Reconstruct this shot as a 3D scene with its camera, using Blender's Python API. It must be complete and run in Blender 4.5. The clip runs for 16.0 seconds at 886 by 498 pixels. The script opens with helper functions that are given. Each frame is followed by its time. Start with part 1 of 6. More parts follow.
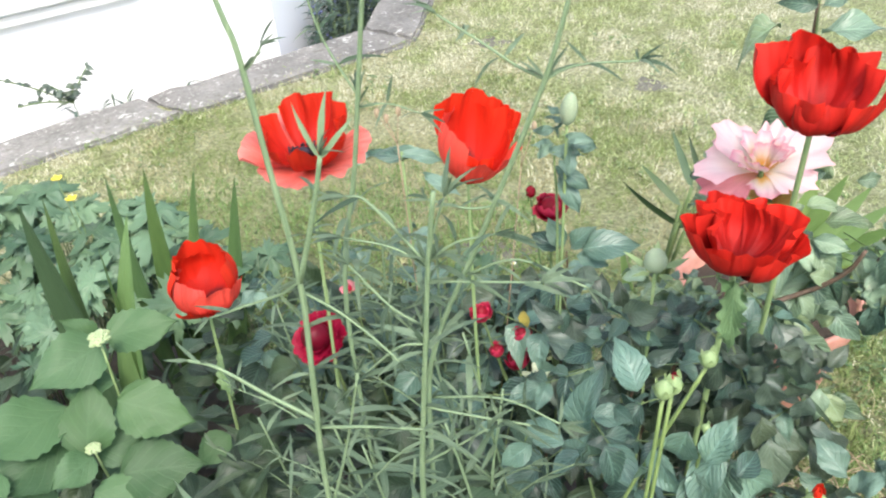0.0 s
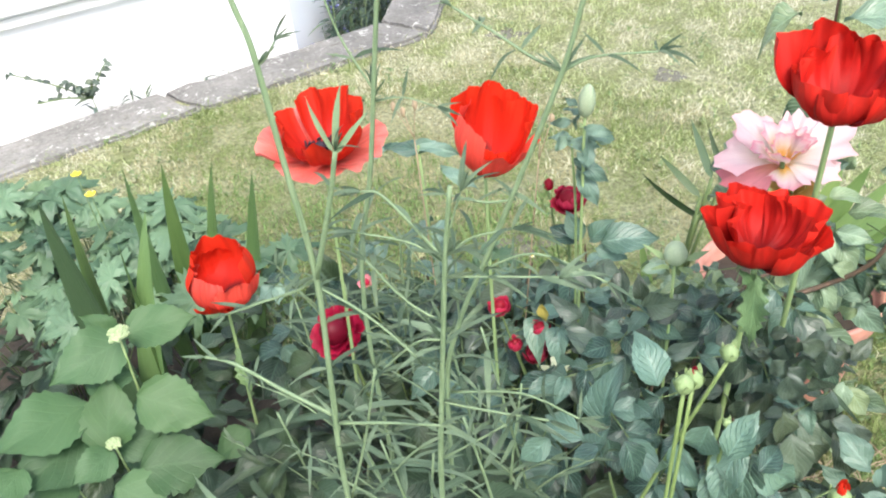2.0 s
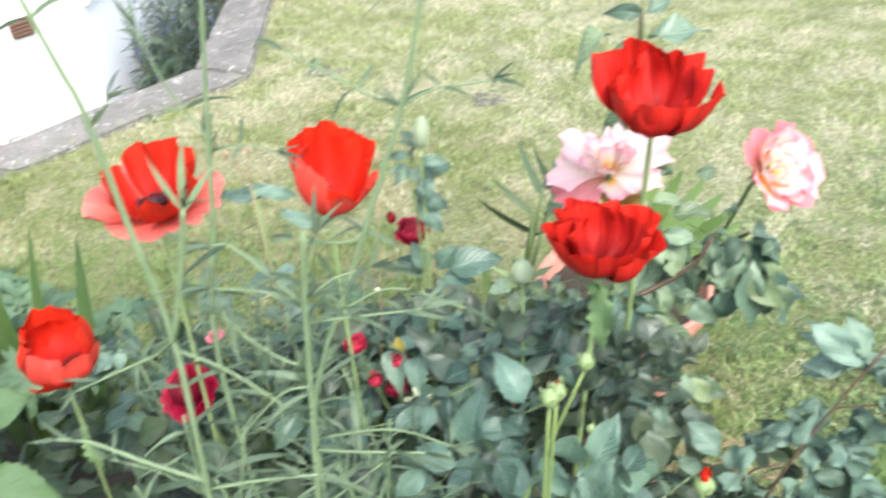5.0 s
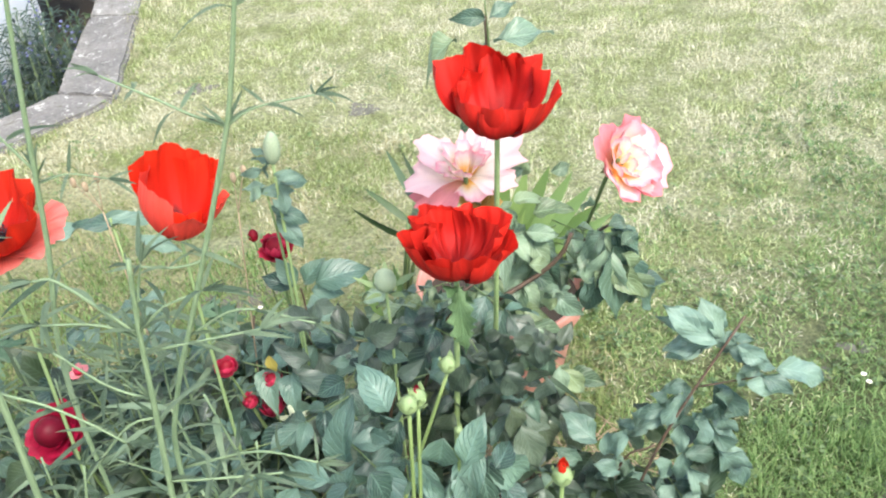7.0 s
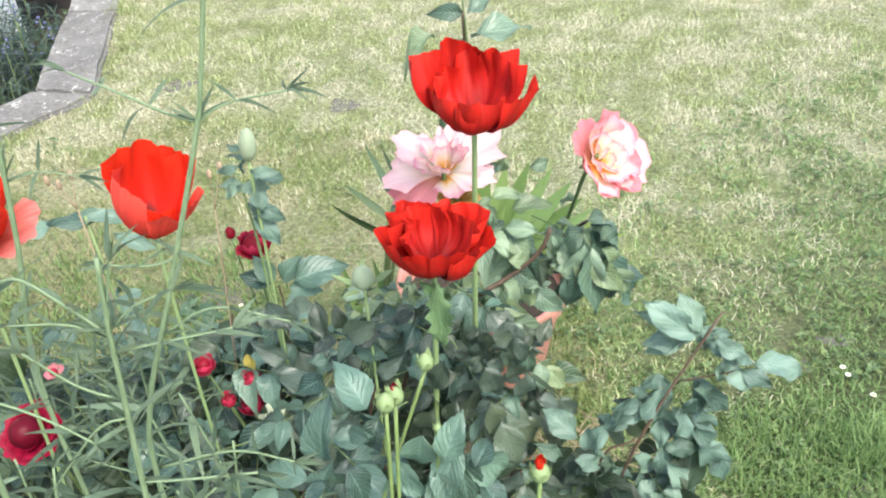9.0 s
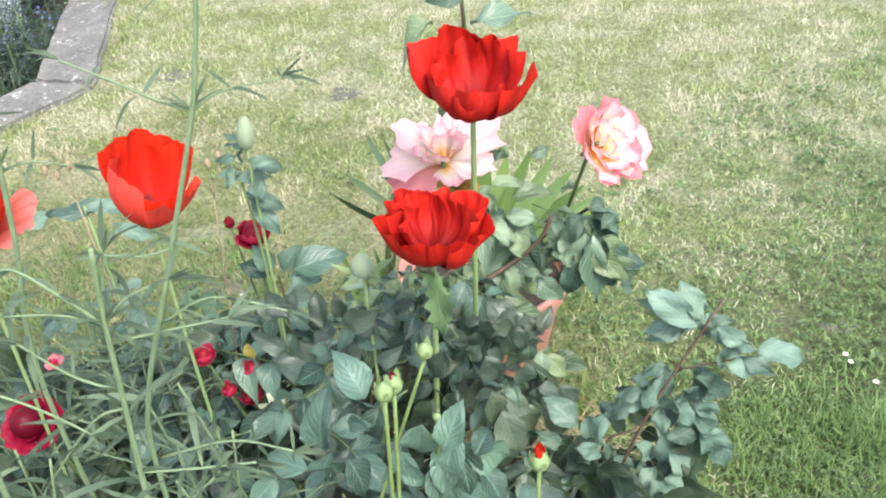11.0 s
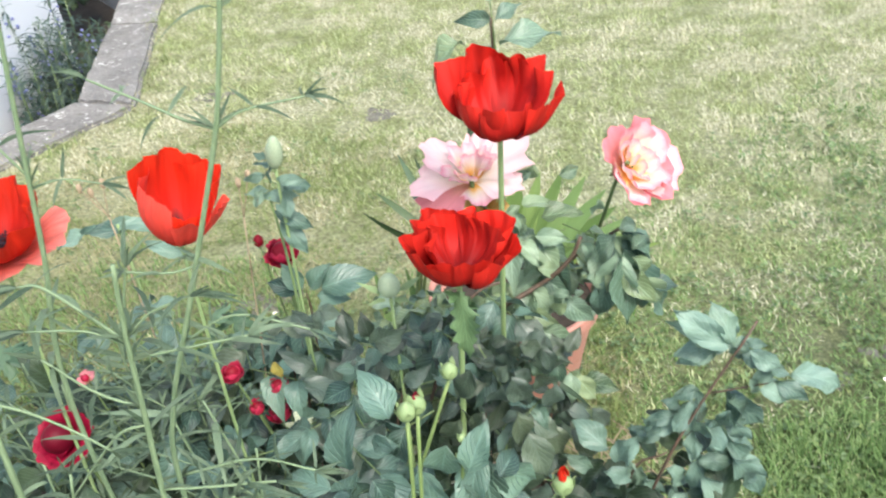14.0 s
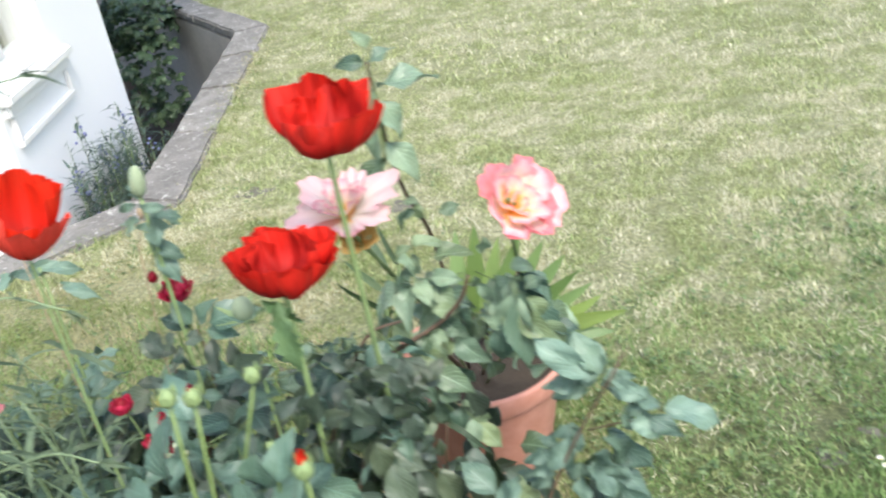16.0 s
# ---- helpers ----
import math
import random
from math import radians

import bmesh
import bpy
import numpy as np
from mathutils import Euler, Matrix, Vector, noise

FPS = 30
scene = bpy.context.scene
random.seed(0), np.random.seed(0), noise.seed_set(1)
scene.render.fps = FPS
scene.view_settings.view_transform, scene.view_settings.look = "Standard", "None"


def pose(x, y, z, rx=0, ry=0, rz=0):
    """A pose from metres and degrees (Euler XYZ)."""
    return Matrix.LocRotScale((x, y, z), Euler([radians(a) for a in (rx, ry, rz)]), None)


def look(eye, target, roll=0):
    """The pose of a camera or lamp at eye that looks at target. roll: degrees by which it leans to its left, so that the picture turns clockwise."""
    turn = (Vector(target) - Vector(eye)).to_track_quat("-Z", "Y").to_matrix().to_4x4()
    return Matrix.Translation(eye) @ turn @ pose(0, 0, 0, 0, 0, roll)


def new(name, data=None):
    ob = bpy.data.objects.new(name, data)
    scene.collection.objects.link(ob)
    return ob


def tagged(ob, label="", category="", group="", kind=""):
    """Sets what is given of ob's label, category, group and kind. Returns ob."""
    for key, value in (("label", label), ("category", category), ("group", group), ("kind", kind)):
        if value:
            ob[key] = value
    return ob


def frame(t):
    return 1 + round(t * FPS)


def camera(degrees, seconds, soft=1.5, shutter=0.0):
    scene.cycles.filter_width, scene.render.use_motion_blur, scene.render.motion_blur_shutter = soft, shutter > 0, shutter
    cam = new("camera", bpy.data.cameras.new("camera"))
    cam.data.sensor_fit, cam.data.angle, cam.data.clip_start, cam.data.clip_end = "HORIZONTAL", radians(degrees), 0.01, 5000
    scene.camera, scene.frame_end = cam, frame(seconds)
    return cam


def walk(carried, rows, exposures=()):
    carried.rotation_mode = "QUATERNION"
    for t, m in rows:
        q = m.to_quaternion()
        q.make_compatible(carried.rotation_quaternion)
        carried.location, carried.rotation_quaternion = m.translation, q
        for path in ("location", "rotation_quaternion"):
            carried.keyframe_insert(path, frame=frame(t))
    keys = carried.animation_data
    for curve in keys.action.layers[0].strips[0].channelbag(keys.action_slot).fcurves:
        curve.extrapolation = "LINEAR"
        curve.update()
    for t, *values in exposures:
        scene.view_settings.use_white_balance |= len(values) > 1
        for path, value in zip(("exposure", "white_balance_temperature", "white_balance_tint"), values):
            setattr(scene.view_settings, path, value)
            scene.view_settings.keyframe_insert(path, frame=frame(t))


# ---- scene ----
cam = camera(52.92, 16.0, soft=2.0, shutter=0.7)
PATH = [
    (0, (-0.034, -0.012, 1.471), (-0.498, 1.092, 0.567), -5.45),
    (0.5, (-0.038, -0.014, 1.471), (-0.525, 1.078, 0.566), -5.52),
    (1, (-0.038, -0.015, 1.473), (-0.537, 1.072, 0.568), -5.61),
    (1.5, (-0.037, -0.013, 1.469), (-0.530, 1.070, 0.556), -6.26),
    (2, (-0.035, -0.007, 1.469), (-0.526, 1.079, 0.558), -6.72),
    (2.5, (-0.034, -0.003, 1.472), (-0.542, 1.081, 0.569), -6.77),
    (3, (-0.032, -0.003, 1.473), (-0.565, 1.078, 0.580), -6.34),
    (3.5, (-0.027, 0.002, 1.467), (-0.573, 1.073, 0.570), -4.70),
    (4, (-0.041, -0.001, 1.467), (-0.521, 1.093, 0.559), -6.17),
    (4.5, (-0.062, -0.010, 1.470), (-0.434, 1.123, 0.560), -6.60),
    (5, (-0.049, -0.008, 1.472), (-0.281, 1.178, 0.583), -5.13),
    (5.2, (-0.040, -0.008, 1.474), (-0.234, 1.191, 0.595), -4.61),
    (7.3, (-0.005, -0.004, 1.472), (-0.056, 1.201, 0.580), -4.46),
    (7.5, (-0.004, -0.004, 1.472), (-0.048, 1.201, 0.580), -4.27),
    (8, (-0.001, -0.003, 1.471), (-0.041, 1.202, 0.579), -4.23),
    (8.5, (0.000, 0.000, 1.469), (-0.037, 1.203, 0.574), -4.22),
    (9, (0.000, 0.000, 1.469), (-0.035, 1.201, 0.571), -4.21),
    (11.5, (0.008, 0.004, 1.463), (-0.033, 1.193, 0.549), -4.79),
    (12, (0.019, 0.005, 1.459), (-0.010, 1.202, 0.554), -5.25),
    (12.5, (0.025, 0.008, 1.458), (-0.007, 1.209, 0.561), -5.95),
    (13, (0.026, 0.012, 1.457), (-0.021, 1.214, 0.561), -6.00),
    (13.5, (0.023, 0.011, 1.458), (-0.040, 1.215, 0.566), -5.97),
    (14, (0.014, 0.006, 1.462), (-0.086, 1.216, 0.581), -5.93),
    (14.5, (0.023, 0.002, 1.457), (-0.100, 1.250, 0.634), -4.96),
    (15, (0.061, -0.003, 1.424), (-0.043, 1.291, 0.672), -6.67),
    (15.5, (0.170, -0.017, 1.371), (-0.073, 1.292, 0.680), -6.49),
    (16, (0.296, -0.047, 1.348), (0.036, 1.258, 0.655), -9.43),
]
walk(cam, [(t, look(eye, target, roll)) for t, eye, target, roll in PATH], exposures=[(0, 1.36), (1.5, 1.42), (4.0, 1.42), (4.75, 1.53), (5.2, 1.53), (7.3, 1.46), (9.0, 1.42), (13.0, 1.40), (14.0, 1.36), (15.0, 1.32), (16.0, 1.21)])

# ---- light: bright, thinly overcast summer sky ----
world = bpy.data.worlds.new("overcast_sky")
scene.world = world
world.use_nodes = True
wn = world.node_tree.nodes
sky = wn.new("ShaderNodeTexSky")
sky.sky_type, sky.sun_disc = "NISHITA", False
sky.sun_elevation, sky.sun_rotation = radians(56), radians(150)
sky.air_density, sky.dust_density, sky.ozone_density = 1.0, 3.0, 1.0
world.node_tree.links.new(sky.outputs[0], wn["Background"].inputs[0])
wn["Background"].inputs[1].default_value = 0.15
sun = new("sun", bpy.data.lights.new("sun", "SUN"))
sun.data.energy, sun.data.angle, sun.data.color = 1.5, radians(18), (1.0, 0.965, 0.90)
sun.matrix_world = look((2.2, -3.4, 6.0), (0, 0, 0))

# ---- materials ----
def material(name):
    m = bpy.data.materials.new(name)
    m.use_nodes = True
    n, l = m.node_tree.nodes, m.node_tree.links
    return m, n, l, n["Principled BSDF"]


def ramp(n, stops):
    r = n.new("ShaderNodeValToRGB")
    while len(r.color_ramp.elements) < len(stops):
        r.color_ramp.elements.new(0.5)
    for e, (p, c) in zip(r.color_ramp.elements, stops):
        e.position, e.color = p, (*c, 1)
    return r


def noise_tex(n, scale, detail=4.0, rough=0.6, distortion=0.0):
    t = n.new("ShaderNodeTexNoise")
    t.inputs["Scale"].default_value, t.inputs["Detail"].default_value = scale, detail
    t.inputs["Roughness"].default_value, t.inputs["Distortion"].default_value = rough, distortion
    return t


def mixer(n, l, fac, a, b, kind="MIX"):
    m = n.new("ShaderNodeMix")
    m.data_type, m.blend_type = "RGBA", kind
    for sock, val in ((m.inputs[0], fac), (m.inputs[6], a), (m.inputs[7], b)):
        if isinstance(val, bpy.types.NodeSocket):
            l.new(val, sock)
        elif isinstance(val, (int, float)):
            sock.default_value = val
        else:
            sock.default_value = (*val, 1)
    return m.outputs[2]


def calc(n, l, op, a, b=None, c=None):
    m = n.new("ShaderNodeMath")
    m.operation = op
    for sock, val in zip(m.inputs, (a, b, c)):
        if isinstance(val, bpy.types.NodeSocket):
            l.new(val, sock)
        elif val is not None:
            sock.default_value = val
    return m.outputs[0]


def bump(n, l, bsdf, height, strength, distance):
    b = n.new("ShaderNodeBump")
    b.inputs["Strength"].default_value, b.inputs["Distance"].default_value = strength, distance
    l.new(height, b.inputs["Height"])
    l.new(b.outputs[0], bsdf.inputs["Normal"])


def see_through(m, n, l, bsdf, colour, share):
    """Thin plant tissue: part of the light passes through."""
    t = n.new("ShaderNodeBsdfTranslucent")
    if isinstance(colour, bpy.types.NodeSocket):
        l.new(colour, t.inputs[0])
    else:
        t.inputs[0].default_value = (*colour, 1)
    s = n.new("ShaderNodeMixShader")
    s.inputs[0].default_value = share
    l.new(bsdf.outputs[0], s.inputs[1])
    l.new(t.outputs[0], s.inputs[2])
    l.new(s.outputs[0], n["Material Output"].inputs[0])


def leaf_material(name, dark, light, veins=9.0, gloss=0.42, share=0.25, vein_light=0.35, coat=0.15, blemish=(0.25, 0.2, 0.06), relief=1.6, warm=0.8):
    m, n, l, b = material(name)
    uv = n.new("ShaderNodeUVMap")
    sep = n.new("ShaderNodeSeparateXYZ")
    l.new(uv.outputs[0], sep.inputs[0])
    side = calc(n, l, "ABSOLUTE", calc(n, l, "SUBTRACT", sep.outputs[0], 0.5))
    geo = n.new("ShaderNodeNewGeometry")
    info = n.new("ShaderNodeObjectInfo")
    isl = calc(n, l, "FRACT", calc(n, l, "ADD", info.outputs["Random"], geo.outputs["Random Per Island"]))
    big, fine, pucker = noise_tex(n, 2.5, 4.0, 0.7), noise_tex(n, 40.0, 3.0), noise_tex(n, 7.0, 2.0)
    place = n.new("ShaderNodeCombineXYZ")
    for k in (0, 1):
        l.new(sep.outputs[k], place.inputs[k])
    l.new(calc(n, l, "MULTIPLY", isl, 9.0), place.inputs[2])
    for t in (big, fine, pucker):
        l.new(place.outputs[0], t.inputs[0])
    tone = calc(n, l, "ADD", calc(n, l, "MULTIPLY", isl, 0.75), calc(n, l, "MULTIPLY", big.outputs[0], 0.35))
    base = ramp(n, [(0.15, dark), (0.85, light)])
    l.new(tone, base.inputs[0])
    wave = calc(n, l, "SINE", calc(n, l, "MULTIPLY", calc(n, l, "SUBTRACT", sep.outputs[1], calc(n, l, "MULTIPLY", side, 0.9)), veins * 6.2832))
    vein = calc(n, l, "POWER", calc(n, l, "MULTIPLY_ADD", wave, 0.5, 0.5), 14.0)
    mid = calc(n, l, "LESS_THAN", side, 0.025)
    line = calc(n, l, "MULTIPLY", calc(n, l, "MAXIMUM", vein, mid), vein_light)
    # some leaves are yellower than the rest
    second = calc(n, l, "POWER", calc(n, l, "FRACT", calc(n, l, "MULTIPLY", isl, 7.31)), 2.0)
    tint = mixer(n, l, 1.0, base.outputs[0], (1.12, 0.98, 0.62), "MULTIPLY")
    hue = mixer(n, l, calc(n, l, "MULTIPLY", second, warm), base.outputs[0], tint)
    col = mixer(n, l, line, hue, [min(1, c * 1.5 + 0.03) for c in light])
    spot = ramp(n, [(0.66, (0, 0, 0)), (0.76, (1, 1, 1))])
    l.new(fine.outputs[0], spot.inputs[0])
    col = mixer(n, l, calc(n, l, "MULTIPLY", spot.outputs[0], 0.35), col, blemish)
    l.new(col, b.inputs["Base Color"])
    b.inputs["Roughness"].default_value = gloss
    b.inputs["Specular IOR Level"].default_value = 0.6
    b.inputs["Coat Weight"].default_value, b.inputs["Coat Roughness"].default_value = coat, 0.34
    h = calc(n, l, "ADD", calc(n, l, "MULTIPLY_ADD", pucker.outputs[0], relief, calc(n, l, "MULTIPLY", fine.outputs[0], 0.25)), calc(n, l, "MULTIPLY", calc(n, l, "MAXIMUM", vein, mid), -1.6 * vein_light))
    bump(n, l, b, h, 0.9, 0.0016)
    see_through(m, n, l, b, col, share)
    return m


def stem_material(name, a, c, rough=0.55):
    m, n, l, b = material(name)
    t, f = noise_tex(n, 30.0), noise_tex(n, 400.0)
    r = ramp(n, [(0.3, a), (0.7, c)])
    l.new(t.outputs[0], r.inputs[0])
    l.new(r.outputs[0], b.inputs["Base Color"])
    b.inputs["Roughness"].default_value = rough
    bump(n, l, b, f.outputs[0], 0.4, 0.0006)
    return m


def petal_material(name, stops, blotch=None, share=0.35, streak=0.2, rough=0.5, spread=0.3, vary=0.16):
    """stops: colours from the foot of the petal to its rim."""
    m, n, l, b = material(name)
    uv = n.new("ShaderNodeUVMap")
    mp = n.new("ShaderNodeMapping")
    mp.inputs["Scale"].default_value = (9, 1.6, 1)
    l.new(uv.outputs[0], mp.inputs[0])
    st = noise_tex(n, 1.0, 3.0, 0.6, 0.4)
    l.new(mp.outputs[0], st.inputs[0])
    sep = n.new("ShaderNodeSeparateXYZ")
    l.new(uv.outputs[0], sep.inputs[0])
    r = ramp(n, stops)
    info = n.new("ShaderNodeObjectInfo")
    soft = noise_tex(n, 40.0, 3.0)
    v = calc(n, l, "ADD", sep.outputs[1], calc(n, l, "MULTIPLY", calc(n, l, "SUBTRACT", soft.outputs[0], 0.5), 0.25))
    l.new(v, r.inputs[0])
    shade = ramp(n, [(0.3, (1 - streak,) * 3), (0.65, (1, 1, 1))])
    l.new(st.outputs[0], shade.inputs[0])
    col = mixer(n, l, 1.0, r.outputs[0], shade.outputs[0], "MULTIPLY")
    hs = n.new("ShaderNodeHueSaturation")
    l.new(calc(n, l, "MULTIPLY_ADD", info.outputs["Random"], vary, 1.1 - vary), hs.inputs["Value"])
    l.new(col, hs.inputs["Color"])
    col = hs.outputs[0]
    if blotch:
        across = calc(n, l, "ABSOLUTE", calc(n, l, "SUBTRACT", sep.outputs[0], 0.5))
        edge = calc(n, l, "ADD", calc(n, l, "MULTIPLY_ADD", across, 0.55, sep.outputs[1]), calc(n, l, "MULTIPLY", st.outputs[0], 0.12))
        mask = ramp(n, [(spread, (1, 1, 1)), (spread + 0.16, (0, 0, 0))])
        l.new(edge, mask.inputs[0])
        col = mixer(n, l, mask.outputs[0], col, blotch)
    l.new(col, b.inputs["Base Color"])
    b.inputs["Roughness"].default_value = rough
    b.inputs["Specular IOR Level"].default_value = 0.25
    bump(n, l, b, st.outputs[0], 0.5, 0.002)
    see_through(m, n, l, b, col, share)
    return m


ROSE_LEAF = leaf_material("rose_leaf", (0.020, 0.055, 0.040), (0.138, 0.245, 0.185), veins=7, gloss=0.32, vein_light=0.45, coat=0.3, warm=0.35)
POT_LEAF = leaf_material("potted_rose_leaf", (0.058, 0.12, 0.082), (0.30, 0.43, 0.29), veins=7, gloss=0.36, vein_light=0.35, coat=0.35)
SPRIG_LEAF = leaf_material("pale_rose_leaf", (0.085, 0.155, 0.115), (0.225, 0.35, 0.27), veins=6, gloss=0.42, vein_light=0.2, warm=0.25)
OVAL_LEAF = leaf_material("hydrangea_leaf", (0.030, 0.082, 0.028), (0.070, 0.15, 0.056), veins=6, gloss=0.62, vein_light=0.10, coat=0.03, relief=0.8, warm=0.3)
GERANIUM_LEAF = leaf_material("geranium_leaf", (0.038, 0.092, 0.048), (0.165, 0.28, 0.16), veins=0.0, gloss=0.6, vein_light=0.0, warm=0.35)
SWORD_LEAF = leaf_material("sword_leaf", (0.06, 0.125, 0.045), (0.165, 0.28, 0.10), veins=0.0, gloss=0.45, vein_light=0.0)
FRESH_SWORD = leaf_material("fresh_strap_leaf", (0.085, 0.17, 0.05), (0.225, 0.35, 0.125), veins=0.0, gloss=0.45, vein_light=0.0)
# darker sword leaf; in the upright clumps it stands for blades in shade
DARK_SWORD = leaf_material("dark_strap_leaf", (0.03, 0.065, 0.03), (0.075, 0.135, 0.06), veins=0.0, gloss=0.4, vein_light=0.0)
WEED_LEAF = leaf_material("weed_leaf", (0.053, 0.101, 0.053), (0.205, 0.298, 0.18), veins=0.0, gloss=0.6, vein_light=0.2, warm=0.25)
POPPY_LEAF = leaf_material("poppy_leaf", (0.075, 0.165, 0.065), (0.185, 0.305, 0.15), veins=7, gloss=0.55)
IVY_LEAF = leaf_material("ivy_leaf", (0.025, 0.055, 0.028), (0.085, 0.15, 0.075), gloss=0.4)
# fill leaves: shade in the gaps is put into their dark green
FILL_LEAF = leaf_material("shade_dark_leaf", (0.012, 0.028, 0.016), (0.058, 0.105, 0.056), gloss=0.45)
# darker and duller than ROSE_LEAF
DARK_LEAF = leaf_material("dark_rose_leaf", (0.020, 0.042, 0.028), (0.115, 0.17, 0.128), veins=7, gloss=0.32, vein_light=0.3, coat=0.5)
SHRUB_LEAF = leaf_material("shrub_leaf", (0.024, 0.052, 0.042), (0.095, 0.155, 0.12), veins=0.0, gloss=0.5)
YELLOW_LEAF = leaf_material("yellowed_leaf", (0.45, 0.36, 0.06), (0.6, 0.5, 0.12))
PALE_LEAF = leaf_material("bleached_leaf", (0.45, 0.52, 0.38), (0.6, 0.66, 0.5))
WEED_STEM = stem_material("weed_stem", (0.12, 0.19, 0.095), (0.26, 0.35, 0.195))
BUD_STEM = stem_material("rose_shoot", (0.14, 0.22, 0.06), (0.23, 0.31, 0.11))
POPPY_STEM = stem_material("poppy_stem", (0.19, 0.29, 0.10), (0.30, 0.40, 0.18), 0.7)
CANE = stem_material("rose_cane", (0.06, 0.045, 0.03), (0.13, 0.08, 0.05))
GREEN_CANE = stem_material("green_cane", (0.09, 0.16, 0.05), (0.17, 0.22, 0.09))
DRY = stem_material("dry_stem", (0.28, 0.2, 0.12), (0.45, 0.36, 0.24), 0.8)
SEPAL = stem_material("sepal", (0.16, 0.245, 0.09), (0.28, 0.37, 0.17))
CAPSULE = stem_material("poppy_bud_skin", (0.23, 0.31, 0.19), (0.35, 0.42, 0.28), 0.75)
STAMEN = stem_material("stamen", (0.012, 0.008, 0.014), (0.03, 0.02, 0.035), 0.7)
RED_IN = [(0.0, (0.26, 0.004, 0.003)), (0.45, (0.60, 0.014, 0.005)), (1.0, (0.81, 0.034, 0.009))]
POPPY = petal_material("poppy_petal", RED_IN, blotch=(0.012, 0.006, 0.01), streak=0.25, rough=0.65, share=0.15, spread=0.28, vary=0.42)
POPPY_SATIN = petal_material("satin_poppy_petal", [(0.0, (0.42, 0.010, 0.007)), (0.3, (0.70, 0.040, 0.026)), (1.0, (0.82, 0.085, 0.058))], blotch=(0.02, 0.006, 0.012), streak=0.25, rough=0.55, share=0.15, spread=0.12, vary=0.42)
# lower stops are darkened to stand for shade inside the bowl
POPPY_DEEP = petal_material("deep_poppy_petal", [(0.0, (0.12, 0.003, 0.006)), (0.35, (0.36, 0.008, 0.007)), (0.68, (0.62, 0.015, 0.010)), (1.0, (0.78, 0.026, 0.013))], blotch=(0.10, 0.005, 0.016), streak=0.35, share=0.10, rough=0.65, spread=0.22, vary=0.42)
# pale red puts the light on the petals' outsides into the colour
POPPY_LIT = petal_material("lit_poppy_petal", [(0.0, (0.6, 0.04, 0.03)), (0.5, (0.80, 0.12, 0.09)), (1.0, (0.88, 0.26, 0.22))], streak=0.35)
RED_ROSE = petal_material("red_rose_petal", [(0.0, (0.26, 0.004, 0.016)), (0.6, (0.46, 0.012, 0.05)), (1.0, (0.62, 0.05, 0.11))], share=0.2)
DARK_ROSE = petal_material("dark_rose_petal", [(0.0, (0.14, 0.002, 0.014)), (1.0, (0.31, 0.006, 0.035))], share=0.15)
PINK_ROSE = petal_material("pink_rose_petal", [(0.0, (0.9, 0.3, 0.03)), (0.36, (0.93, 0.55, 0.16)), (0.6, (0.94, 0.77, 0.62)), (0.82, (0.93, 0.68, 0.66)), (1.0, (0.88, 0.36, 0.42))], share=0.35, streak=0.15)
PINK_OUT = petal_material("outer_pink_petal", [(0.0, (0.85, 0.45, 0.25)), (0.5, (0.86, 0.34, 0.36)), (1.0, (0.84, 0.26, 0.3))], share=0.3, streak=0.2)
LOOSE_ROSE = petal_material("loose_rose_petal", [(0.0, (0.92, 0.55, 0.2)), (0.25, (0.95, 0.86, 0.76)), (0.65, (0.95, 0.79, 0.77)), (1.0, (0.92, 0.58, 0.60))], share=0.4, streak=0.1)
WITHERED = petal_material("withered_petal", [(0.0, (0.4, 0.22, 0.05)), (1.0, (0.6, 0.4, 0.14))])
WHITE_FLOWER = stem_material("white_florets", (0.22, 0.32, 0.13), (0.44, 0.51, 0.30), 0.8)
BLUE_FLOWER = stem_material("blue_florets", (0.12, 0.13, 0.28), (0.22, 0.24, 0.42), 0.8)
YELLOW_FLOWER = stem_material("yellow_florets", (0.7, 0.55, 0.03), (0.8, 0.65, 0.06), 0.8)
WHITE_PETAL = stem_material("daisy_ray", (0.75, 0.75, 0.72), (0.85, 0.85, 0.82), 0.7)


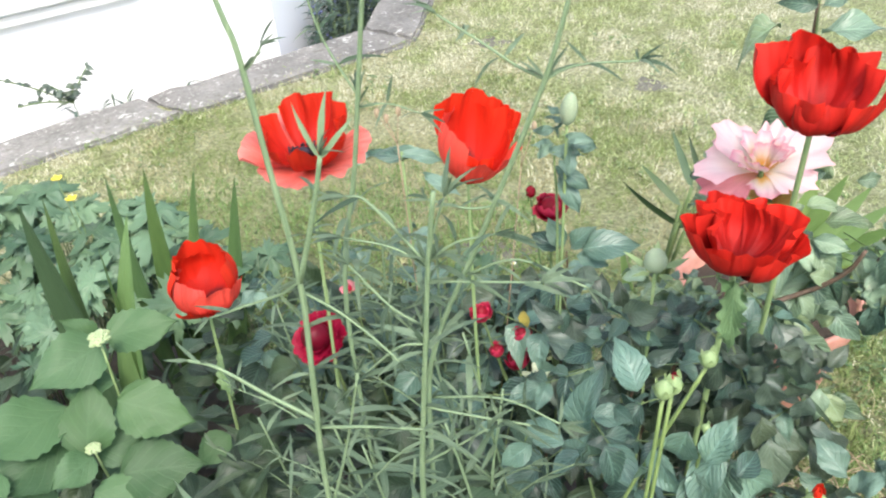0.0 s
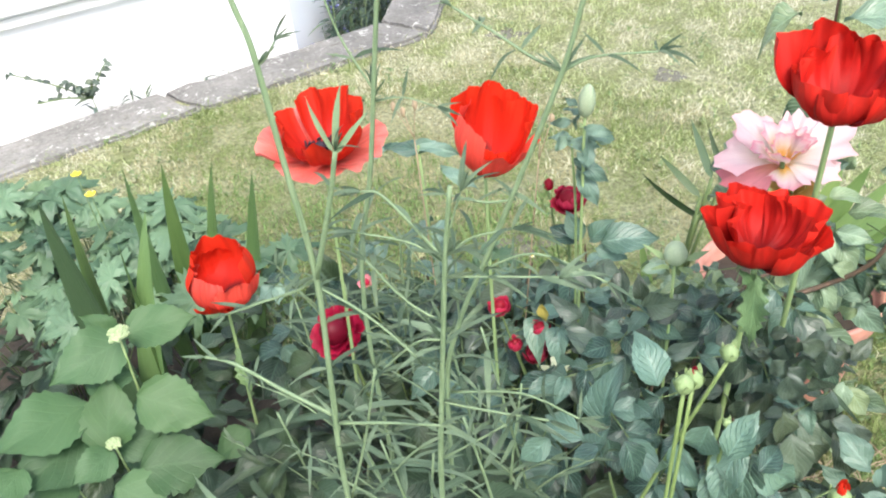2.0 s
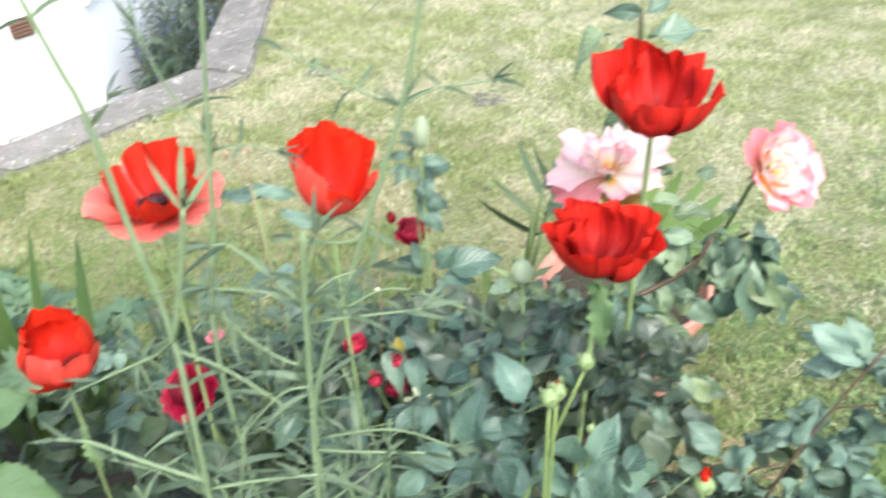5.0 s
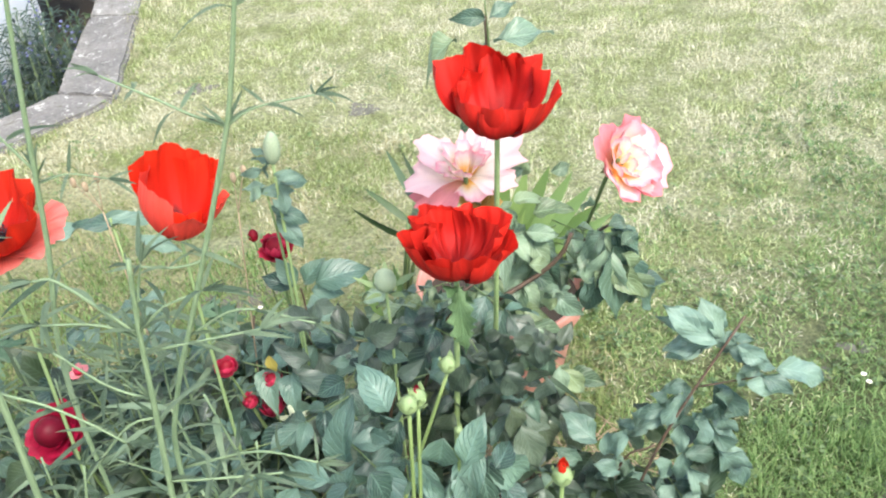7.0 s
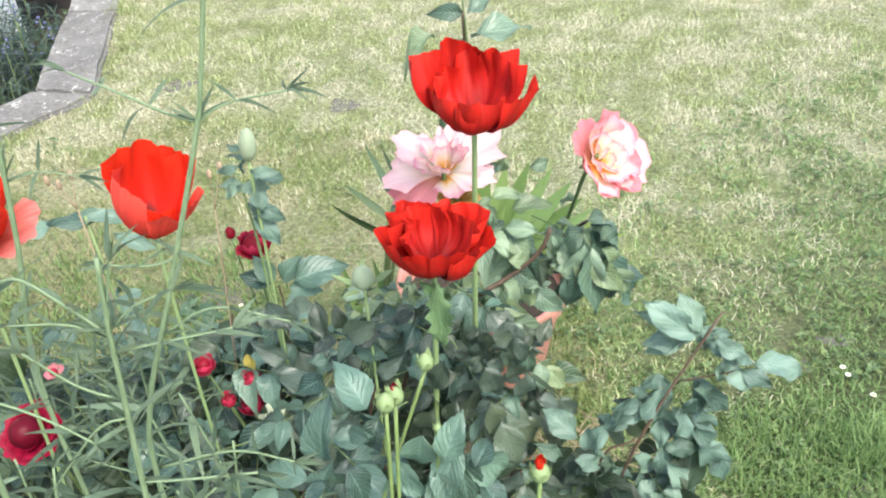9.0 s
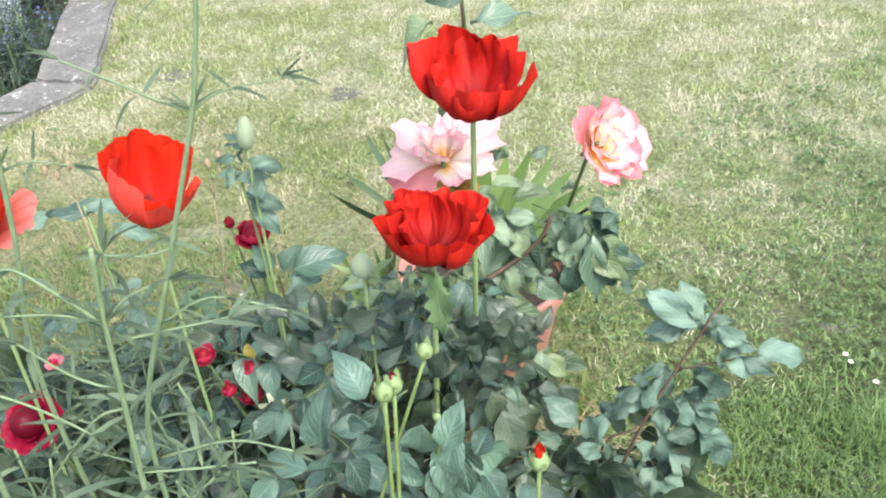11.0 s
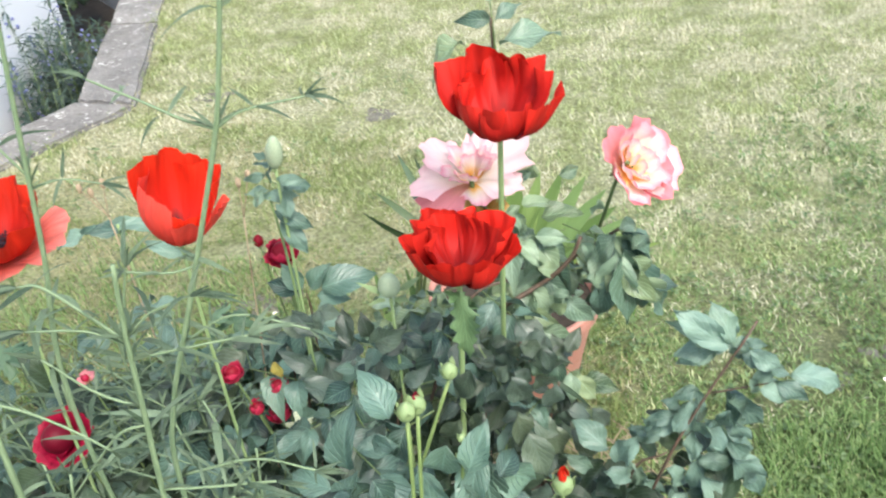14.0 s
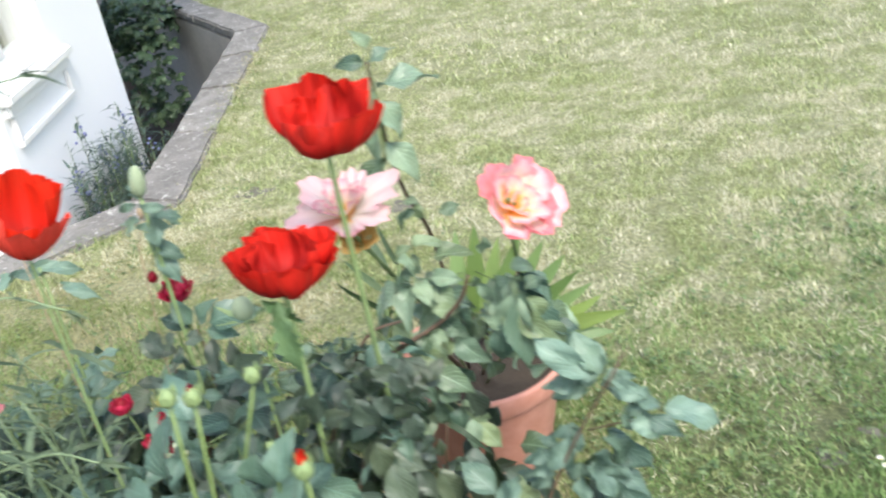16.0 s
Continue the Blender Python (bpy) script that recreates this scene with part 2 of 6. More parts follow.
def lawn_material():
    """Turf: thatch and green by patches, with bare earth showing here and there."""
    m, n, l, b = material("lawn_thatch")
    geo = n.new("ShaderNodeNewGeometry")
    patch, mid, fine = noise_tex(n, 1.3, 3.0), noise_tex(n, 6.0, 4.0, 0.7), noise_tex(n, 70.0, 5.0, 0.75)
    for t in (patch, mid, fine):
        l.new(geo.outputs["Position"], t.inputs[0])
    g = ramp(n, [(0.40, (0.26, 0.30, 0.115)), (0.60, (0.455, 0.46, 0.28))])
    l.new(calc(n, l, "ADD", calc(n, l, "MULTIPLY", patch.outputs[0], 0.35), calc(n, l, "MULTIPLY", mid.outputs[0], 0.65)), g.inputs[0])
    f = ramp(n, [(0.38, (0.48, 0.48, 0.46)), (0.62, (1.1, 1.1, 1.1))])
    l.new(fine.outputs[0], f.inputs[0])
    # the turf is damper and greener in one broad patch
    sep = n.new("ShaderNodeSeparateXYZ")
    l.new(geo.outputs["Position"], sep.inputs[0])
    damp = calc(n, l, "ADD", calc(n, l, "MULTIPLY_ADD", sep.outputs[0], 0.45, 1.54), calc(n, l, "SUBTRACT", calc(n, l, "MULTIPLY", mid.outputs[0], 0.6), sep.outputs[1]))
    wet = ramp(n, [(0.1, (0, 0, 0)), (0.9, (1, 1, 1))])
    reach = n.new("ShaderNodeVectorMath")
    reach.operation = "DISTANCE"
    reach.inputs[1].default_value = (1.2, 1.4, 0.0)
    l.new(geo.outputs["Position"], reach.inputs[0])
    near = calc(n, l, "SUBTRACT", calc(n, l, "MULTIPLY_ADD", patch.outputs[0], 1.2, 1.6), reach.outputs["Value"])
    beside = n.new("ShaderNodeVectorMath")
    beside.operation = "DISTANCE"
    beside.inputs[1].default_value = (-0.95, 1.45, 0.0)
    l.new(geo.outputs["Position"], beside.inputs[0])
    second = calc(n, l, "SUBTRACT", calc(n, l, "MULTIPLY_ADD", mid.outputs[0], 0.6, 0.55), beside.outputs["Value"])
    l.new(calc(n, l, "MAXIMUM", second, calc(n, l, "MINIMUM", near, calc(n, l, "MINIMUM", damp, calc(n, l, "MULTIPLY", sep.outputs[0], 1.6)))), wet.inputs[0])
    col = mixer(n, l, wet.outputs[0], g.outputs[0], (0.10, 0.13, 0.045))
    l.new(mixer(n, l, 1.0, col, f.outputs[0], "MULTIPLY"), b.inputs["Base Color"])
    b.inputs["Roughness"].default_value = 0.9
    bump(n, l, b, fine.outputs[0], 1.0, 0.02)
    return m


def blade_material(name, greens, straw, bias):
    m, n, l, b = material(name)
    geo = n.new("ShaderNodeNewGeometry")
    patch, mid = noise_tex(n, 1.3, 3.0), noise_tex(n, 6.0, 4.0, 0.7)
    l.new(geo.outputs["Position"], patch.inputs[0])
    l.new(geo.outputs["Position"], mid.inputs[0])
    where = calc(n, l, "ADD", calc(n, l, "MULTIPLY", patch.outputs[0], 1.5), calc(n, l, "MULTIPLY", mid.outputs[0], 3.0))
    rnd = geo.outputs["Random Per Island"]
    pick = calc(n, l, "GREATER_THAN", calc(n, l, "ADD", where, calc(n, l, "MULTIPLY", rnd, 0.45)), bias)
    gr, sr = ramp(n, [(0.0, greens[0]), (1.0, greens[1])]), ramp(n, [(0.0, straw[0]), (1.0, straw[1])])
    mixed = calc(n, l, "FRACT", calc(n, l, "MULTIPLY", rnd, 37.0))
    l.new(mixed, gr.inputs[0])
    l.new(mixed, sr.inputs[0])
    col = mixer(n, l, pick, gr.outputs[0], sr.outputs[0])
    l.new(col, b.inputs["Base Color"])
    b.inputs["Roughness"].default_value = 0.75
    b.inputs["Specular IOR Level"].default_value = 0.2
    see_through(m, n, l, b, col, 0.25)
    return m


def stone_material(name, a, c, spots=0.0, scale=1.0):
    m, n, l, b = material(name)
    geo = n.new("ShaderNodeNewGeometry")
    info = n.new("ShaderNodeObjectInfo")
    t1, t2, t3, t4 = noise_tex(n, 4.0 * scale, 5.0), noise_tex(n, 40.0 * scale, 6.0, 0.7), noise_tex(n, 11.0 * scale, 5.0, 0.65, 0.5), noise_tex(n, 250.0 * scale, 3.0)
    for t in (t1, t2, t3, t4):
        l.new(geo.outputs["Position"], t.inputs[0])
    r = ramp(n, [(0.3, a), (0.7, c)])
    l.new(calc(n, l, "ADD", calc(n, l, "MULTIPLY", t1.outputs[0], 0.5), calc(n, l, "MULTIPLY", t2.outputs[0], 0.5)), r.inputs[0])
    col = mixer(n, l, calc(n, l, "MULTIPLY", info.outputs["Random"], 0.25), r.outputs[0], [x * 0.6 for x in a])
    if spots:
        lich = ramp(n, [(0.57, (0, 0, 0)), (0.60, (1, 1, 1))])
        l.new(calc(n, l, "MULTIPLY_ADD", t2.outputs[0], 0.45, calc(n, l, "MULTIPLY", t3.outputs[0], 0.55)), lich.inputs[0])
        col = mixer(n, l, calc(n, l, "MULTIPLY", lich.outputs[0], spots), col, (0.62, 0.62, 0.58))
        moss = ramp(n, [(0.33, (1, 1, 1)), (0.40, (0, 0, 0))])
        l.new(t3.outputs[0], moss.inputs[0])
        col = mixer(n, l, calc(n, l, "MULTIPLY", moss.outputs[0], 0.6), col, (0.10, 0.10, 0.07))
    l.new(col, b.inputs["Base Color"])
    b.inputs["Roughness"].default_value = 0.88
    bump(n, l, b, calc(n, l, "ADD", t2.outputs[0], calc(n, l, "MULTIPLY", t4.outputs[0], 0.4)), 0.8, 0.006)
    return m


def plain_material(name, a, c, rough, scale=6.0, relief=0.001, metal=0.0):
    m, n, l, b = material(name)
    t, f = noise_tex(n, scale, 5.0), noise_tex(n, scale * 30, 4.0)
    r = ramp(n, [(0.3, a), (0.7, c)])
    l.new(t.outputs[0], r.inputs[0])
    l.new(r.outputs[0], b.inputs["Base Color"])
    b.inputs["Roughness"].default_value, b.inputs["Metallic"].default_value = rough, metal
    bump(n, l, b, f.outputs[0], 0.5, relief)
    return m


LAWN = lawn_material()
STRAW = ((0.54, 0.53, 0.35), (0.72, 0.71, 0.535))
BLADE = blade_material("grass_blade", ((0.31, 0.37, 0.15), (0.535, 0.595, 0.325)), STRAW, 2.52)
LUSH = blade_material("lush_grass_blade", ((0.10, 0.19, 0.055), (0.285, 0.41, 0.165)), ((0.42, 0.43, 0.22), (0.60, 0.60, 0.36)), 3.0)
OLIVE = blade_material("olive_grass_blade", ((0.13, 0.185, 0.055), (0.27, 0.335, 0.13)), ((0.29, 0.275, 0.14), (0.44, 0.415, 0.24)), 2.5)
CLOVER = leaf_material("clover_leaf", (0.07, 0.14, 0.05), (0.235, 0.34, 0.145), veins=0.0, gloss=0.55, vein_light=0.0, coat=0.1)
SOIL = stone_material("bed_soil", (0.035, 0.027, 0.02), (0.09, 0.07, 0.05), 0.0, 3.0)
EARTH = stone_material("dry_earth", (0.10, 0.098, 0.075), (0.25, 0.245, 0.195), 0.0, 4.0)
COPING = stone_material("coping_stone", (0.095, 0.092, 0.085), (0.36, 0.35, 0.33), 0.7, 1.6)
RENDERED = stone_material("retaining_render", (0.34, 0.31, 0.27), (0.54, 0.50, 0.44), 0.0, 0.5)
WHITEWASH = plain_material("white_masonry_paint", (0.84, 0.84, 0.83), (0.88, 0.88, 0.87), 0.7, 1.2, 0.002)
WHITE_GLOSS = plain_material("white_window_paint", (0.76, 0.76, 0.74), (0.82, 0.82, 0.8), 0.4, 8.0, 0.0005)
CURTAIN = plain_material("net_curtain", (0.26, 0.25, 0.245), (0.42, 0.41, 0.40), 0.9, 20.0, 0.002)
TERRACOTTA = plain_material("terracotta_plastic", (0.50, 0.22, 0.16), (0.62, 0.31, 0.24), 0.5, 9.0, 0.0008)
RUST = plain_material("rusty_iron", (0.12, 0.07, 0.05), (0.22, 0.12, 0.08), 0.8, 30.0, 0.001)

# ---- building helpers ----
def mesh_of(bm, name, mat, smooth=True):
    me = bpy.data.meshes.new(name)
    bm.to_mesh(me)
    bm.free()
    me.materials.append(mat)
    if smooth:
        me.polygons.foreach_set("use_smooth", [True] * len(me.polygons))
    return me


def from_arrays(name, verts, faces, mat, smooth=True):
    me = bpy.data.meshes.new(name)
    me.from_pydata(verts, [], faces)
    me.materials.append(mat)
    if smooth:
        me.polygons.foreach_set("use_smooth", [True] * len(me.polygons))
    return me


def put(name, me, parent, m=None, label=""):
    ob = new(name, me)
    if parent is not None:
        ob.parent = parent
    if m is not None:
        ob.matrix_basis = m
    return tagged(ob, label)


def part(name, bm, mat, parent, label="", smooth=True):
    return put(name, mesh_of(bm, name, mat, smooth), parent, None, label)


def stuff_part(name, bm, mat, parent, label=""):
    ob = part(name, bm, mat, parent, label)
    ob["kind"] = "stuff"
    return ob


def thing(name, at, label, category, group="", kind=""):
    ob = new(name)
    ob.location = at
    ob.empty_display_size = 0.02
    return tagged(ob, label, category, group, kind)


def box(bm, lo, hi, m=None, bevel=0.0):
    r = bmesh.ops.create_cube(bm, size=1.0)
    vs = r["verts"]
    for v in vs:
        v.co = Vector([lo[i] + (v.co[i] + 0.5) * (hi[i] - lo[i]) for i in range(3)])
    if bevel:
        es = list({e for v in vs for e in v.link_edges})
        out = bmesh.ops.bevel(bm, geom=es, offset=bevel, segments=2, affect="EDGES")
        vs = list({v for f in out["faces"] for v in f.verts} | {v for v in vs if v.is_valid})
    if m is not None:
        bmesh.ops.transform(bm, matrix=m, verts=vs)
    return vs


def smooth_line(pts, steps=6):
    """Catmull-Rom curve through the points."""
    p = [Vector(q) for q in pts]
    p = [p[0] * 2 - p[1]] + p + [p[-1] * 2 - p[-2]]
    out = []
    for i in range(1, len(p) - 2):
        for k in range(steps):
            t = k / steps
            out.append(0.5 * (2 * p[i] + (p[i + 1] - p[i - 1]) * t + (2 * p[i - 1] - 5 * p[i] + 4 * p[i + 1] - p[i + 2]) * t * t
                              + (3 * p[i] - p[i - 1] - 3 * p[i + 1] + p[i + 2]) * t ** 3))
    return out + [p[-2]]


def tube(bm, pts, r0, r1, sides=6, steps=5):
    line = smooth_line(pts, steps)
    rings = []
    for i, c in enumerate(line):
        d = (line[min(i + 1, len(line) - 1)] - line[max(i - 1, 0)]).normalized()
        a = d.cross(Vector((0.31, 0.9, 0.2))).normalized()
        b = d.cross(a)
        r = r0 + (r1 - r0) * i / (len(line) - 1)
        rings.append([bm.verts.new(c + (a * math.cos(k * 2 * math.pi / sides) + b * math.sin(k * 2 * math.pi / sides)) * r) for k in range(sides)])
    for u, v in zip(rings, rings[1:]):
        for k in range(sides):
            bm.faces.new((u[k], u[(k + 1) % sides], v[(k + 1) % sides], v[k]))
    for ring in (rings[0][::-1], rings[-1]):
        bm.faces.new(ring)
    return line


def grid_mesh(name, nu, nv, fn, mat):
    """A sheet of nu x nv cells with UVs; fn(u, v) gives the place for u, v in 0..1."""
    verts = [fn(i / nu, j / nv) for j in range(nv + 1) for i in range(nu + 1)]
    faces = [(j * (nu + 1) + i, j * (nu + 1) + i + 1, (j + 1) * (nu + 1) + i + 1, (j + 1) * (nu + 1) + i) for j in range(nv) for i in range(nu)]
    me = from_arrays(name, verts, faces, mat)
    layer = me.uv_layers.new(name="UVMap").data
    k = 0
    for f in faces:
        for v in f:
            layer[k].uv = ((v % (nu + 1)) / nu, (v // (nu + 1)) / nv)
            k += 1
    return me


def leaf_mesh(name, mat, width, fold=0.25, droop=0.25, wavy=0.03, teeth=0.05, blunt=0.45, seed=0, nv=9, nu=4, veins=0, ridge=0.0):
    """A leaf of length 1 along +y, with its upper face to +z. blunt: where along its length it is widest."""
    rnd = random.Random(seed)
    ph, tw = rnd.uniform(0, 6), rnd.uniform(-0.25, 0.25)
    hi = 0.85 if width < 0.2 else 1.15
    lo = hi * blunt / (1 - blunt)
    top = blunt ** lo * (1 - blunt) ** hi
    rows = veins or nv / 2

    def fn(u, v):
        w = (v ** lo * (1 - v) ** hi / top if 0 < v < 1 else 0.02) * width * 0.5
        j = round(v * nv)
        if u in (0.0, 1.0):
            w *= 1 + teeth * (1 if j % 2 else -1)
        s = (u - 0.5) * 2
        x = s * w
        z = abs(x) * fold - droop * v * v + wavy * math.sin(v * 9 + ph + s * 2) * abs(s) + tw * x * v + ridge * math.sin((v - abs(s) * 0.22) * rows * 6.2832) * (0.3 + 0.7 * abs(s)) * (1 - v) ** 0.3
        return (x, v * (1 - 0.25 * droop * v), z)

    return grid_mesh(name, nu, nv, fn, mat)


def palmate_mesh(name, mat, lobes=5, deep=0.5, seed=0, teeth=0.10):
    """A lobed round leaf; the stalk joins at the origin and the middle lobe points to +y."""
    rnd = random.Random(seed)
    n = lobes * 8
    verts, faces = [(0, 0, 0)], []
    for ring in (0.45, 0.75, 1.0):
        for i in range(n + 1):
            a = math.radians(-165 + 330 * i / n)
            k = (i / n * lobes) % 1.0
            bulge = 1 - deep * (abs(k - 0.5) * 2) ** 1.3
            small = 1 + teeth * (1 if i % 2 else -1)
            full = 0.52 * bulge * (small if ring == 1.0 else 1.0) * (0.85 + 0.15 * math.cos(a))
            r = min(full, 0.52 * (1 - deep) * 0.8) + max(0, full - 0.52 * (1 - deep) * 0.8) * (ring - 0.45) / 0.55 if ring > 0.5 else 0.52 * (1 - deep) * 0.8
            z = 0.14 * (abs(k - 0.5) * 2 - 0.5) * ring + 0.16 * ring * (1 - ring * 1.4) + rnd.uniform(-0.02, 0.02)
            verts.append((math.sin(a) * r, math.cos(a) * r, z))
    m = n + 1
    for i in range(n):
        faces.append((0, 2 + i, 1 + i))
        for k in (0, 1):
            faces.append((1 + k * m + i, 2 + k * m + i, 2 + (k + 1) * m + i, 1 + (k + 1) * m + i))
    me = from_arrays(name, verts, faces, mat)
    layer = me.uv_layers.new(name="UVMap").data
    for k, lp in enumerate(me.loops):
        x, y, _ = verts[lp.vertex_index]
        layer[k].uv = (x + 0.5, y + 0.5)
    return me


def aim(at, way, size, up=(0, 0, 1), spin=0.0, wide=1.0):
    """A pose with +y along way and +z as near as it can be to up."""
    y = Vector(way).normalized()
    x = y.cross(Vector(up))
    if x.length < 1e-4:
        x = y.cross(Vector((1, 0, 0)))
    x.normalize()
    z = x.cross(y)
    m = Matrix((x, y, z)).transposed().to_4x4()
    return Matrix.Translation(at) @ m @ Matrix.Rotation(spin, 4, "Y") @ Matrix.Diagonal((size * wide, size, size, 1))


def ball(bm, at, radii, seg=10, rings=7, m=None):
    r = bmesh.ops.create_uvsphere(bm, u_segments=seg, v_segments=rings, radius=1.0)
    for v in r["verts"]:
        v.co = Vector((v.co.x * radii[0], v.co.y * radii[1], v.co.z * radii[2]))
        if m is not None:
            v.co = m @ v.co
        v.co += Vector(at)
    return r["verts"]


def petal_mesh(name, mat, length, half, t0, t1, crinkle=0.05, seed=0, curl=0.0, nu=12, nv=9, notch=0.0, bowl=0.0, foot=0.3, side=0.2, point=0.0, tear=1.0):
    """A petal that rises from the flower's axis (+z): it leaves the axis at t0 degrees and ends at t1; half: its half angle round the axis.
    curl bends the rim outwards at the end; point draws the rim to a tip; side lowers the rim's ends."""
    rnd = random.Random(seed)
    o = Vector((rnd.uniform(0, 90), rnd.uniform(0, 90), rnd.uniform(0, 90)))

    def n3(a, b, c=0.0):
        return noise.noise(o + Vector((a, b, c)))

    def fn(u, v):
        s = (u - 0.5) * 2
        rag = tear * (0.10 * n3(s * 1.8, 0) + 0.045 * n3(s * 7, 3) + 0.035 * n3(s * 18, 6))
        edge = 1 - side * abs(s) ** 2.6 - point * abs(s) ** 1.3 - notch * (1 - min(1, abs(s) * 3)) + rag * v
        vv = v * edge
        r = z = 0.0
        steps = 14
        for k in range(steps):
            q = (k + 0.5) / steps * vv
            w = bowl * q * q * (3 - 2 * q) + (1 - bowl) * q
            tau = math.radians(t0 + (t1 - t0) * w + curl * max(0, q - 0.7) ** 2 * 11)
            r += math.sin(tau) * vv / steps
            z += math.cos(tau) * vv / steps
        a = math.radians(half) * s * (foot + (1 - foot) * math.sin(min(1.0, 0.12 + v * 0.95) * math.pi * 0.52)) + 0.12 * v * n3(s * 3, v * 2, 5)
        r += crinkle * v * (2.0 * n3(s * 2.2, v) + 0.7 - 2.4 * abs(n3(s * 2.6, v * 0.9, 9)) - 1.2 * v * abs(n3(s * 7, v * 1.4, 4)) + 0.8 * v * n3(s * 14, v * 1.5, 2))
        z += crinkle * v * v * 0.6 * n3(s * 4, v * 2, 14)
        r = max(r, 0.015)
        return (math.sin(a) * r * length, math.cos(a) * r * length, z * length)

    return grid_mesh(name, nu, nv, fn, mat)


def poppy_petal(name, mat, length, half, t0, t1, seed, ruffle=0.12, flare=0.0, rag=1.0, side=0.07):
    """A crumpled poppy petal: smooth at its foot, pleated and wavy towards a scalloped rim. Angles as in petal_mesh; flare turns the rim outwards."""
    rnd = random.Random(seed)
    o = Vector((rnd.uniform(0, 90), rnd.uniform(0, 90), rnd.uniform(0, 90)))

    def n3(a, b, c=0.0):
        return noise.noise(o + Vector((a, b, c)))

    def fn(u, v):
        s = (u - 0.5) * 2
        edge = 1 - side * abs(s) ** 3 + rag * v * (0.10 * n3(s * 1.5, 0) + 0.03 * n3(s * 4.5, 3) + 0.022 * n3(s * 14, 6))
        vv = v * edge
        r = z = tau = 0.0
        steps = 14
        for k in range(steps):
            q = (k + 0.5) / steps * vv
            w = 0.8 * q * q * (3 - 2 * q) + 0.2 * q
            tau = math.radians(t0 + (t1 - t0) * w + flare * max(0, q - 0.6) ** 2 * 6)
            r += math.sin(tau) * vv / steps
            z += math.cos(tau) * vv / steps
        d = ruffle * (v ** 1.3 * 1.5 * n3(s * 1.7, v * 0.7, 9) + v ** 3 * (1.1 * n3(s * 3.6, v * 1.1, 4) + 0.45 * n3(s * 9, v * 1.6, 2))) + 0.004 * v * n3(s * 24, v * 0.5, 7)
        r, z = r + math.cos(tau) * d, z - math.sin(tau) * d
        a = math.radians(half) * s * (0.7 + 0.3 * math.sin(min(1.0, 0.12 + v * 0.95) * math.pi * 0.52)) + 0.10 * v * n3(s * 3, v * 2, 5)
        r = max(r, 0.015)
        return (math.sin(a) * r * length, math.cos(a) * r * length, z * length)

    return grid_mesh(name, 52, 18, fn, mat)


def flower_turn(lean, toward, spin=0.0):
    """Tilts a flower's axis by lean degrees towards the compass angle toward (0: +y, 90: -x)."""
    return Matrix.Rotation(radians(toward), 4, "Z") @ Matrix.Rotation(radians(-lean), 4, "X") @ Matrix.Rotation(radians(spin - toward), 4, "Z")


# ---- ground ----
BED = [(-2.2, 1.0), (-1.75, 1.28), (-1.2, 1.30), (-0.7, 1.12), (-0.2, 1.16), (0.16, 1.22), (0.42, 1.06), (0.8, 0.96), (1.15, 0.80), (1.6, 0.4)]


def bed_edge(x):
    for (a, ya), (b, yb) in zip(BED, BED[1:]):
        if a <= x <= b:
            return ya + (yb - ya) * (x - a) / (b - a) + 0.03 * math.sin(x * 17)
    return -9.0


L1A, CORNER, FAR, L3B = Vector((-5.495, -1.76)), Vector((-1.605, 3.10)), Vector((-2.10, 5.91)), Vector((-5.12, 9.5))


def offset_corner(a, b, c, w):
    """The point at distance w to the right of the bend a-b-c."""
    d1, d2 = (b - a).normalized(), (c - b).normalized()
    n1, n2 = Vector((d1.y, -d1.x)), Vector((d2.y, -d2.x))
    k = (n1 + n2).normalized()
    return b + k * (w / max(0.3, k.dot(n1)))


def in_well(x, y, grow=0.0):
    """True on the house's side of the coping's outer edge."""
    def side(a, b):
        d = (b - a).normalized()
        return (x - a.x) * d.y - (y - a.y) * d.x < grow
    return side(L1A, CORNER) and side(CORNER, FAR) and side(FAR, L3B)


def build_ground():
    near = thing("ground", (0, 0, 0), "patchy mown lawn of dry straw and green grass", "lawn", kind="structure")
    # one sheet to the horizon with a fine middle; the light well is left open
    xs = [-400, -120, -40, -14, -9] + list(np.arange(-8.9, 6.01, 0.1)) + [14, 40, 120, 400]
    ys = [-400, -120, -40, -12, -4] + list(np.arange(-1.9, 11.01, 0.1)) + [18, 40, 120, 400]
    verts, index = [], {}
    faces = []
    for j, y in enumerate(ys):
        for i, x in enumerate(xs):
            z = 0.012 * noise.noise(Vector((x * 1.7, y * 1.7, 0))) + 0.006 * noise.noise(Vector((x * 9, y * 9, 3)))
            if y < bed_edge(x):
                z -= 0.03
            verts.append((x, y, z))
    w = len(xs)
    for j in range(len(ys) - 1):
        for i in range(w - 1):
            cx, cy = (xs[i] + xs[i + 1]) / 2, (ys[j] + ys[j + 1]) / 2
            if in_well(cx, cy, 0.08) and cx > -8.9 and -1.76 < cy < 9.5:
                continue
            faces.append((j * w + i, j * w + i + 1, (j + 1) * w + i + 1, (j + 1) * w + i))
    put("turf", from_arrays("turf", verts, faces, LAWN), near)
    return near


build_ground()


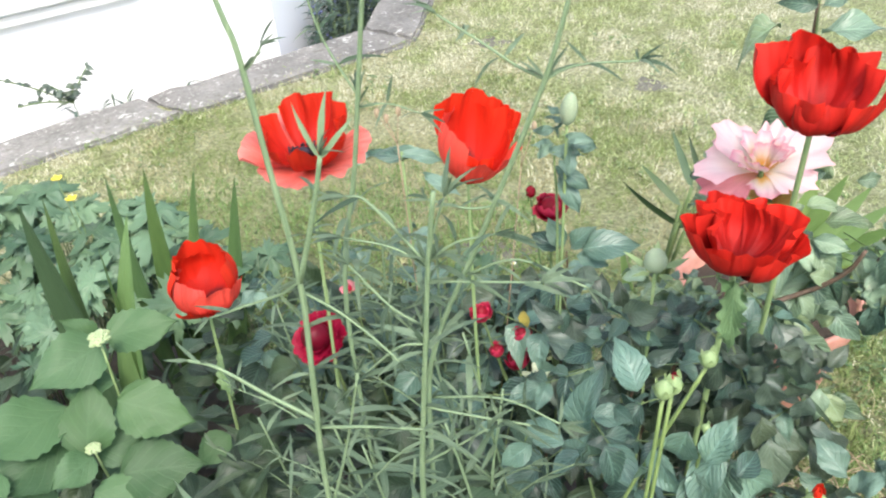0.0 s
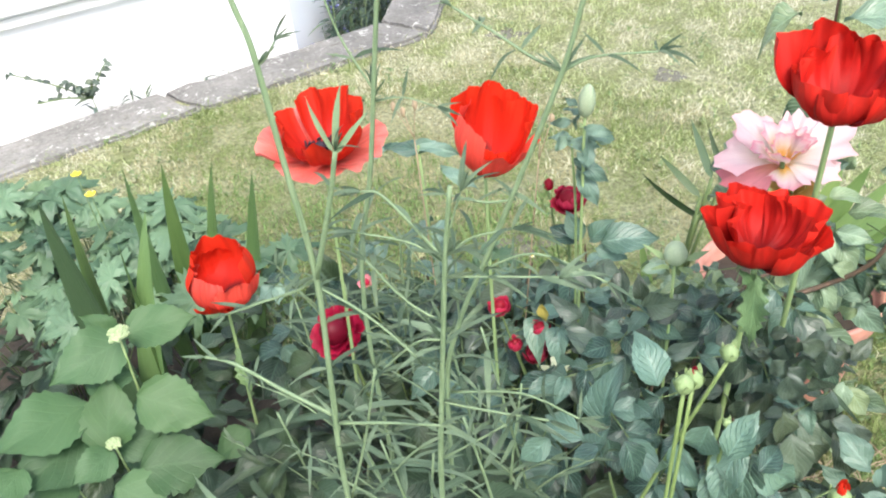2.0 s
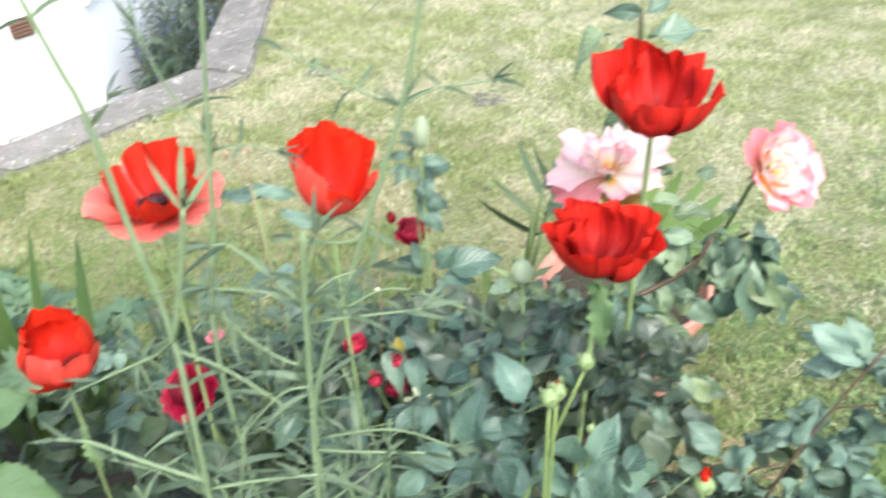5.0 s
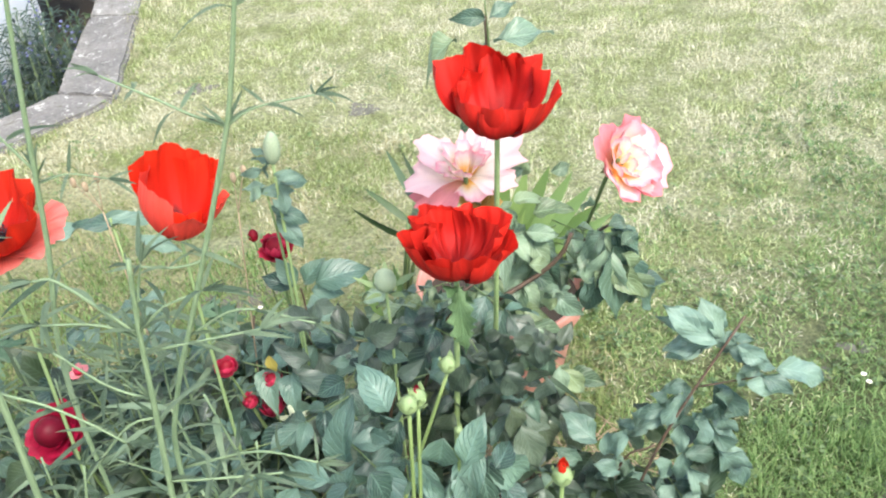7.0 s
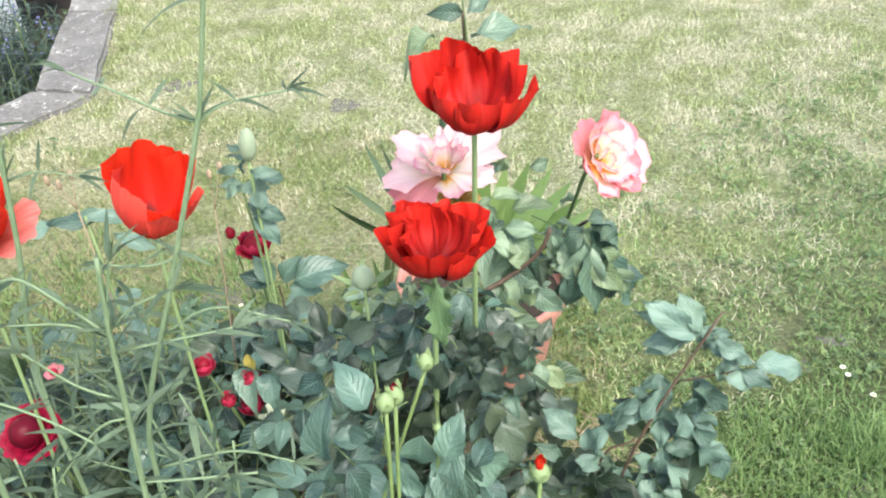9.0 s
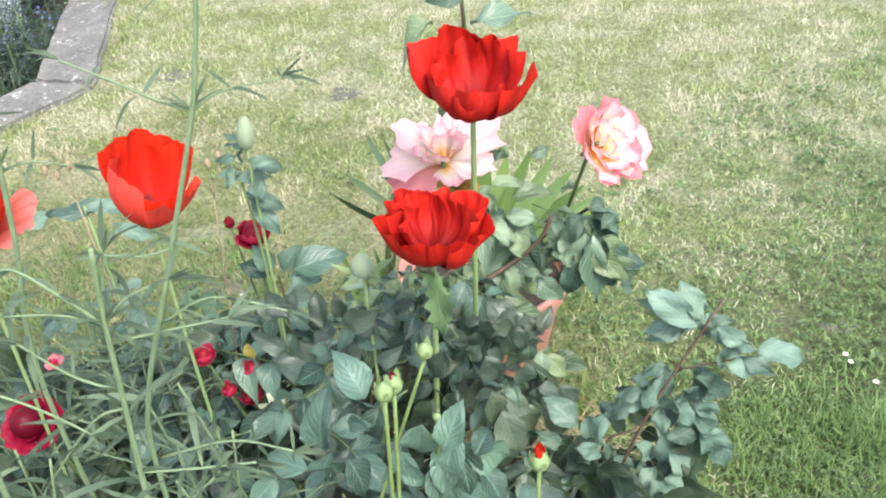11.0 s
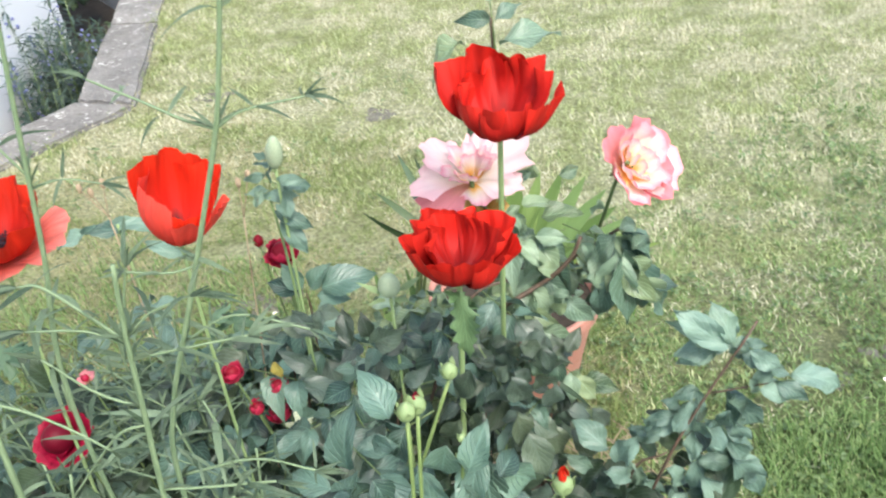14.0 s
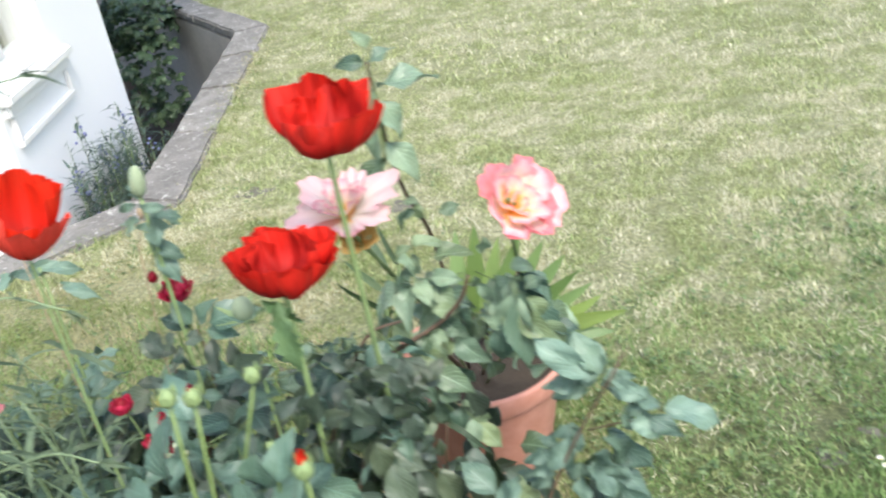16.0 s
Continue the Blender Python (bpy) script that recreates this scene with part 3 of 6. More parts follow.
def grass(name, count, x0, x1, y0, y1, short, long, wide, mat, label, seed, keep=None, flat=1.3, low=0.35, lift=0.0):
    """Curved blades that lie over to all sides; low and flat: the least and most lean, in radians."""
    rnd = np.random.RandomState(seed)
    x, y = rnd.uniform(x0, x1, count), rnd.uniform(y0, y1, count)
    ok = np.array([keep(a, b) for a, b in zip(x, y)])
    x, y = x[ok], y[ok]
    c = len(x)
    ln = rnd.uniform(short, long, c) * (0.75 + 0.5 * np.array([noise.noise(Vector((a * 4, b * 4, 7))) for a, b in zip(x, y)]))
    az = rnd.uniform(0, 2 * np.pi, c)
    az2 = az + rnd.uniform(-1.1, 1.1, c)
    lean = rnd.uniform(low, flat, c)
    lean2 = np.minimum(lean + rnd.uniform(0.1, 0.8, c), 1.75)
    wd = rnd.uniform(0.6, 1.0, c) * wide
    z = np.array([0.012 * noise.noise(Vector((a * 1.7, b * 1.7, 0))) for a, b in zip(x, y)]) - 0.003 + lift
    px, py = -np.sin(az) * wd / 2, np.cos(az) * wd / 2
    mx, my, mz = 0.5 * ln * np.sin(lean) * np.cos(az), 0.5 * ln * np.sin(lean) * np.sin(az), 0.5 * ln * np.cos(lean)
    tx, ty = mx + 0.5 * ln * np.sin(lean2) * np.cos(az2), my + 0.5 * ln * np.sin(lean2) * np.sin(az2)
    tz = np.maximum(mz + 0.5 * ln * np.cos(lean2), 0.004)
    v = np.empty((c, 5, 3))
    v[:, 0] = np.stack([x - px, y - py, z], 1)
    v[:, 1] = np.stack([x + px, y + py, z], 1)
    v[:, 2] = np.stack([x - px * 0.85 + mx, y - py * 0.85 + my, z + mz], 1)
    v[:, 3] = np.stack([x + px * 0.85 + mx, y + py * 0.85 + my, z + mz], 1)
    v[:, 4] = np.stack([x + tx, y + ty, z + tz], 1)
    o = np.arange(c)[:, None] * 5
    quads = (o + np.array([[0, 1, 3, 2]])).tolist()
    tris = (o + np.array([[2, 3, 4]])).tolist()
    me = from_arrays(name, v.reshape(-1, 3).tolist(), quads + tris, mat, False)
    return tagged(new(name, me), label, "grass", "", "stuff")


def clover(count, x0, x1, y0, y1, size, label, seed, keep):
    """Low three-leaved clover and small round weeds among the grass."""
    rnd = random.Random(seed)
    verts, faces, uvs = [], [], []
    while count:
        count -= 1
        x, y = rnd.uniform(x0, x1), rnd.uniform(y0, y1)
        if not keep(x, y):
            continue
        h, a0, s = rnd.uniform(0.012, 0.034), rnd.uniform(0, 6.28), size * rnd.uniform(0.6, 1.2)
        tilt = Vector((rnd.gauss(0, 0.35), rnd.gauss(-0.15, 0.35), 0))
        for k in range(3):
            a = a0 + k * 2.094
            d, e = Vector((math.cos(a), math.sin(a), 0)), Vector((-math.sin(a), math.cos(a), 0))
            o = len(verts)
            for q, w, z in ((0.0, 0, 0), (0.55, -0.42, 0.12), (0.95, -0.3, 0.06), (0.9, 0, -0.08), (0.95, 0.3, 0.06), (0.55, 0.42, 0.12)):
                p = (d * q + e * w) * s
                verts.append((x + p.x, y + p.y, h + p.dot(tilt) + z * s))
            faces += [(o, o + 3, o + 2, o + 1), (o, o + 5, o + 4, o + 3)]
            uvs += [(0.5, 0), (0.5, 0.9), (0.2, 1), (0.1, 0.5), (0.5, 0), (0.9, 0.5), (0.8, 1), (0.5, 0.9)]
    me = from_arrays("clover", verts, faces, CLOVER)
    me.uv_layers.new(name="UVMap").data.foreach_set("uv", [c for uv in uvs for c in uv])
    return tagged(new("clover", me), label, "clover", "", "stuff")


def on_lawn(x, y):
    if in_well(x, y, 0.20 + 0.05 * noise.noise(Vector((x * 7, y * 7, 2)))) or y < bed_edge(x) - 0.02:
        return False
    return noise.noise(Vector((x * 3.1, y * 3.1, 11))) + 0.6 * noise.noise(Vector((x * 13, y * 13, 4))) > -0.62


def damp_turf(x, y):
    """Above zero on the greener, damper side of the lawn."""
    return min(1.94 + 0.45 * (x - 0.3) - y, (x - 0.28) * 1.4) + 0.45 * noise.noise(Vector((x * 2.3, y * 2.3, 5))) + 0.35 * noise.noise(Vector((x * 9, y * 9, 6)))


def dry_turf(x, y):
    return on_lawn(x, y) and damp_turf(x, y) + 0.9 * noise.noise(Vector((x * 60, y * 60, 8))) < 0.3


def olive_turf(x, y):
    """Above zero on the dull olive turf between the bed and the coping."""
    return 1.12 - math.hypot((x + 0.95) / 1.05, (y - 1.75) / 0.85) + 0.5 * noise.noise(Vector((x * 2.5, y * 2.5, 9))) + 0.4 * noise.noise(Vector((x * 40, y * 40, 9)))


def beside_bed(x, y):
    """Longer, greener grass between the bed and the coping."""
    return on_lawn(x, y) and math.hypot((x + 0.95) / 0.75, (y - 1.5) / 0.6) + 0.5 * noise.noise(Vector((x * 3.5, y * 3.5, 3))) + 0.5 * noise.noise(Vector((x * 50, y * 50, 3))) < 0.95


def coping_side(x, y):
    return not in_well(x, y, 0.19 + 0.05 * noise.noise(Vector((x * 9, y * 9, 1)))) and in_well(x, y, 0.34)


def lush_turf(x, y):
    return on_lawn(x, y) and damp_turf(x, y) + 0.9 * noise.noise(Vector((x * 70, y * 70, 1))) > -0.05


grass("lawn_grass", 170000, -2.8, 2.6, 0.8, 4.2, 0.02, 0.05, 0.0034, BLADE, "short dry and green mown lawn grass", 3, lambda x, y: dry_turf(x, y) and olive_turf(x, y) < 0.25)
grass("lawn_grass", 90000, -3.6, 4.4, 4.2, 9.5, 0.025, 0.06, 0.006, BLADE, "short dry and green mown lawn grass", 4, on_lawn)
grass("lawn_grass", 90000, 0.15, 2.6, 0.9, 3.4, 0.02, 0.05, 0.0034, LUSH, "greener lush lawn grass", 5, lush_turf)
grass("lawn_grass", 60000, -2.3, 0.3, 1.0, 3.0, 0.02, 0.05, 0.0034, OLIVE, "dull olive lawn grass beside the flower bed", 6, lambda x, y: on_lawn(x, y) and olive_turf(x, y) > 0)
grass("lawn_grass", 24000, -1.9, 0.1, 1.0, 2.3, 0.03, 0.065, 0.0035, LUSH, "longer mixed grass along the flower bed", 10, beside_bed, 1.1, 0.2)
grass("grass_tuft", 26000, -3.6, -1.2, 0.9, 6.2, 0.03, 0.075, 0.004, OLIVE, "longer uncut grass leaning over the coping", 11, coping_side, 1.2, 0.2)
grass("dry_debris", 15000, -3.9, -1.1, 0.5, 6.2, 0.015, 0.045, 0.004, OLIVE, "dry straw and moss spilling over the edge of the coping", 14,
      lambda x, y: in_well(x, y, 0.24) and not in_well(x, y, 0.15 + 0.09 * noise.noise(Vector((x * 3, y * 3, 4))) + 0.06 * noise.noise(Vector((x * 11, y * 11, 4)))), 1.45, 0.8, 0.016)
grass("grass_tuft", 4500, 0.45, 1.0, 0.95, 1.35, 0.05, 0.10, 0.003, LUSH, "taller tuft of fine green grass", 8,
      lambda x, y: math.hypot((x - 0.68) / 1.3, y - 1.17) < 0.15 + 0.05 * noise.noise(Vector((x * 9, y * 9, 0))), 0.8, 0.05)
grass("grass_tuft", 3500, -0.25, 0.45, 1.2, 1.85, 0.04, 0.09, 0.003, OLIVE, "longer green grass round the flower pot", 9,
      lambda x, y: 0.125 < math.hypot(x - 0.035, y - 1.45) < 0.28 + 0.1 * noise.noise(Vector((x * 8, y * 8, 0))), 0.9, 0.1)
clover(9000, 0.2, 2.6, 0.9, 3.0, 0.011, "low clover leaves among the greener grass", 12, lambda x, y: lush_turf(x, y) and noise.noise(Vector((x * 5, y * 5, 2))) > -0.2)
clover(2500, -2.3, 0.2, 1.1, 3.2, 0.010, "scattered clover leaves in the lawn", 13, lambda x, y: on_lawn(x, y) and noise.noise(Vector((x * 4, y * 4, 5))) > 0.12)


def bare_patch(x, y, r, seed):
    def fn(u, v):
        a = u * 2 * math.pi
        s = r * (0.02 + v) * (0.9 + 0.6 * noise.noise(Vector((math.cos(a) * 1.5 + seed, math.sin(a) * 1.5, 0))) + 0.55 * noise.noise(Vector((math.cos(a) * 5 + seed, math.sin(a) * 5, 3))))
        px, py = x + math.cos(a) * s * 1.3, y + math.sin(a) * s
        return (px, py, 0.012 * noise.noise(Vector((px * 1.7, py * 1.7, 0))) + 0.004 * (1 - v * v) + 0.010 * noise.noise(Vector((px * 45, py * 45, seed))))
    t = thing("bare_earth", (0, 0, 0), "small bare spot of dry grey earth in the lawn", "bare earth", kind="structure")
    put("earth", grid_mesh("earth", 28, 8, fn, EARTH), t)


for k, (x, y, r) in enumerate(((0.77, 1.09, 0.05), (0.73, 1.44, 0.03), (0.85, 1.52, 0.03), (-0.40, 2.86, 0.06), (-1.06, 3.09, 0.06), (-0.63, 1.815, 0.075))):
    bare_patch(x, y, r, k)


def build_bed():
    bed = thing("flower_bed", (0, 0, 0), "dark crumbly soil of the flower bed", "flower bed", kind="structure")
    nx, ny = 70, 40

    def fn(u, v):
        x = -2.2 + 3.8 * u
        top = bed_edge(x) + 0.01
        y = -0.8 + (top + 0.8) * v
        z = 0.035 * min(1, (1 - v) * 12) * (1 + noise.noise(Vector((x * 11, y * 11, 1)))) - 0.012 + 0.02 * noise.noise(Vector((x * 4, y * 4, 1)))
        return (x, y, z if v < 1 else -0.03)
    put("soil", grid_mesh("soil", nx, ny, fn, SOIL), bed)


build_bed()

# ---- light well: coping, retaining walls, floor ----
WELL_FLOOR = -1.05


def ribbon(a, b, oa, ob, lo, hi, gap, jitter, bevel=0.012):
    """A slab between the inner edge a-b and the outer edge oa-ob."""
    bm = bmesh.new()
    c = (a + b + oa + ob) / 4
    vs = []
    for z in (lo, hi):
        for p in (a, b, ob, oa):
            q = c + (p - c) * (1 - gap / max(0.1, (p - c).length))
            vs.append(bm.verts.new((q.x, q.y, z + jitter * (1 if p in (a, oa) else -1))))
    for f in ((3, 2, 1, 0), (4, 5, 6, 7), (0, 1, 5, 4), (1, 2, 6, 5), (2, 3, 7, 6), (3, 0, 4, 7)):
        bm.faces.new([vs[i] for i in f])
    bmesh.ops.recalc_face_normals(bm, faces=bm.faces)
    bmesh.ops.bevel(bm, geom=list(bm.edges), offset=bevel, segments=2, affect="EDGES")
    return bm


def build_well():
    wall = thing("retaining_wall", (0, 0, 0), "grey rendered retaining wall of the light well", "wall", kind="structure")
    line = [L1A, CORNER, FAR, L3B]
    back = [L1A + Vector((0.78, -0.62)) * 0.25, offset_corner(L1A, CORNER, FAR, 0.22), offset_corner(CORNER, FAR, L3B, 0.22), L3B + Vector((0.77, 0.64)) * 0.22]
    for k in range(3):
        bm = ribbon(line[k] + (line[k + 1] - line[k]) * 0.0, line[k + 1], back[k], back[k + 1], WELL_FLOOR - 0.1, -0.055, 0.0, 0.0, 0.003)
        part("wall_face", bm, RENDERED, wall, smooth=False)
    for lo, hi in (((-9.2, -2.0, WELL_FLOOR - 0.1), (-8.9, 9.7, -0.02)), ((-8.9, -2.0, WELL_FLOOR - 0.1), (-5.5, -1.76, -0.02)), ((-8.9, 9.45, WELL_FLOOR - 0.1), (-5.1, 9.7, -0.02))):
        bm = bmesh.new()
        box(bm, lo, hi)
        part("wall_face", bm, RENDERED, wall, smooth=False)
    bm = bmesh.new()
    vs = [bm.verts.new((p.x, p.y, WELL_FLOOR)) for p in (L1A, CORNER, FAR, L3B, Vector((-9, 9.5)), Vector((-9, -1.76)))]
    bm.faces.new(vs)
    tagged(part("well_floor", bm, SOIL, None), "dark earth floor of the light well", "floor", kind="structure")
    cope = thing("coping", (0, 0, 0), "weathered grey coping stones spotted with pale lichen", "coping", kind="structure")
    outer = [L1A + Vector((0.78, -0.62)) * 0.22, offset_corner(L1A, CORNER, FAR, 0.24), offset_corner(CORNER, FAR, L3B, 0.24), L3B + Vector((0.77, 0.64)) * 0.24]
    rnd = random.Random(5)
    cuts = [[0, 0.17, 0.33, 0.5, 0.6, 0.71, 0.85, 1], [0, 0.285, 0.53, 0.77, 1], [0, 0.197, 0.372, 0.55, 0.78, 1]]
    for k in range(3):
        for s, e in zip(cuts[k], cuts[k][1:]):
            a, b = line[k].lerp(line[k + 1], s), line[k].lerp(line[k + 1], e)
            oa, ob = outer[k].lerp(outer[k + 1], s), outer[k].lerp(outer[k + 1], e)
            bm = ribbon(a, b, oa, ob, -0.05, 0.016 + rnd.uniform(-0.005, 0.005), 0.004, rnd.uniform(-0.002, 0.002))
            bmesh.ops.subdivide_edges(bm, edges=[x for x in bm.edges if x.calc_length() > 0.15], cuts=9, use_grid_fill=True)
            for v in bm.verts:
                v.co += Vector((noise.noise(v.co * 9), noise.noise(v.co * 9 + Vector((5, 0, 0))), 0.6 * noise.noise(v.co * 14))) * 0.012 + Vector((0, 0, 0.004 * noise.noise(v.co * 45)))
            part("coping_stone", bm, COPING, cope, smooth=False)


build_well()

# ---- house: a canted bay of white-painted masonry ----
K, EDGE = Vector((-1.94, 2.98)), Vector((-2.2535, 4.508))
W1D = Vector((-0.682, -0.731))


def wall_slab(name, a, b, z0, z1, holes, label):
    """A wall 0.25 m thick behind the line a-b (outer face to the right of a-b), with rectangular openings (s0, s1, z0, z1)."""
    d = (b - a).normalized()
    n = Vector((d.y, -d.x))
    length = (b - a).length
    m = Matrix(((d.x, -n.x, 0, a.x), (d.y, -n.y, 0, a.y), (0, 0, 1, 0), (0, 0, 0, 1)))
    ss = sorted({0.0, length, *[h[0] for h in holes], *[h[1] for h in holes]})
    zs = sorted({z0, z1, *[h[2] for h in holes], *[h[3] for h in holes]})
    bm = bmesh.new()
    for s, e in zip(ss, ss[1:]):
        for lo, hi in zip(zs, zs[1:]):
            if any(h[0] <= s and e <= h[1] and h[2] <= lo and hi <= h[3] for h in holes):
                continue
            box(bm, (s, 0, lo), (e, 0.25, hi), m)
    bmesh.ops.remove_doubles(bm, verts=bm.verts, dist=0.0005)
    return tagged(part(name, bm, WHITEWASH, None, smooth=False), label, "wall", kind="structure"), m


def window(name, m, s0, s1, z0, z1, sill0, sill1, sill_z, bar, apron=False):
    win = thing(name, (0, 0, 0), "white-painted sash window with a deep moulded sill", "window", kind="structure")

    def piece(nm, lo, hi, mat, parent=win, bevel=0.006, label=""):
        bm = bmesh.new()
        box(bm, lo, hi, m, bevel)
        return part(nm, bm, mat, parent, label, smooth=False)
    fr = piece("window_frame", (s0, 0.05, z0), (s0 + 0.06, 0.13, z1), WHITE_GLOSS)
    piece("window_frame", (s1 - 0.06, 0.05, z0), (s1, 0.13, z1), WHITE_GLOSS)
    piece("window_frame", (s0 + 0.06, 0.05, z0), (s1 - 0.06, 0.13, z0 + 0.07), WHITE_GLOSS)
    piece("window_frame", (s0 + 0.06, 0.05, z1 - 0.07), (s1 - 0.06, 0.13, z1), WHITE_GLOSS)
    piece("mullion", (bar[0], 0.045, z0 + 0.07), (bar[1], 0.125, z1 - 0.07), WHITE_GLOSS, bevel=0.005)
    g, gn, gl, gb = material("window_glass")
    gb.inputs["Base Color"].default_value, gb.inputs["Roughness"].default_value = (0.9, 0.95, 0.93, 1), 0.02
    gb.inputs["Transmission Weight"].default_value, gb.inputs["IOR"].default_value = 1.0, 1.45
    pane = piece("pane", (s0 + 0.06, 0.085, z0 + 0.07), (s1 - 0.06, 0.091, z1 - 0.07), g, bevel=0.0)
    pane.visible_shadow = False
    # sill: a slab with a moulding beneath
    piece("window_sill", (sill0, -0.055, sill_z - 0.02), (sill1, 0.05, sill_z + 0.025), WHITE_GLOSS, bevel=0.01)
    piece("sill_moulding", (sill0 + 0.02, -0.03, sill_z - 0.07), (sill1 - 0.02, 0.01, sill_z - 0.02), WHITE_GLOSS, bevel=0.008)

    # apron panel with a raised border below the sill
    for lo, hi in ((((sill0 + 0.05, -0.022, sill_z - 0.20), (sill1 - 0.05, 0.004, sill_z - 0.17)), ((sill0 + 0.05, -0.022, sill_z - 0.17), (sill0 + 0.08, 0.004, sill_z - 0.07)), ((sill1 - 0.08, -0.022, sill_z - 0.17), (sill1 - 0.05, 0.004, sill_z - 0.07))) if apron else ()):
        piece("apron_moulding", lo, hi, WHITE_GLOSS, bevel=0.006)

    def fold(u, v):
        p = m @ Vector((s0 + (s1 - s0) * u, 0.2 + 0.025 * math.sin(u * (s1 - s0) * 60), z0 + (z1 - z0) * v))
        return tuple(p)
    put("curtain", grid_mesh("curtain", 60, 2, fold, CURTAIN), win, None, "pale grey hanging curtain")


W1END = K + W1D * 2.6
FACE1, M1 = wall_slab("wall_1", W1END, K, WELL_FLOOR - 0.1, 3.2, [(0.55, 2.0, 0.42, 1.9)], "white-painted rendered wall of the house bay")
FACE2, M2 = wall_slab("wall_2", K, EDGE, WELL_FLOOR - 0.1, 3.2, [(0.04, 0.72, 0.54, 1.9)], "white-painted rendered wall of the house bay")
FACE3, M3 = wall_slab("wall_3", EDGE, EDGE + Vector((-0.85, 0.53)) * 2.6, WELL_FLOOR - 0.1, 3.2, [], "white-painted return wall of the house bay")
wall_slab("wall_4", W1END + Vector((-5, 0.2)), W1END, WELL_FLOOR - 0.1, 3.2, [], "white-painted rendered house wall")
window("window_1", M2, 0.04, 0.72, 0.54, 1.9, 0.01, 0.84, 0.50, (0.27, 0.34), True)
window("window_2", M1, 0.55, 2.0, 0.42, 1.9, 0.45, 2.12, 0.375, (1.22, 1.30))
vent = thing("wall_vent", (0, 0, 0), "small rusty brown air vent in the white wall", "vent")
bm = bmesh.new()
box(bm, (2.34, -0.012, 0.275), (2.42, 0.004, 0.345), M1, 0.004)
part("vent_frame", bm, RUST, vent, smooth=False)
for k in range(4):
    bm = bmesh.new()
    box(bm, (2.35, -0.018, 0.285 + k * 0.014), (2.41, -0.008, 0.293 + k * 0.014), M1, 0.001)
    part("slat", bm, RUST, vent, smooth=False)
bm = bmesh.new()
box(bm, (-9, 1.6, 3.2), (-1.7, 7.2, 3.4))
tagged(part("bay_roof", bm, RENDERED, None, smooth=False), "flat grey roof over the house bay", "roof", kind="structure")

# ---- leaf shapes, shared by the leaves of a kind ----
ROSE_SHAPES = [leaf_mesh("leaf", ROSE_LEAF, 0.58, 0.28 + 0.14 * (k % 3), 0.1 + 0.12 * k, 0.05, 0.028, 0.43, k, 16, 8, 5, 0.012) for k in range(6)]
POT_SHAPES = [leaf_mesh("leaf", POT_LEAF, 0.60, 0.3 + 0.15 * (k % 3), 0.15 + 0.16 * k, 0.09, 0.028, 0.44, 20 + k, 16, 8, 5, 0.014) for k in range(6)]
DARK_SHAPES = [leaf_mesh("leaf", DARK_LEAF, 0.58, 0.30, 0.2 + 0.14 * k, 0.06, 0.028, 0.43, 30 + k, 16, 8, 5, 0.012) for k in range(4)]
SPRIG_SHAPES = [leaf_mesh("leaf", SPRIG_LEAF, 0.54, 0.2, 0.12 + 0.12 * k, 0.10, 0.03, 0.45, 40 + k, 16, 8, 5, 0.012) for k in range(4)]
OVAL_SHAPES = [leaf_mesh("leaf", OVAL_LEAF, 0.74, 0.12, 0.05 + 0.06 * k, 0.05, 0.045, 0.36, 60 + k, 18, 8, 6, 0.004) for k in range(4)]
LANCE_SHAPES = [leaf_mesh("leaf", WEED_LEAF, 0.12, 0.3, 0.1 + 0.25 * k, 0.01, 0.0, 0.35, 80 + k, 7, 2) for k in range(4)]
SWORD_SHAPES = [leaf_mesh("blade", SWORD_LEAF, 0.11, 0.35, 0.02 + 0.06 * k, 0.0, 0.0, 0.3, 100 + k, 10, 2) for k in range(3)]
FRESH_SWORDS = [leaf_mesh("blade", FRESH_SWORD, 0.11, 0.35, 0.02 + 0.06 * k, 0.0, 0.0, 0.3, 105 + k, 10, 2) for k in range(3)]
DARK_SWORDS = [leaf_mesh("blade", DARK_SWORD, 0.11, 0.35, 0.02 + 0.06 * k, 0.0, 0.0, 0.3, 110 + k, 10, 2) for k in range(3)]
POPPY_SHAPES = [leaf_mesh("leaf", POPPY_LEAF, 0.25, 0.25, 0.2, 0.06, 0.28, 0.42, 120 + k, 13, 4) for k in range(3)]
GERANIUM_SHAPES = [palmate_mesh("leaf", GERANIUM_LEAF, 7 - k % 3, 0.54, k, 0.16) for k in range(5)]
IVY_SHAPES = [palmate_mesh("leaf", IVY_LEAF, 5, 0.35, 10 + k) for k in range(3)]
SEPAL_SHAPE = leaf_mesh("sepal", SEPAL, 0.35, 0.3, -0.15, 0.02, 0.0, 0.35, 140, 6, 2)


def loose_leaf(parent, shapes, at, way, size, up=(0, 0, 1), spin=0.0, name="leaf", wide=1.0, rnd=random, label=""):
    return put(name, rnd.choice(shapes), parent, aim(Vector(at) - parent.location, way, size, up, spin, wide), label)


def joined_leaves(name, shapes, spots, mat, parent, label):
    """Many small leaves as one mesh."""
    verts, faces, uvs = [], [], []
    for me, m in spots:
        o = len(verts)
        verts += [tuple(m @ v.co) for v in me.vertices]
        faces += [tuple(o + i for i in p.vertices) for p in me.polygons]
        uvs += [tuple(d.uv) for d in me.uv_layers[0].data]
    me = from_arrays(name, verts, faces, mat)
    layer = me.uv_layers.new(name="UVMap").data
    layer.foreach_set("uv", [c for uv in uvs for c in uv])
    ob = put(name, me, parent, None, label)
    ob["kind"] = "stuff"
    return ob

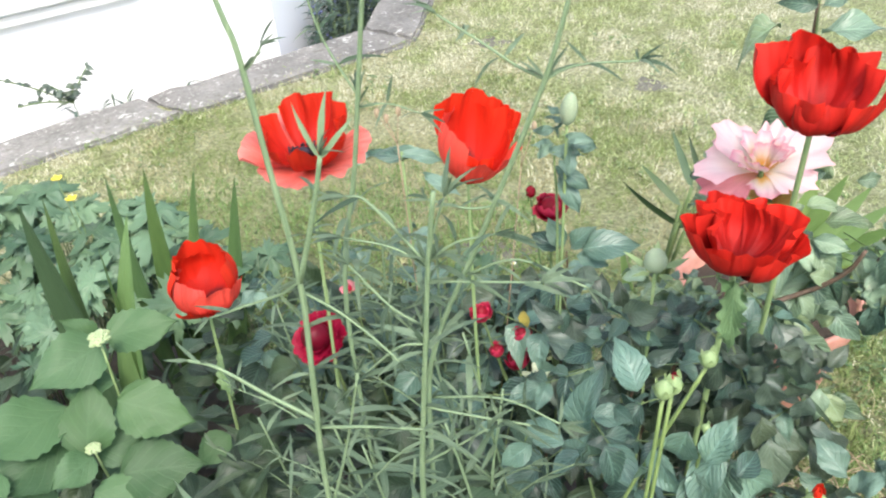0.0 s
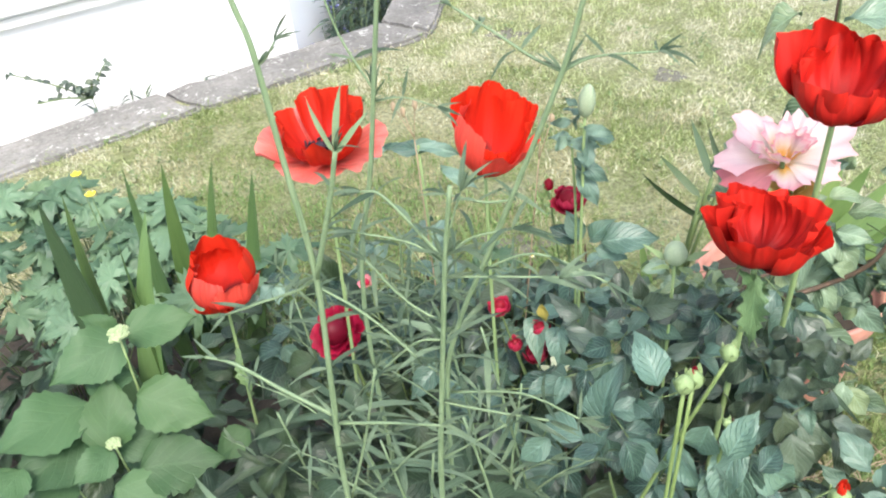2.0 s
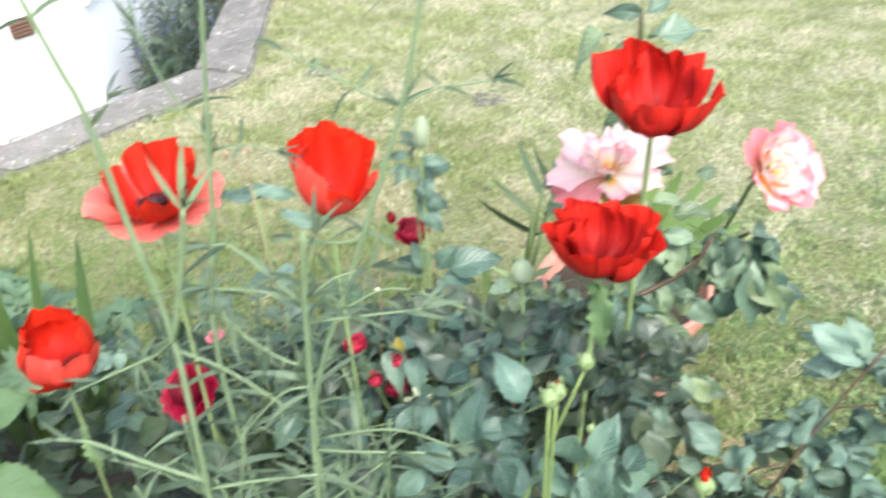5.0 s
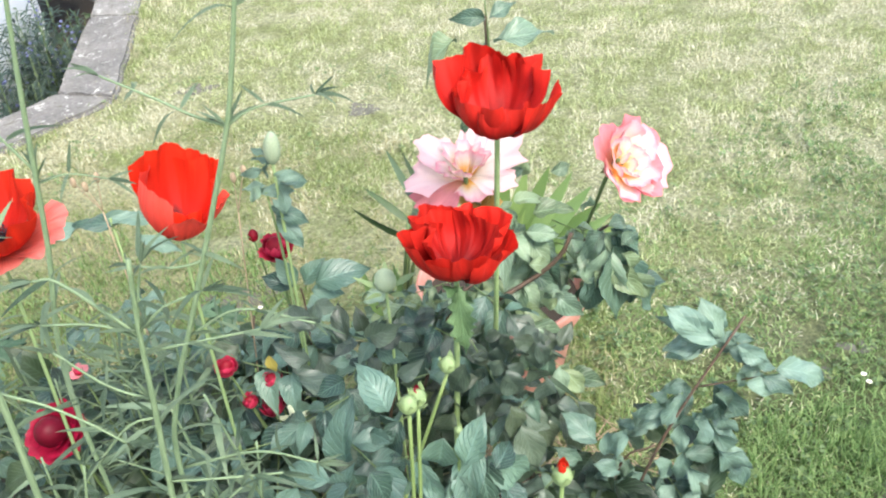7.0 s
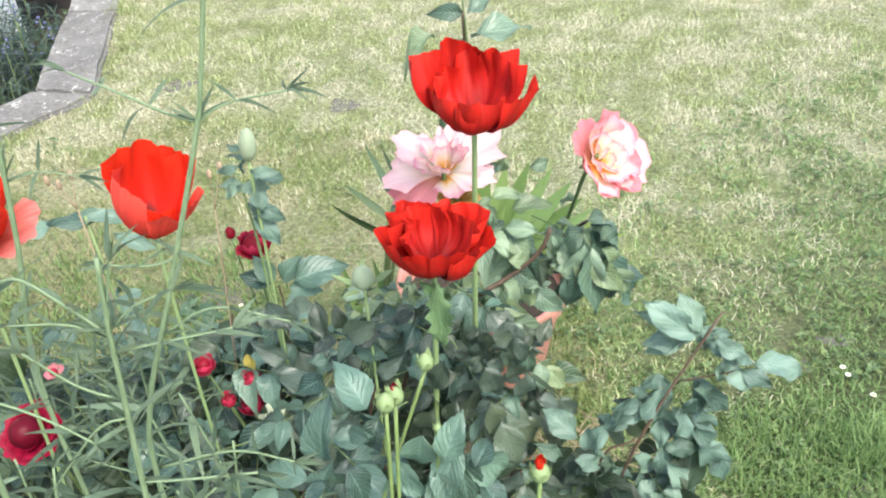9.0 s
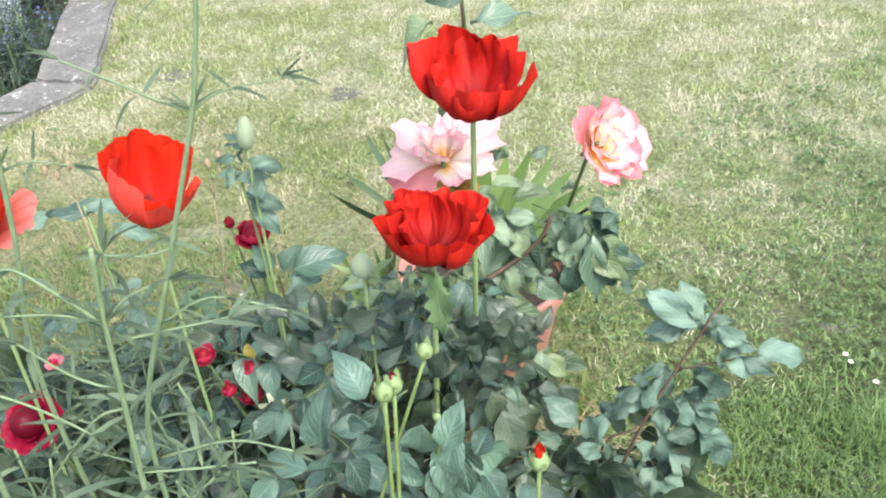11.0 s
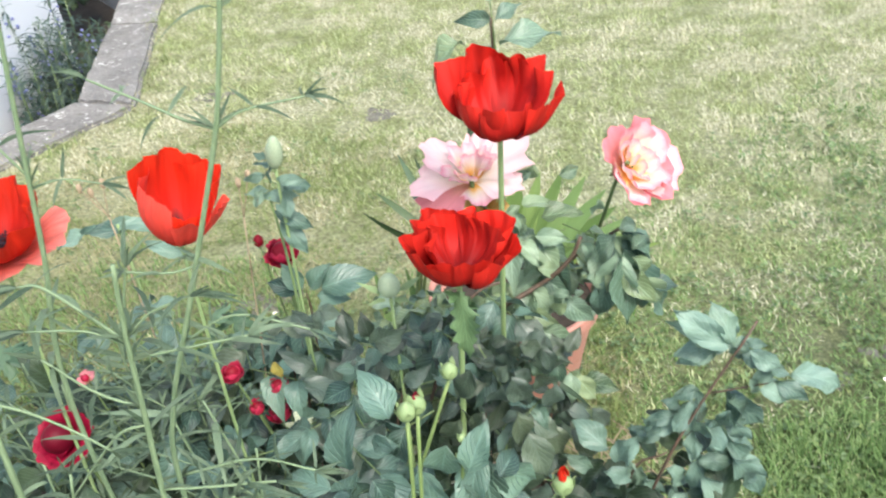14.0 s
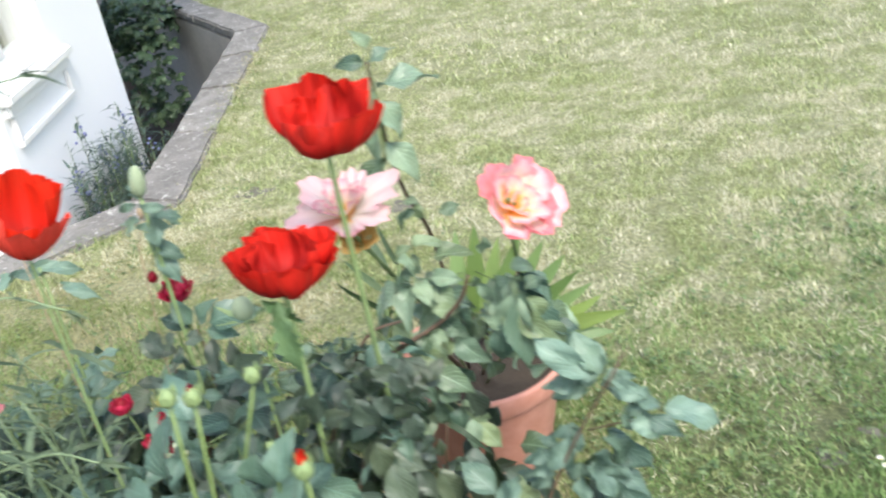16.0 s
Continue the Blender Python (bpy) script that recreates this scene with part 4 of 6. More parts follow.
# ---- poppies ----
def poppy(base, head, stem_r, petals, turn, label, centre=True, bend=(0, 0, 0), leaves=()):
    """petals: (material, length, half angle, foot angle, rim angle, ruffle, place round the axis, lift, flare)."""
    t = thing("poppy", base, label, "poppy", "red poppies in the bed")
    b, h = Vector(base), Vector(head)
    bm = bmesh.new()
    axis = turn @ Vector((0, 0, 1))
    tube(bm, [(0, 0, 0), (h - b) * 0.4 + Vector(bend), (h - b) * 0.8 + Vector(bend) * 0.6 - axis * 0.01, h - b - axis * 0.002], stem_r * 1.3, stem_r, 7)
    part("stem", bm, POPPY_STEM, t)
    here = Matrix.Translation(h - b) @ turn
    for k, (mat, ln, half, t0, t1, ruffle, az, lift, flare) in enumerate(petals):
        me = poppy_petal("petal", mat, ln, half, t0, t1, int(az) + k * 7 + int(h.x * 1000), ruffle, flare)
        put("petal", me, t, here @ Matrix.Translation((0, 0, lift)) @ Matrix.Rotation(radians(az), 4, "Z"))
    if centre:
        bm = bmesh.new()
        ball(bm, (0, 0, 0.013), (0.009, 0.009, 0.012), 12, 8)
        pod = part("seed_pod", bm, STAMEN, t, "dark seed pod")
        pod.matrix_basis = here
        bm = bmesh.new()
        rnd = random.Random(int(h.y * 999))
        for k in range(70):
            a, r = rnd.uniform(0, 6.28), rnd.uniform(0.008, 0.017)
            p = Vector((math.cos(a) * r, math.sin(a) * r, rnd.uniform(0.012, 0.026)))
            tube(bm, [(p.x * 0.35, p.y * 0.35, 0.004), p * 0.8, p], 0.0004, 0.0004, 3, 2)
            ball(bm, p, (0.0014, 0.0014, 0.0019), 5, 4)
        stuff_part("stamen", bm, STAMEN, pod, "ring of black stamens")
    for at, way, size, up in leaves:
        put("leaf", random.choice(POPPY_SHAPES), t, aim(Vector(at) - b, way, size, up))
    return t


P, D, Q, S = POPPY, POPPY_DEEP, POPPY_LIT, POPPY_SATIN
# wide open flower; its outer petals are coloured pale as if lit
poppy((-0.56, 0.74, 0.0), (-0.510, 0.744, 0.944), 0.0021,
      [(Q, 0.084, 48, 82, 46, 0.12, 86, 0, 40), (Q, 0.058, 76, 84, 76, 0.08, 180, 0.001, 0), (Q, 0.084, 44, 82, 48, 0.12, 274, 0, 40),
       (P, 0.090, 54, 78, 2, 0.12, 0, 0.002, 0), (P, 0.072, 58, 76, 6, 0.11, 116, 0.003, 0), (P, 0.084, 62, 78, 8, 0.13, 250, 0.002, 10)],
      flower_turn(4, 175), "wide-open scarlet poppy with outer petals coloured pale as if lit and a black centre")
# tall cup turned to one side
poppy((-0.33, 0.76, 0.0), (-0.310, 0.731, 0.960), 0.0019,
      [(P, 0.096, 66, 56, -6, 0.07, 24, 0.003, 0), (P, 0.090, 66, 54, -2, 0.07, 316, 0.002, 0), (S, 0.090, 76, 64, -14, 0.06, 112, 0, 0), (P, 0.066, 44, 62, -6, 0.06, 200, -0.002, 0), (S, 0.074, 58, 60, 12, 0.09, 244, -0.003, 25)],
      flower_turn(12, 262), "half-closed orange-red poppy cup on a slender stem", centre=False)
# round closed globe
poppy((-0.72, 0.70, 0.0), (-0.675, 0.701, 0.734), 0.0021,
      [(P, 0.098, 92, 88, -24, 0.09, 345, 0.003, 0), (P, 0.092, 66, 92, -28, 0.09, 76, 0.001, 0), (S, 0.088, 70, 94, -34, 0.09, 150, -0.002, 0), (S, 0.080, 46, 94, -6, 0.10, 250, -0.001, 25), (P, 0.060, 34, 98, 20, 0.08, 200, -0.004, 20)],
      flower_turn(3, 0), "round cupped orange-red poppy above the bed", leaves=[((-0.645, 0.66, 0.69), (0.3, -0.5, -0.9), 0.07, (0, -1, 0.3))], centre=False)
# broad ruffled bowl
poppy((-0.08, 0.82, 0.0), (-0.032, 0.725, 0.900), 0.0032,
      [(D, 0.080, 78, 80, 4, 0.18, 340, 0.003, 0), (D, 0.074, 62, 78, 0, 0.22, 36, 0.005, 0), (D, 0.082, 66, 84, 18, 0.08, 108, 0.001, 10), (D, 0.068, 60, 88, 10, 0.08, 180, -0.001, 10), (D, 0.082, 52, 88, 18, 0.11, 250, -0.002, 15), (D, 0.070, 60, 72, 0, 0.22, 300, 0.006, 0), (D, 0.066, 60, 70, 4, 0.22, 80, 0.006, 0)],
      flower_turn(8, 0), "broad ruffled crimson poppy bowl on a hairy stem", leaves=[((-0.03, 0.690, 0.908), (0.05, -0.10, -1), 0.10, (0.1, -1, 0.2)), ((-0.045, 0.69, 0.915), (0.6, 0.2, -0.8), 0.06, (0, -1, 0.4))], centre=False)
# cup with a split side
poppy((-0.01, 0.98, 0.0), (0.018, 0.814, 1.018), 0.003,
      [(D, 0.100, 70, 84, -10, 0.15, 22, 0.003, 0), (D, 0.096, 58, 84, -10, 0.16, 324, 0.002, 0), (D, 0.072, 74, 92, -2, 0.09, 112, 0, 0), (D, 0.066, 58, 98, 0, 0.12, 190, -0.002, 0), (D, 0.090, 40, 98, 8, 0.08, 246, 0.0, 20), (D, 0.074, 56, 80, -8, 0.20, 66, 0.005, 0)],
      flower_turn(8, 0), "ruffled crimson poppy cup high on a pale stem", centre=False)


def bud_on_stem(name, base, head, size, mat, label, category, stem_mat=POPPY_STEM, stem_r=0.002, sepals=0, tip=None, lean=(0, 0, 1), group="", bend=(0, 0, 0)):
    t = thing(name, base, label, category, group)
    b, h = Vector(base), Vector(head)
    up = Vector(lean).normalized()
    bm = bmesh.new()
    tube(bm, [(0, 0, 0), (h - b) * 0.5 + Vector(bend), h - b - up * size[2] * 0.9], stem_r * 1.2, stem_r, 6)
    part("stem", bm, stem_mat, t)
    turn = Vector((0, 0, 1)).rotation_difference(up).to_matrix().to_4x4()
    bm = bmesh.new()
    vs = ball(bm, (0, 0, 0), size, 14, 9)
    for v in vs:
        k = 1 - 0.12 * v.co.z / size[2] - (0.3 * (max(0, v.co.z) / size[2]) ** 2 if sepals else 0)
        v.co.x *= k
        v.co.y *= k
    ob = part("bud", bm, mat, t)
    ob.matrix_basis = Matrix.Translation(h - b) @ turn
    if tip:
        for k in range(5):
            me = petal_mesh("furled_petal", tip, size[2] * (2.5 if tip is P else 1.9) * (1 - 0.06 * k), 75, 42 - 5 * k, -30 - 2 * k, 0.03, k * 5 + 2, 0, 10, 8, 0, 0.4, 0.6, 0.1, point=0.25)
            put("furled_petal", me, ob, Matrix.Translation((0, 0, -size[2] * 0.35)) @ Matrix.Rotation(k * 2.4, 4, "Z"), "red furled petal")
    for k in range(sepals):
        a = k * 6.283 / sepals
        m = aim((math.cos(a) * size[0] * 0.75, math.sin(a) * size[1] * 0.75, -size[2] * 0.7), (math.cos(a) * 0.12, math.sin(a) * 0.12, 1), size[2] * (1.35 + 0.4 * (k % 2)), (math.cos(a), math.sin(a), 0), wide=1.3)
        put("sepal", SEPAL_SHAPE, ob, m)
    return t


bud_on_stem("poppy_bud", (-0.27, 0.9, 0.0), (-0.231, 0.855, 0.988), (0.0098, 0.0098, 0.0205), CAPSULE, "closed grey-green poppy bud on an upright stem", "poppy bud", lean=(0.12, 0, 1))
fb = bud_on_stem("poppy_bud", (-0.13, 0.83, 0.0), (-0.116, 0.79, 0.845), (0.013, 0.013, 0.015), CAPSULE, "plump pale poppy bud ringed with small leaves", "poppy bud")
for k in range(5):
    a = k * 1.25 + 0.4
    loose_leaf(fb, [SEPAL_SHAPE], (-0.116 + 0.01 * math.cos(a), 0.79 + 0.01 * math.sin(a), 0.832), (math.cos(a), math.sin(a), 0.25), 0.03, name="bract")

# ---- roses ----
def rose(name, head, radius, rings, turn, label, base, stem_mat, stem_r, category="rose", group="", bend=(0, 0, 0), sepals=5, pointed=0.0, core=None, rough=0.03, loose=()):
    """rings: (petal count, length, half angle, foot angle, rim angle, outward curl, material), from the heart outwards."""
    t = thing(name, base, label, category, group)
    b, h = Vector(base), Vector(head)
    axis = turn @ Vector((0, 0, 1))
    bm = bmesh.new()
    tube(bm, [(0, 0, 0), (h - b) * 0.5 + Vector(bend), h - b - axis * radius * 0.9, h - b - axis * radius * 0.35], stem_r * 1.2, stem_r, 7)
    part("stem", bm, stem_mat, t)
    here = Matrix.Translation(h - b) @ turn @ Matrix.Translation((0, 0, -radius * 0.55))
    if core:
        bm = bmesh.new()
        ball(bm, (0, 0, radius * 0.66), (radius * 0.58, radius * 0.58, radius * 0.66), 12, 8)
        part("heart", bm, core, t).matrix_basis = here
    rnd = random.Random(int(h.x * 1000 + h.z * 777))
    turn_by = rnd.uniform(0, 360)
    for count, ln, half, t0, t1, curl, mat in rings:
        turn_by += 47
        for k in range(count):
            me = petal_mesh("petal", mat, radius * ln * rnd.uniform(0.93, 1.07), half, t0 + rnd.uniform(-5, 5), t1 + rnd.uniform(-14, 14), rough, rnd.randrange(9999), curl, 14, 10, 0.0, point=pointed)
            put("petal", me, t, here @ Matrix.Rotation(radians(turn_by + k * 360 / count + rnd.uniform(-9, 9)), 4, "Z"))
    for ln, half, t0, t1, curl, az, mat in loose:
        me = petal_mesh("petal", mat, ln, half, t0, t1, rough, rnd.randrange(9999), curl, 14, 10, 0.0, 0.2, 0.35, 0.2, pointed)
        put("petal", me, t, here @ Matrix.Rotation(radians(az), 4, "Z"))
    for k in range(sepals):
        a = k * 6.283 / max(1, sepals)
        put("sepal", SEPAL_SHAPE, t, here @ aim((0, 0, -0.002), (math.cos(a), math.sin(a), -0.15), radius * 0.7, (0, 0, 1)))
    return t


POT = Vector((0.035, 1.45, 0.0))
A, O, L = PINK_ROSE, PINK_OUT, LOOSE_ROSE
rose("rose", (0.200, 1.010, 0.853), 0.0485, [(2, 0.7, 60, 50, -10, 0, A), (3, 0.95, 50, 58, 4, 40, A), (3, 1.25, 56, 66, 16, 60, A), (3, 1.4, 60, 82, 16, 70, A), (4, 1.42, 56, 94, 26, 50, O)],
     flower_turn(50, 226), "full pink rose with a yellow heart", (0.05, 1.41, 0.26), GREEN_CANE, 0.0028, group="pink roses", bend=(0.03, 0.05, -0.04), rough=0.085, pointed=0.06)
rose("rose", (-0.020, 0.942, 0.902), 0.05, [(3, 0.8, 60, 46, 4, 40, A)],
     flower_turn(14, 172), "overblown pink rose with loose falling petals", (0.0, 1.43, 0.26), GREEN_CANE, 0.0028, group="pink roses", bend=(0, 0.04, -0.03), pointed=0.05, rough=0.11,
     loose=[(0.072, 40, 56, 62, 0, 58, L), (0.078, 38, 66, 84, 30, 92, L), (0.076, 38, 78, 118, 0, 128, O), (0.064, 42, 48, 38, 30, 335, L), (0.084, 42, 58, 72, 0, 284, L), (0.068, 40, 68, 88, 0, 248, L), (0.046, 50, 70, 95, 20, 200, A), (0.052, 50, 48, 26, 50, 20, A), (0.052, 46, 48, 30, 50, 300, A), (0.048, 50, 50, 36, 50, 120, A)])
rose("rose", (-0.004, 0.93, 0.858), 0.026, [(3, 0.9, 50, 60, 10, 30, WITHERED), (4, 1.2, 46, 80, 40, 60, WITHERED)],
     flower_turn(30, 180), "withered brown-yellow rose head", (0.02, 1.42, 0.26), GREEN_CANE, 0.0022, group="pink roses", bend=(0, 0.05, -0.02))

TIGHT = [(3, 1.25, 80, 66, -56, 0, RED_ROSE), (4, 1.5, 58, 84, -40, 0, RED_ROSE), (5, 1.45, 46, 96, -12, 50, RED_ROSE)]
SMALL = [(3, 1.35, 84, 70, -62, 0, RED_ROSE), (4, 1.6, 60, 90, -50, 0, RED_ROSE), (4, 1.5, 48, 98, -24, 30, RED_ROSE)]
rose("rose", (-0.273, 0.934, 0.793), 0.024, TIGHT, flower_turn(18, 190), "small half-open red rose above the leaves", (-0.26, 0.93, 0.0), GREEN_CANE, 0.002, group="small red roses", core=RED_ROSE, rough=0.05)
bud_on_stem("rosebud", (-0.27, 0.93, 0.55), (-0.298, 0.93, 0.819), (0.007, 0.007, 0.009), RED_ROSE, "tiny closed red rosebud", "rosebud", GREEN_CANE, 0.0012, 3, group="small red roses")
for at, r in (((-0.341, 0.83, 0.682), 0.017), ((-0.286, 0.83, 0.656), 0.015), ((-0.292, 0.825, 0.613), 0.020), ((-0.322, 0.83, 0.618), 0.0135)):
    rose("rose", at, r, SMALL, flower_turn(14, 175), "small tight red rose in a cluster", (-0.25, 0.82, 0.35), GREEN_CANE, 0.0014, group="small red roses", core=RED_ROSE, rough=0.05)
rose("rose", (-0.585, 0.80, 0.608), 0.037, [(3, 0.7, 70, 60, -20, 10, DARK_ROSE), (5, 1.0, 50, 72, 0, 50, DARK_ROSE), (6, 1.15, 44, 84, 22, 60, DARK_ROSE), (6, 1.2, 42, 96, 50, 40, DARK_ROSE)],
     flower_turn(35, 175), "dark red full rose low among the leaves", (-0.5, 0.85, 0.0), GREEN_CANE, 0.0025, group="small red roses", core=DARK_ROSE, rough=0.06)
rose("rose", (-0.549, 0.85, 0.668), 0.013, SMALL[:1] + [(4, 1.2, 46, 80, 25, 60, PINK_OUT)], flower_turn(20, 160), "faded little rose past its best", (-0.5, 0.86, 0.3), GREEN_CANE, 0.0012, group="small red roses")
# rosebuds on yellow-green shoots
for head, base, tip, size in (((-0.073, 0.520, 0.924), (-0.105, 0.50, 0.35), None, 0.0082), ((-0.068, 0.549, 0.902), (-0.105, 0.50, 0.35), DARK_ROSE, 0.0085), ((-0.043, 0.620, 0.872), (-0.17, 0.59, 0.45), None, 0.0082),
                              ((-0.036, 0.60, 0.80), (-0.06, 0.60, 0.50), None, 0.0045), ((0.052, 0.471, 0.885), (0.03, 0.50, 0.3), P, 0.0085)):
    bud_on_stem("rosebud", base, head, (size, size, size * 1.15), SEPAL, "green rosebud showing a red tip on a yellow-green shoot" if tip else "closed green rosebud on a yellow-green shoot", "rosebud",
                BUD_STEM, 0.0019, 5, tip, group="rosebuds", bend=(0.004, 0, 0.02))


def compound_leaf(parent, shapes, at, way, size, rnd, count=5, stalk=None):
    """A rose leaf: leaflets in pairs along a stalk, one at its end."""
    y = Vector(way).normalized()
    x = y.cross(Vector((0, 0, 1)))
    x = x.normalized() if x.length > 0.01 else Vector((1, 0, 0))
    at = Vector(at)
    up = (x.cross(y) + Vector((rnd.uniform(-0.4, 0.4), rnd.uniform(-0.7, 0.2), 0.3))).normalized()
    loose_leaf(parent, shapes, at + y * size * 0.9, y + Vector((0, 0, -0.2)), size, up, rnd.uniform(-0.4, 0.4), rnd=rnd)
    for k in range((count - 1) // 2):
        for s in (-1, 1):
            p = at + y * size * (0.75 - 0.55 * k)
            loose_leaf(parent, shapes, p, x * s + y * 0.55 + Vector((0, 0, rnd.uniform(-0.4, 0.1))), size * rnd.uniform(0.72, 0.92), up, rnd.uniform(-0.5, 0.5), rnd=rnd)
    if stalk is not None:
        tube(stalk, [at - y * size * 0.5 - parent.location, at + y * size * 0.2 - parent.location, at + y * size * 0.9 - parent.location], 0.0012, 0.0008, 4, 2)


def rose_bush(name, base, label, canes, spots, shapes, seed, size, group="", cane_mat=CANE, spread=0.05, count=5):
    """canes: lists of points; spots: (centre, half extents, number of compound leaves)."""
    rnd = random.Random(seed)
    t = thing(name, base, label, "rose bush", group)
    for pts, r in canes:
        bm = bmesh.new()
        tube(bm, [Vector(p) - t.location for p in pts], r, r * 0.6, 7)
        part("cane", bm, cane_mat, t)
    stalk = bmesh.new()
    for c, e, n in spots:
        for k in range(n):
            p = Vector([c[i] + e[i] * rnd.uniform(-1, 1) for i in range(3)])
            out = Vector((rnd.gauss(0, 1), rnd.gauss(-0.35, 0.8), rnd.uniform(-0.5, 0.25)))
            compound_leaf(t, shapes, p, out, size * rnd.uniform(0.75, 1.15), rnd, count, stalk)
    stuff_part("leaf_stalk", stalk, GREEN_CANE, t)
    return t


rose_bush("rose_bush", (-0.2, 0.8, 0.0), "low rose bush with glossy blue-green leaves", [
    ([(-0.2, 0.8, 0), (-0.1, 0.78, 0.35), (-0.02, 0.82, 0.60)], 0.004),
    ([(-0.2, 0.8, 0), (-0.25, 0.82, 0.4), (-0.27, 0.9, 0.66)], 0.003),
    ([(-0.2, 0.8, 0), (-0.14, 0.86, 0.4), (-0.05, 0.95, 0.66), (0.03, 0.98, 0.70)], 0.0035)],
    [((-0.06, 0.68, 0.60), (0.14, 0.12, 0.07), 16), ((-0.18, 0.84, 0.62), (0.14, 0.12, 0.07), 16), ((-0.08, 0.90, 0.66), (0.10, 0.08, 0.06), 9), ((-0.36, 0.78, 0.53), (0.14, 0.14, 0.07), 12), ((-0.48, 0.94, 0.53), (0.13, 0.07, 0.05), 12)],
    ROSE_SHAPES + DARK_SHAPES[:3], 11, 0.060)
rose_bush("rose_bush", (-0.46, 1.0, 0.0), "loose rose growth with grey-green leaves at the back of the bed", [
    ([(-0.46, 1.0, 0), (-0.48, 1.0, 0.3), (-0.53, 1.0, 0.60)], 0.003),
    ([(-0.46, 1.0, 0), (-0.42, 1.0, 0.3), (-0.34, 0.98, 0.64)], 0.003)],
    [((-0.55, 1.0, 0.50), (0.14, 0.08, 0.08), 15), ((-0.36, 0.98, 0.56), (0.09, 0.06, 0.06), 8), ((-0.70, 0.98, 0.46), (0.1, 0.08, 0.06), 10)],
    ROSE_SHAPES[:4] + SPRIG_SHAPES[:2], 17, 0.062)
rose_bush("rose_bush", (0.26, 0.78, 0.0), "straggling rose shoots with dull grey-green leaves", [
    ([(0.12, 0.78, 0), (0.16, 0.78, 0.3), (0.215, 0.78, 0.555), (0.316, 0.83, 0.729)], 0.0028)],
    [((0.11, 0.80, 0.40), (0.06, 0.05, 0.03), 5), ((0.22, 0.82, 0.40), (0.05, 0.05, 0.04), 5)],
    SPRIG_SHAPES, 12, 0.045, cane_mat=CANE, count=5)
def spray(parent, shapes, y, leaves, seed, wide=1.0, double=0.0):
    """Leaves spread across one depth y: each (x, z) of its foot and of its tip. double: share of leaves with a smaller one beside them."""
    rnd = random.Random(seed)
    for x0, z0, x1, z1 in leaves:
        foot, tip = Vector((x0, y + rnd.uniform(-0.02, 0.02), z0)), Vector((x1, y + rnd.uniform(-0.035, 0.02), z1))
        d = tip - foot
        size = d.length * (0.7 if double > 0.5 else 0.85 if double else 1.05)
        loose_leaf(parent, shapes, foot + d * (0.24 if double > 0.5 else 0.12 if double else 0.0), d, size, (rnd.uniform(-0.5, 0.5), -0.75, 0.8), rnd.uniform(-0.45, 0.45), rnd=rnd, wide=wide * rnd.uniform(0.8, 1.1))
        if rnd.random() < double:
            for turn in rnd.sample((-0.9, 0.9, 1.4, -1.4), 2):
                e = d + Vector((-d.z, rnd.uniform(-0.02, 0.02), d.x)) * turn
                loose_leaf(parent, shapes, foot + Vector((0, 0.012, 0)), e, d.length * rnd.uniform(0.45, 0.65), (rnd.uniform(-0.6, 0.6), -0.6, 0.8), rnd.uniform(-0.5, 0.5), rnd=rnd, wide=wide)


TIPS = thing("rose_shoot", (0.316, 0.80, 0.60), "pale grey-green leaves at the end of a rose shoot", "rose shoot")
TIP_LEAVES = [(0.312, 0.692, 0.372, 0.676), (0.330, 0.668, 0.378, 0.640), (0.281, 0.717, 0.207, 0.772), (0.275, 0.702, 0.212, 0.694), (0.288, 0.695, 0.341, 0.682), (0.296, 0.716, 0.334, 0.698), (0.310, 0.662, 0.359, 0.646), (0.347, 0.670, 0.429, 0.653), (0.278, 0.635, 0.334, 0.580), (0.288, 0.611, 0.311, 0.554), (0.257, 0.593, 0.290, 0.544), (0.290, 0.544, 0.354, 0.455), (0.260, 0.498, 0.303, 0.424), (0.229, 0.609, 0.174, 0.596), (0.248, 0.631, 0.214, 0.589)]
spray(TIPS, SPRIG_SHAPES, 0.80, TIP_LEAVES, 1, 0.95, 0.45)
spray(TIPS, SPRIG_SHAPES, 0.82, [(a + 0.008, b - 0.014, c + 0.004, d - 0.02) for a, b, c, d in TIP_LEAVES if c < 0.36], 16, 0.9, 0.4)
LOW = thing("rose_shoot", (0.2, 0.82, 0.45), "dull grey-green leaves on low rose shoots", "rose shoot")
spray(LOW, SPRIG_SHAPES, 0.82, [(0.183, 0.507, 0.213, 0.546), (0.147, 0.518, 0.094, 0.569), (0.151, 0.502, 0.163, 0.575), (0.190, 0.468, 0.222, 0.413), (0.123, 0.473, 0.095, 0.514), (0.214, 0.497, 0.255, 0.459), (0.181, 0.453, 0.152, 0.388), (0.224, 0.434, 0.272, 0.393), (0.175, 0.469, 0.135, 0.503), (0.151, 0.423, 0.109, 0.410), (0.197, 0.529, 0.171, 0.553), (0.255, 0.554, 0.250, 0.495), (0.284, 0.461, 0.260, 0.494), (0.311, 0.490, 0.352, 0.487)], 2, 1.0, 0.48)
bm = bmesh.new()
tube(bm, [(-0.05, 0.0, -0.35), (-0.03, 0, 0.0), (0.02, 0, 0.06)], 0.0025, 0.0014, 6)
part("stem", bm, CANE, LOW)
GLOSSY = thing("rose_shoot", (-0.16, 0.62, 0.5), "broad blue-green rose leaves on a low shoot", "rose shoot")
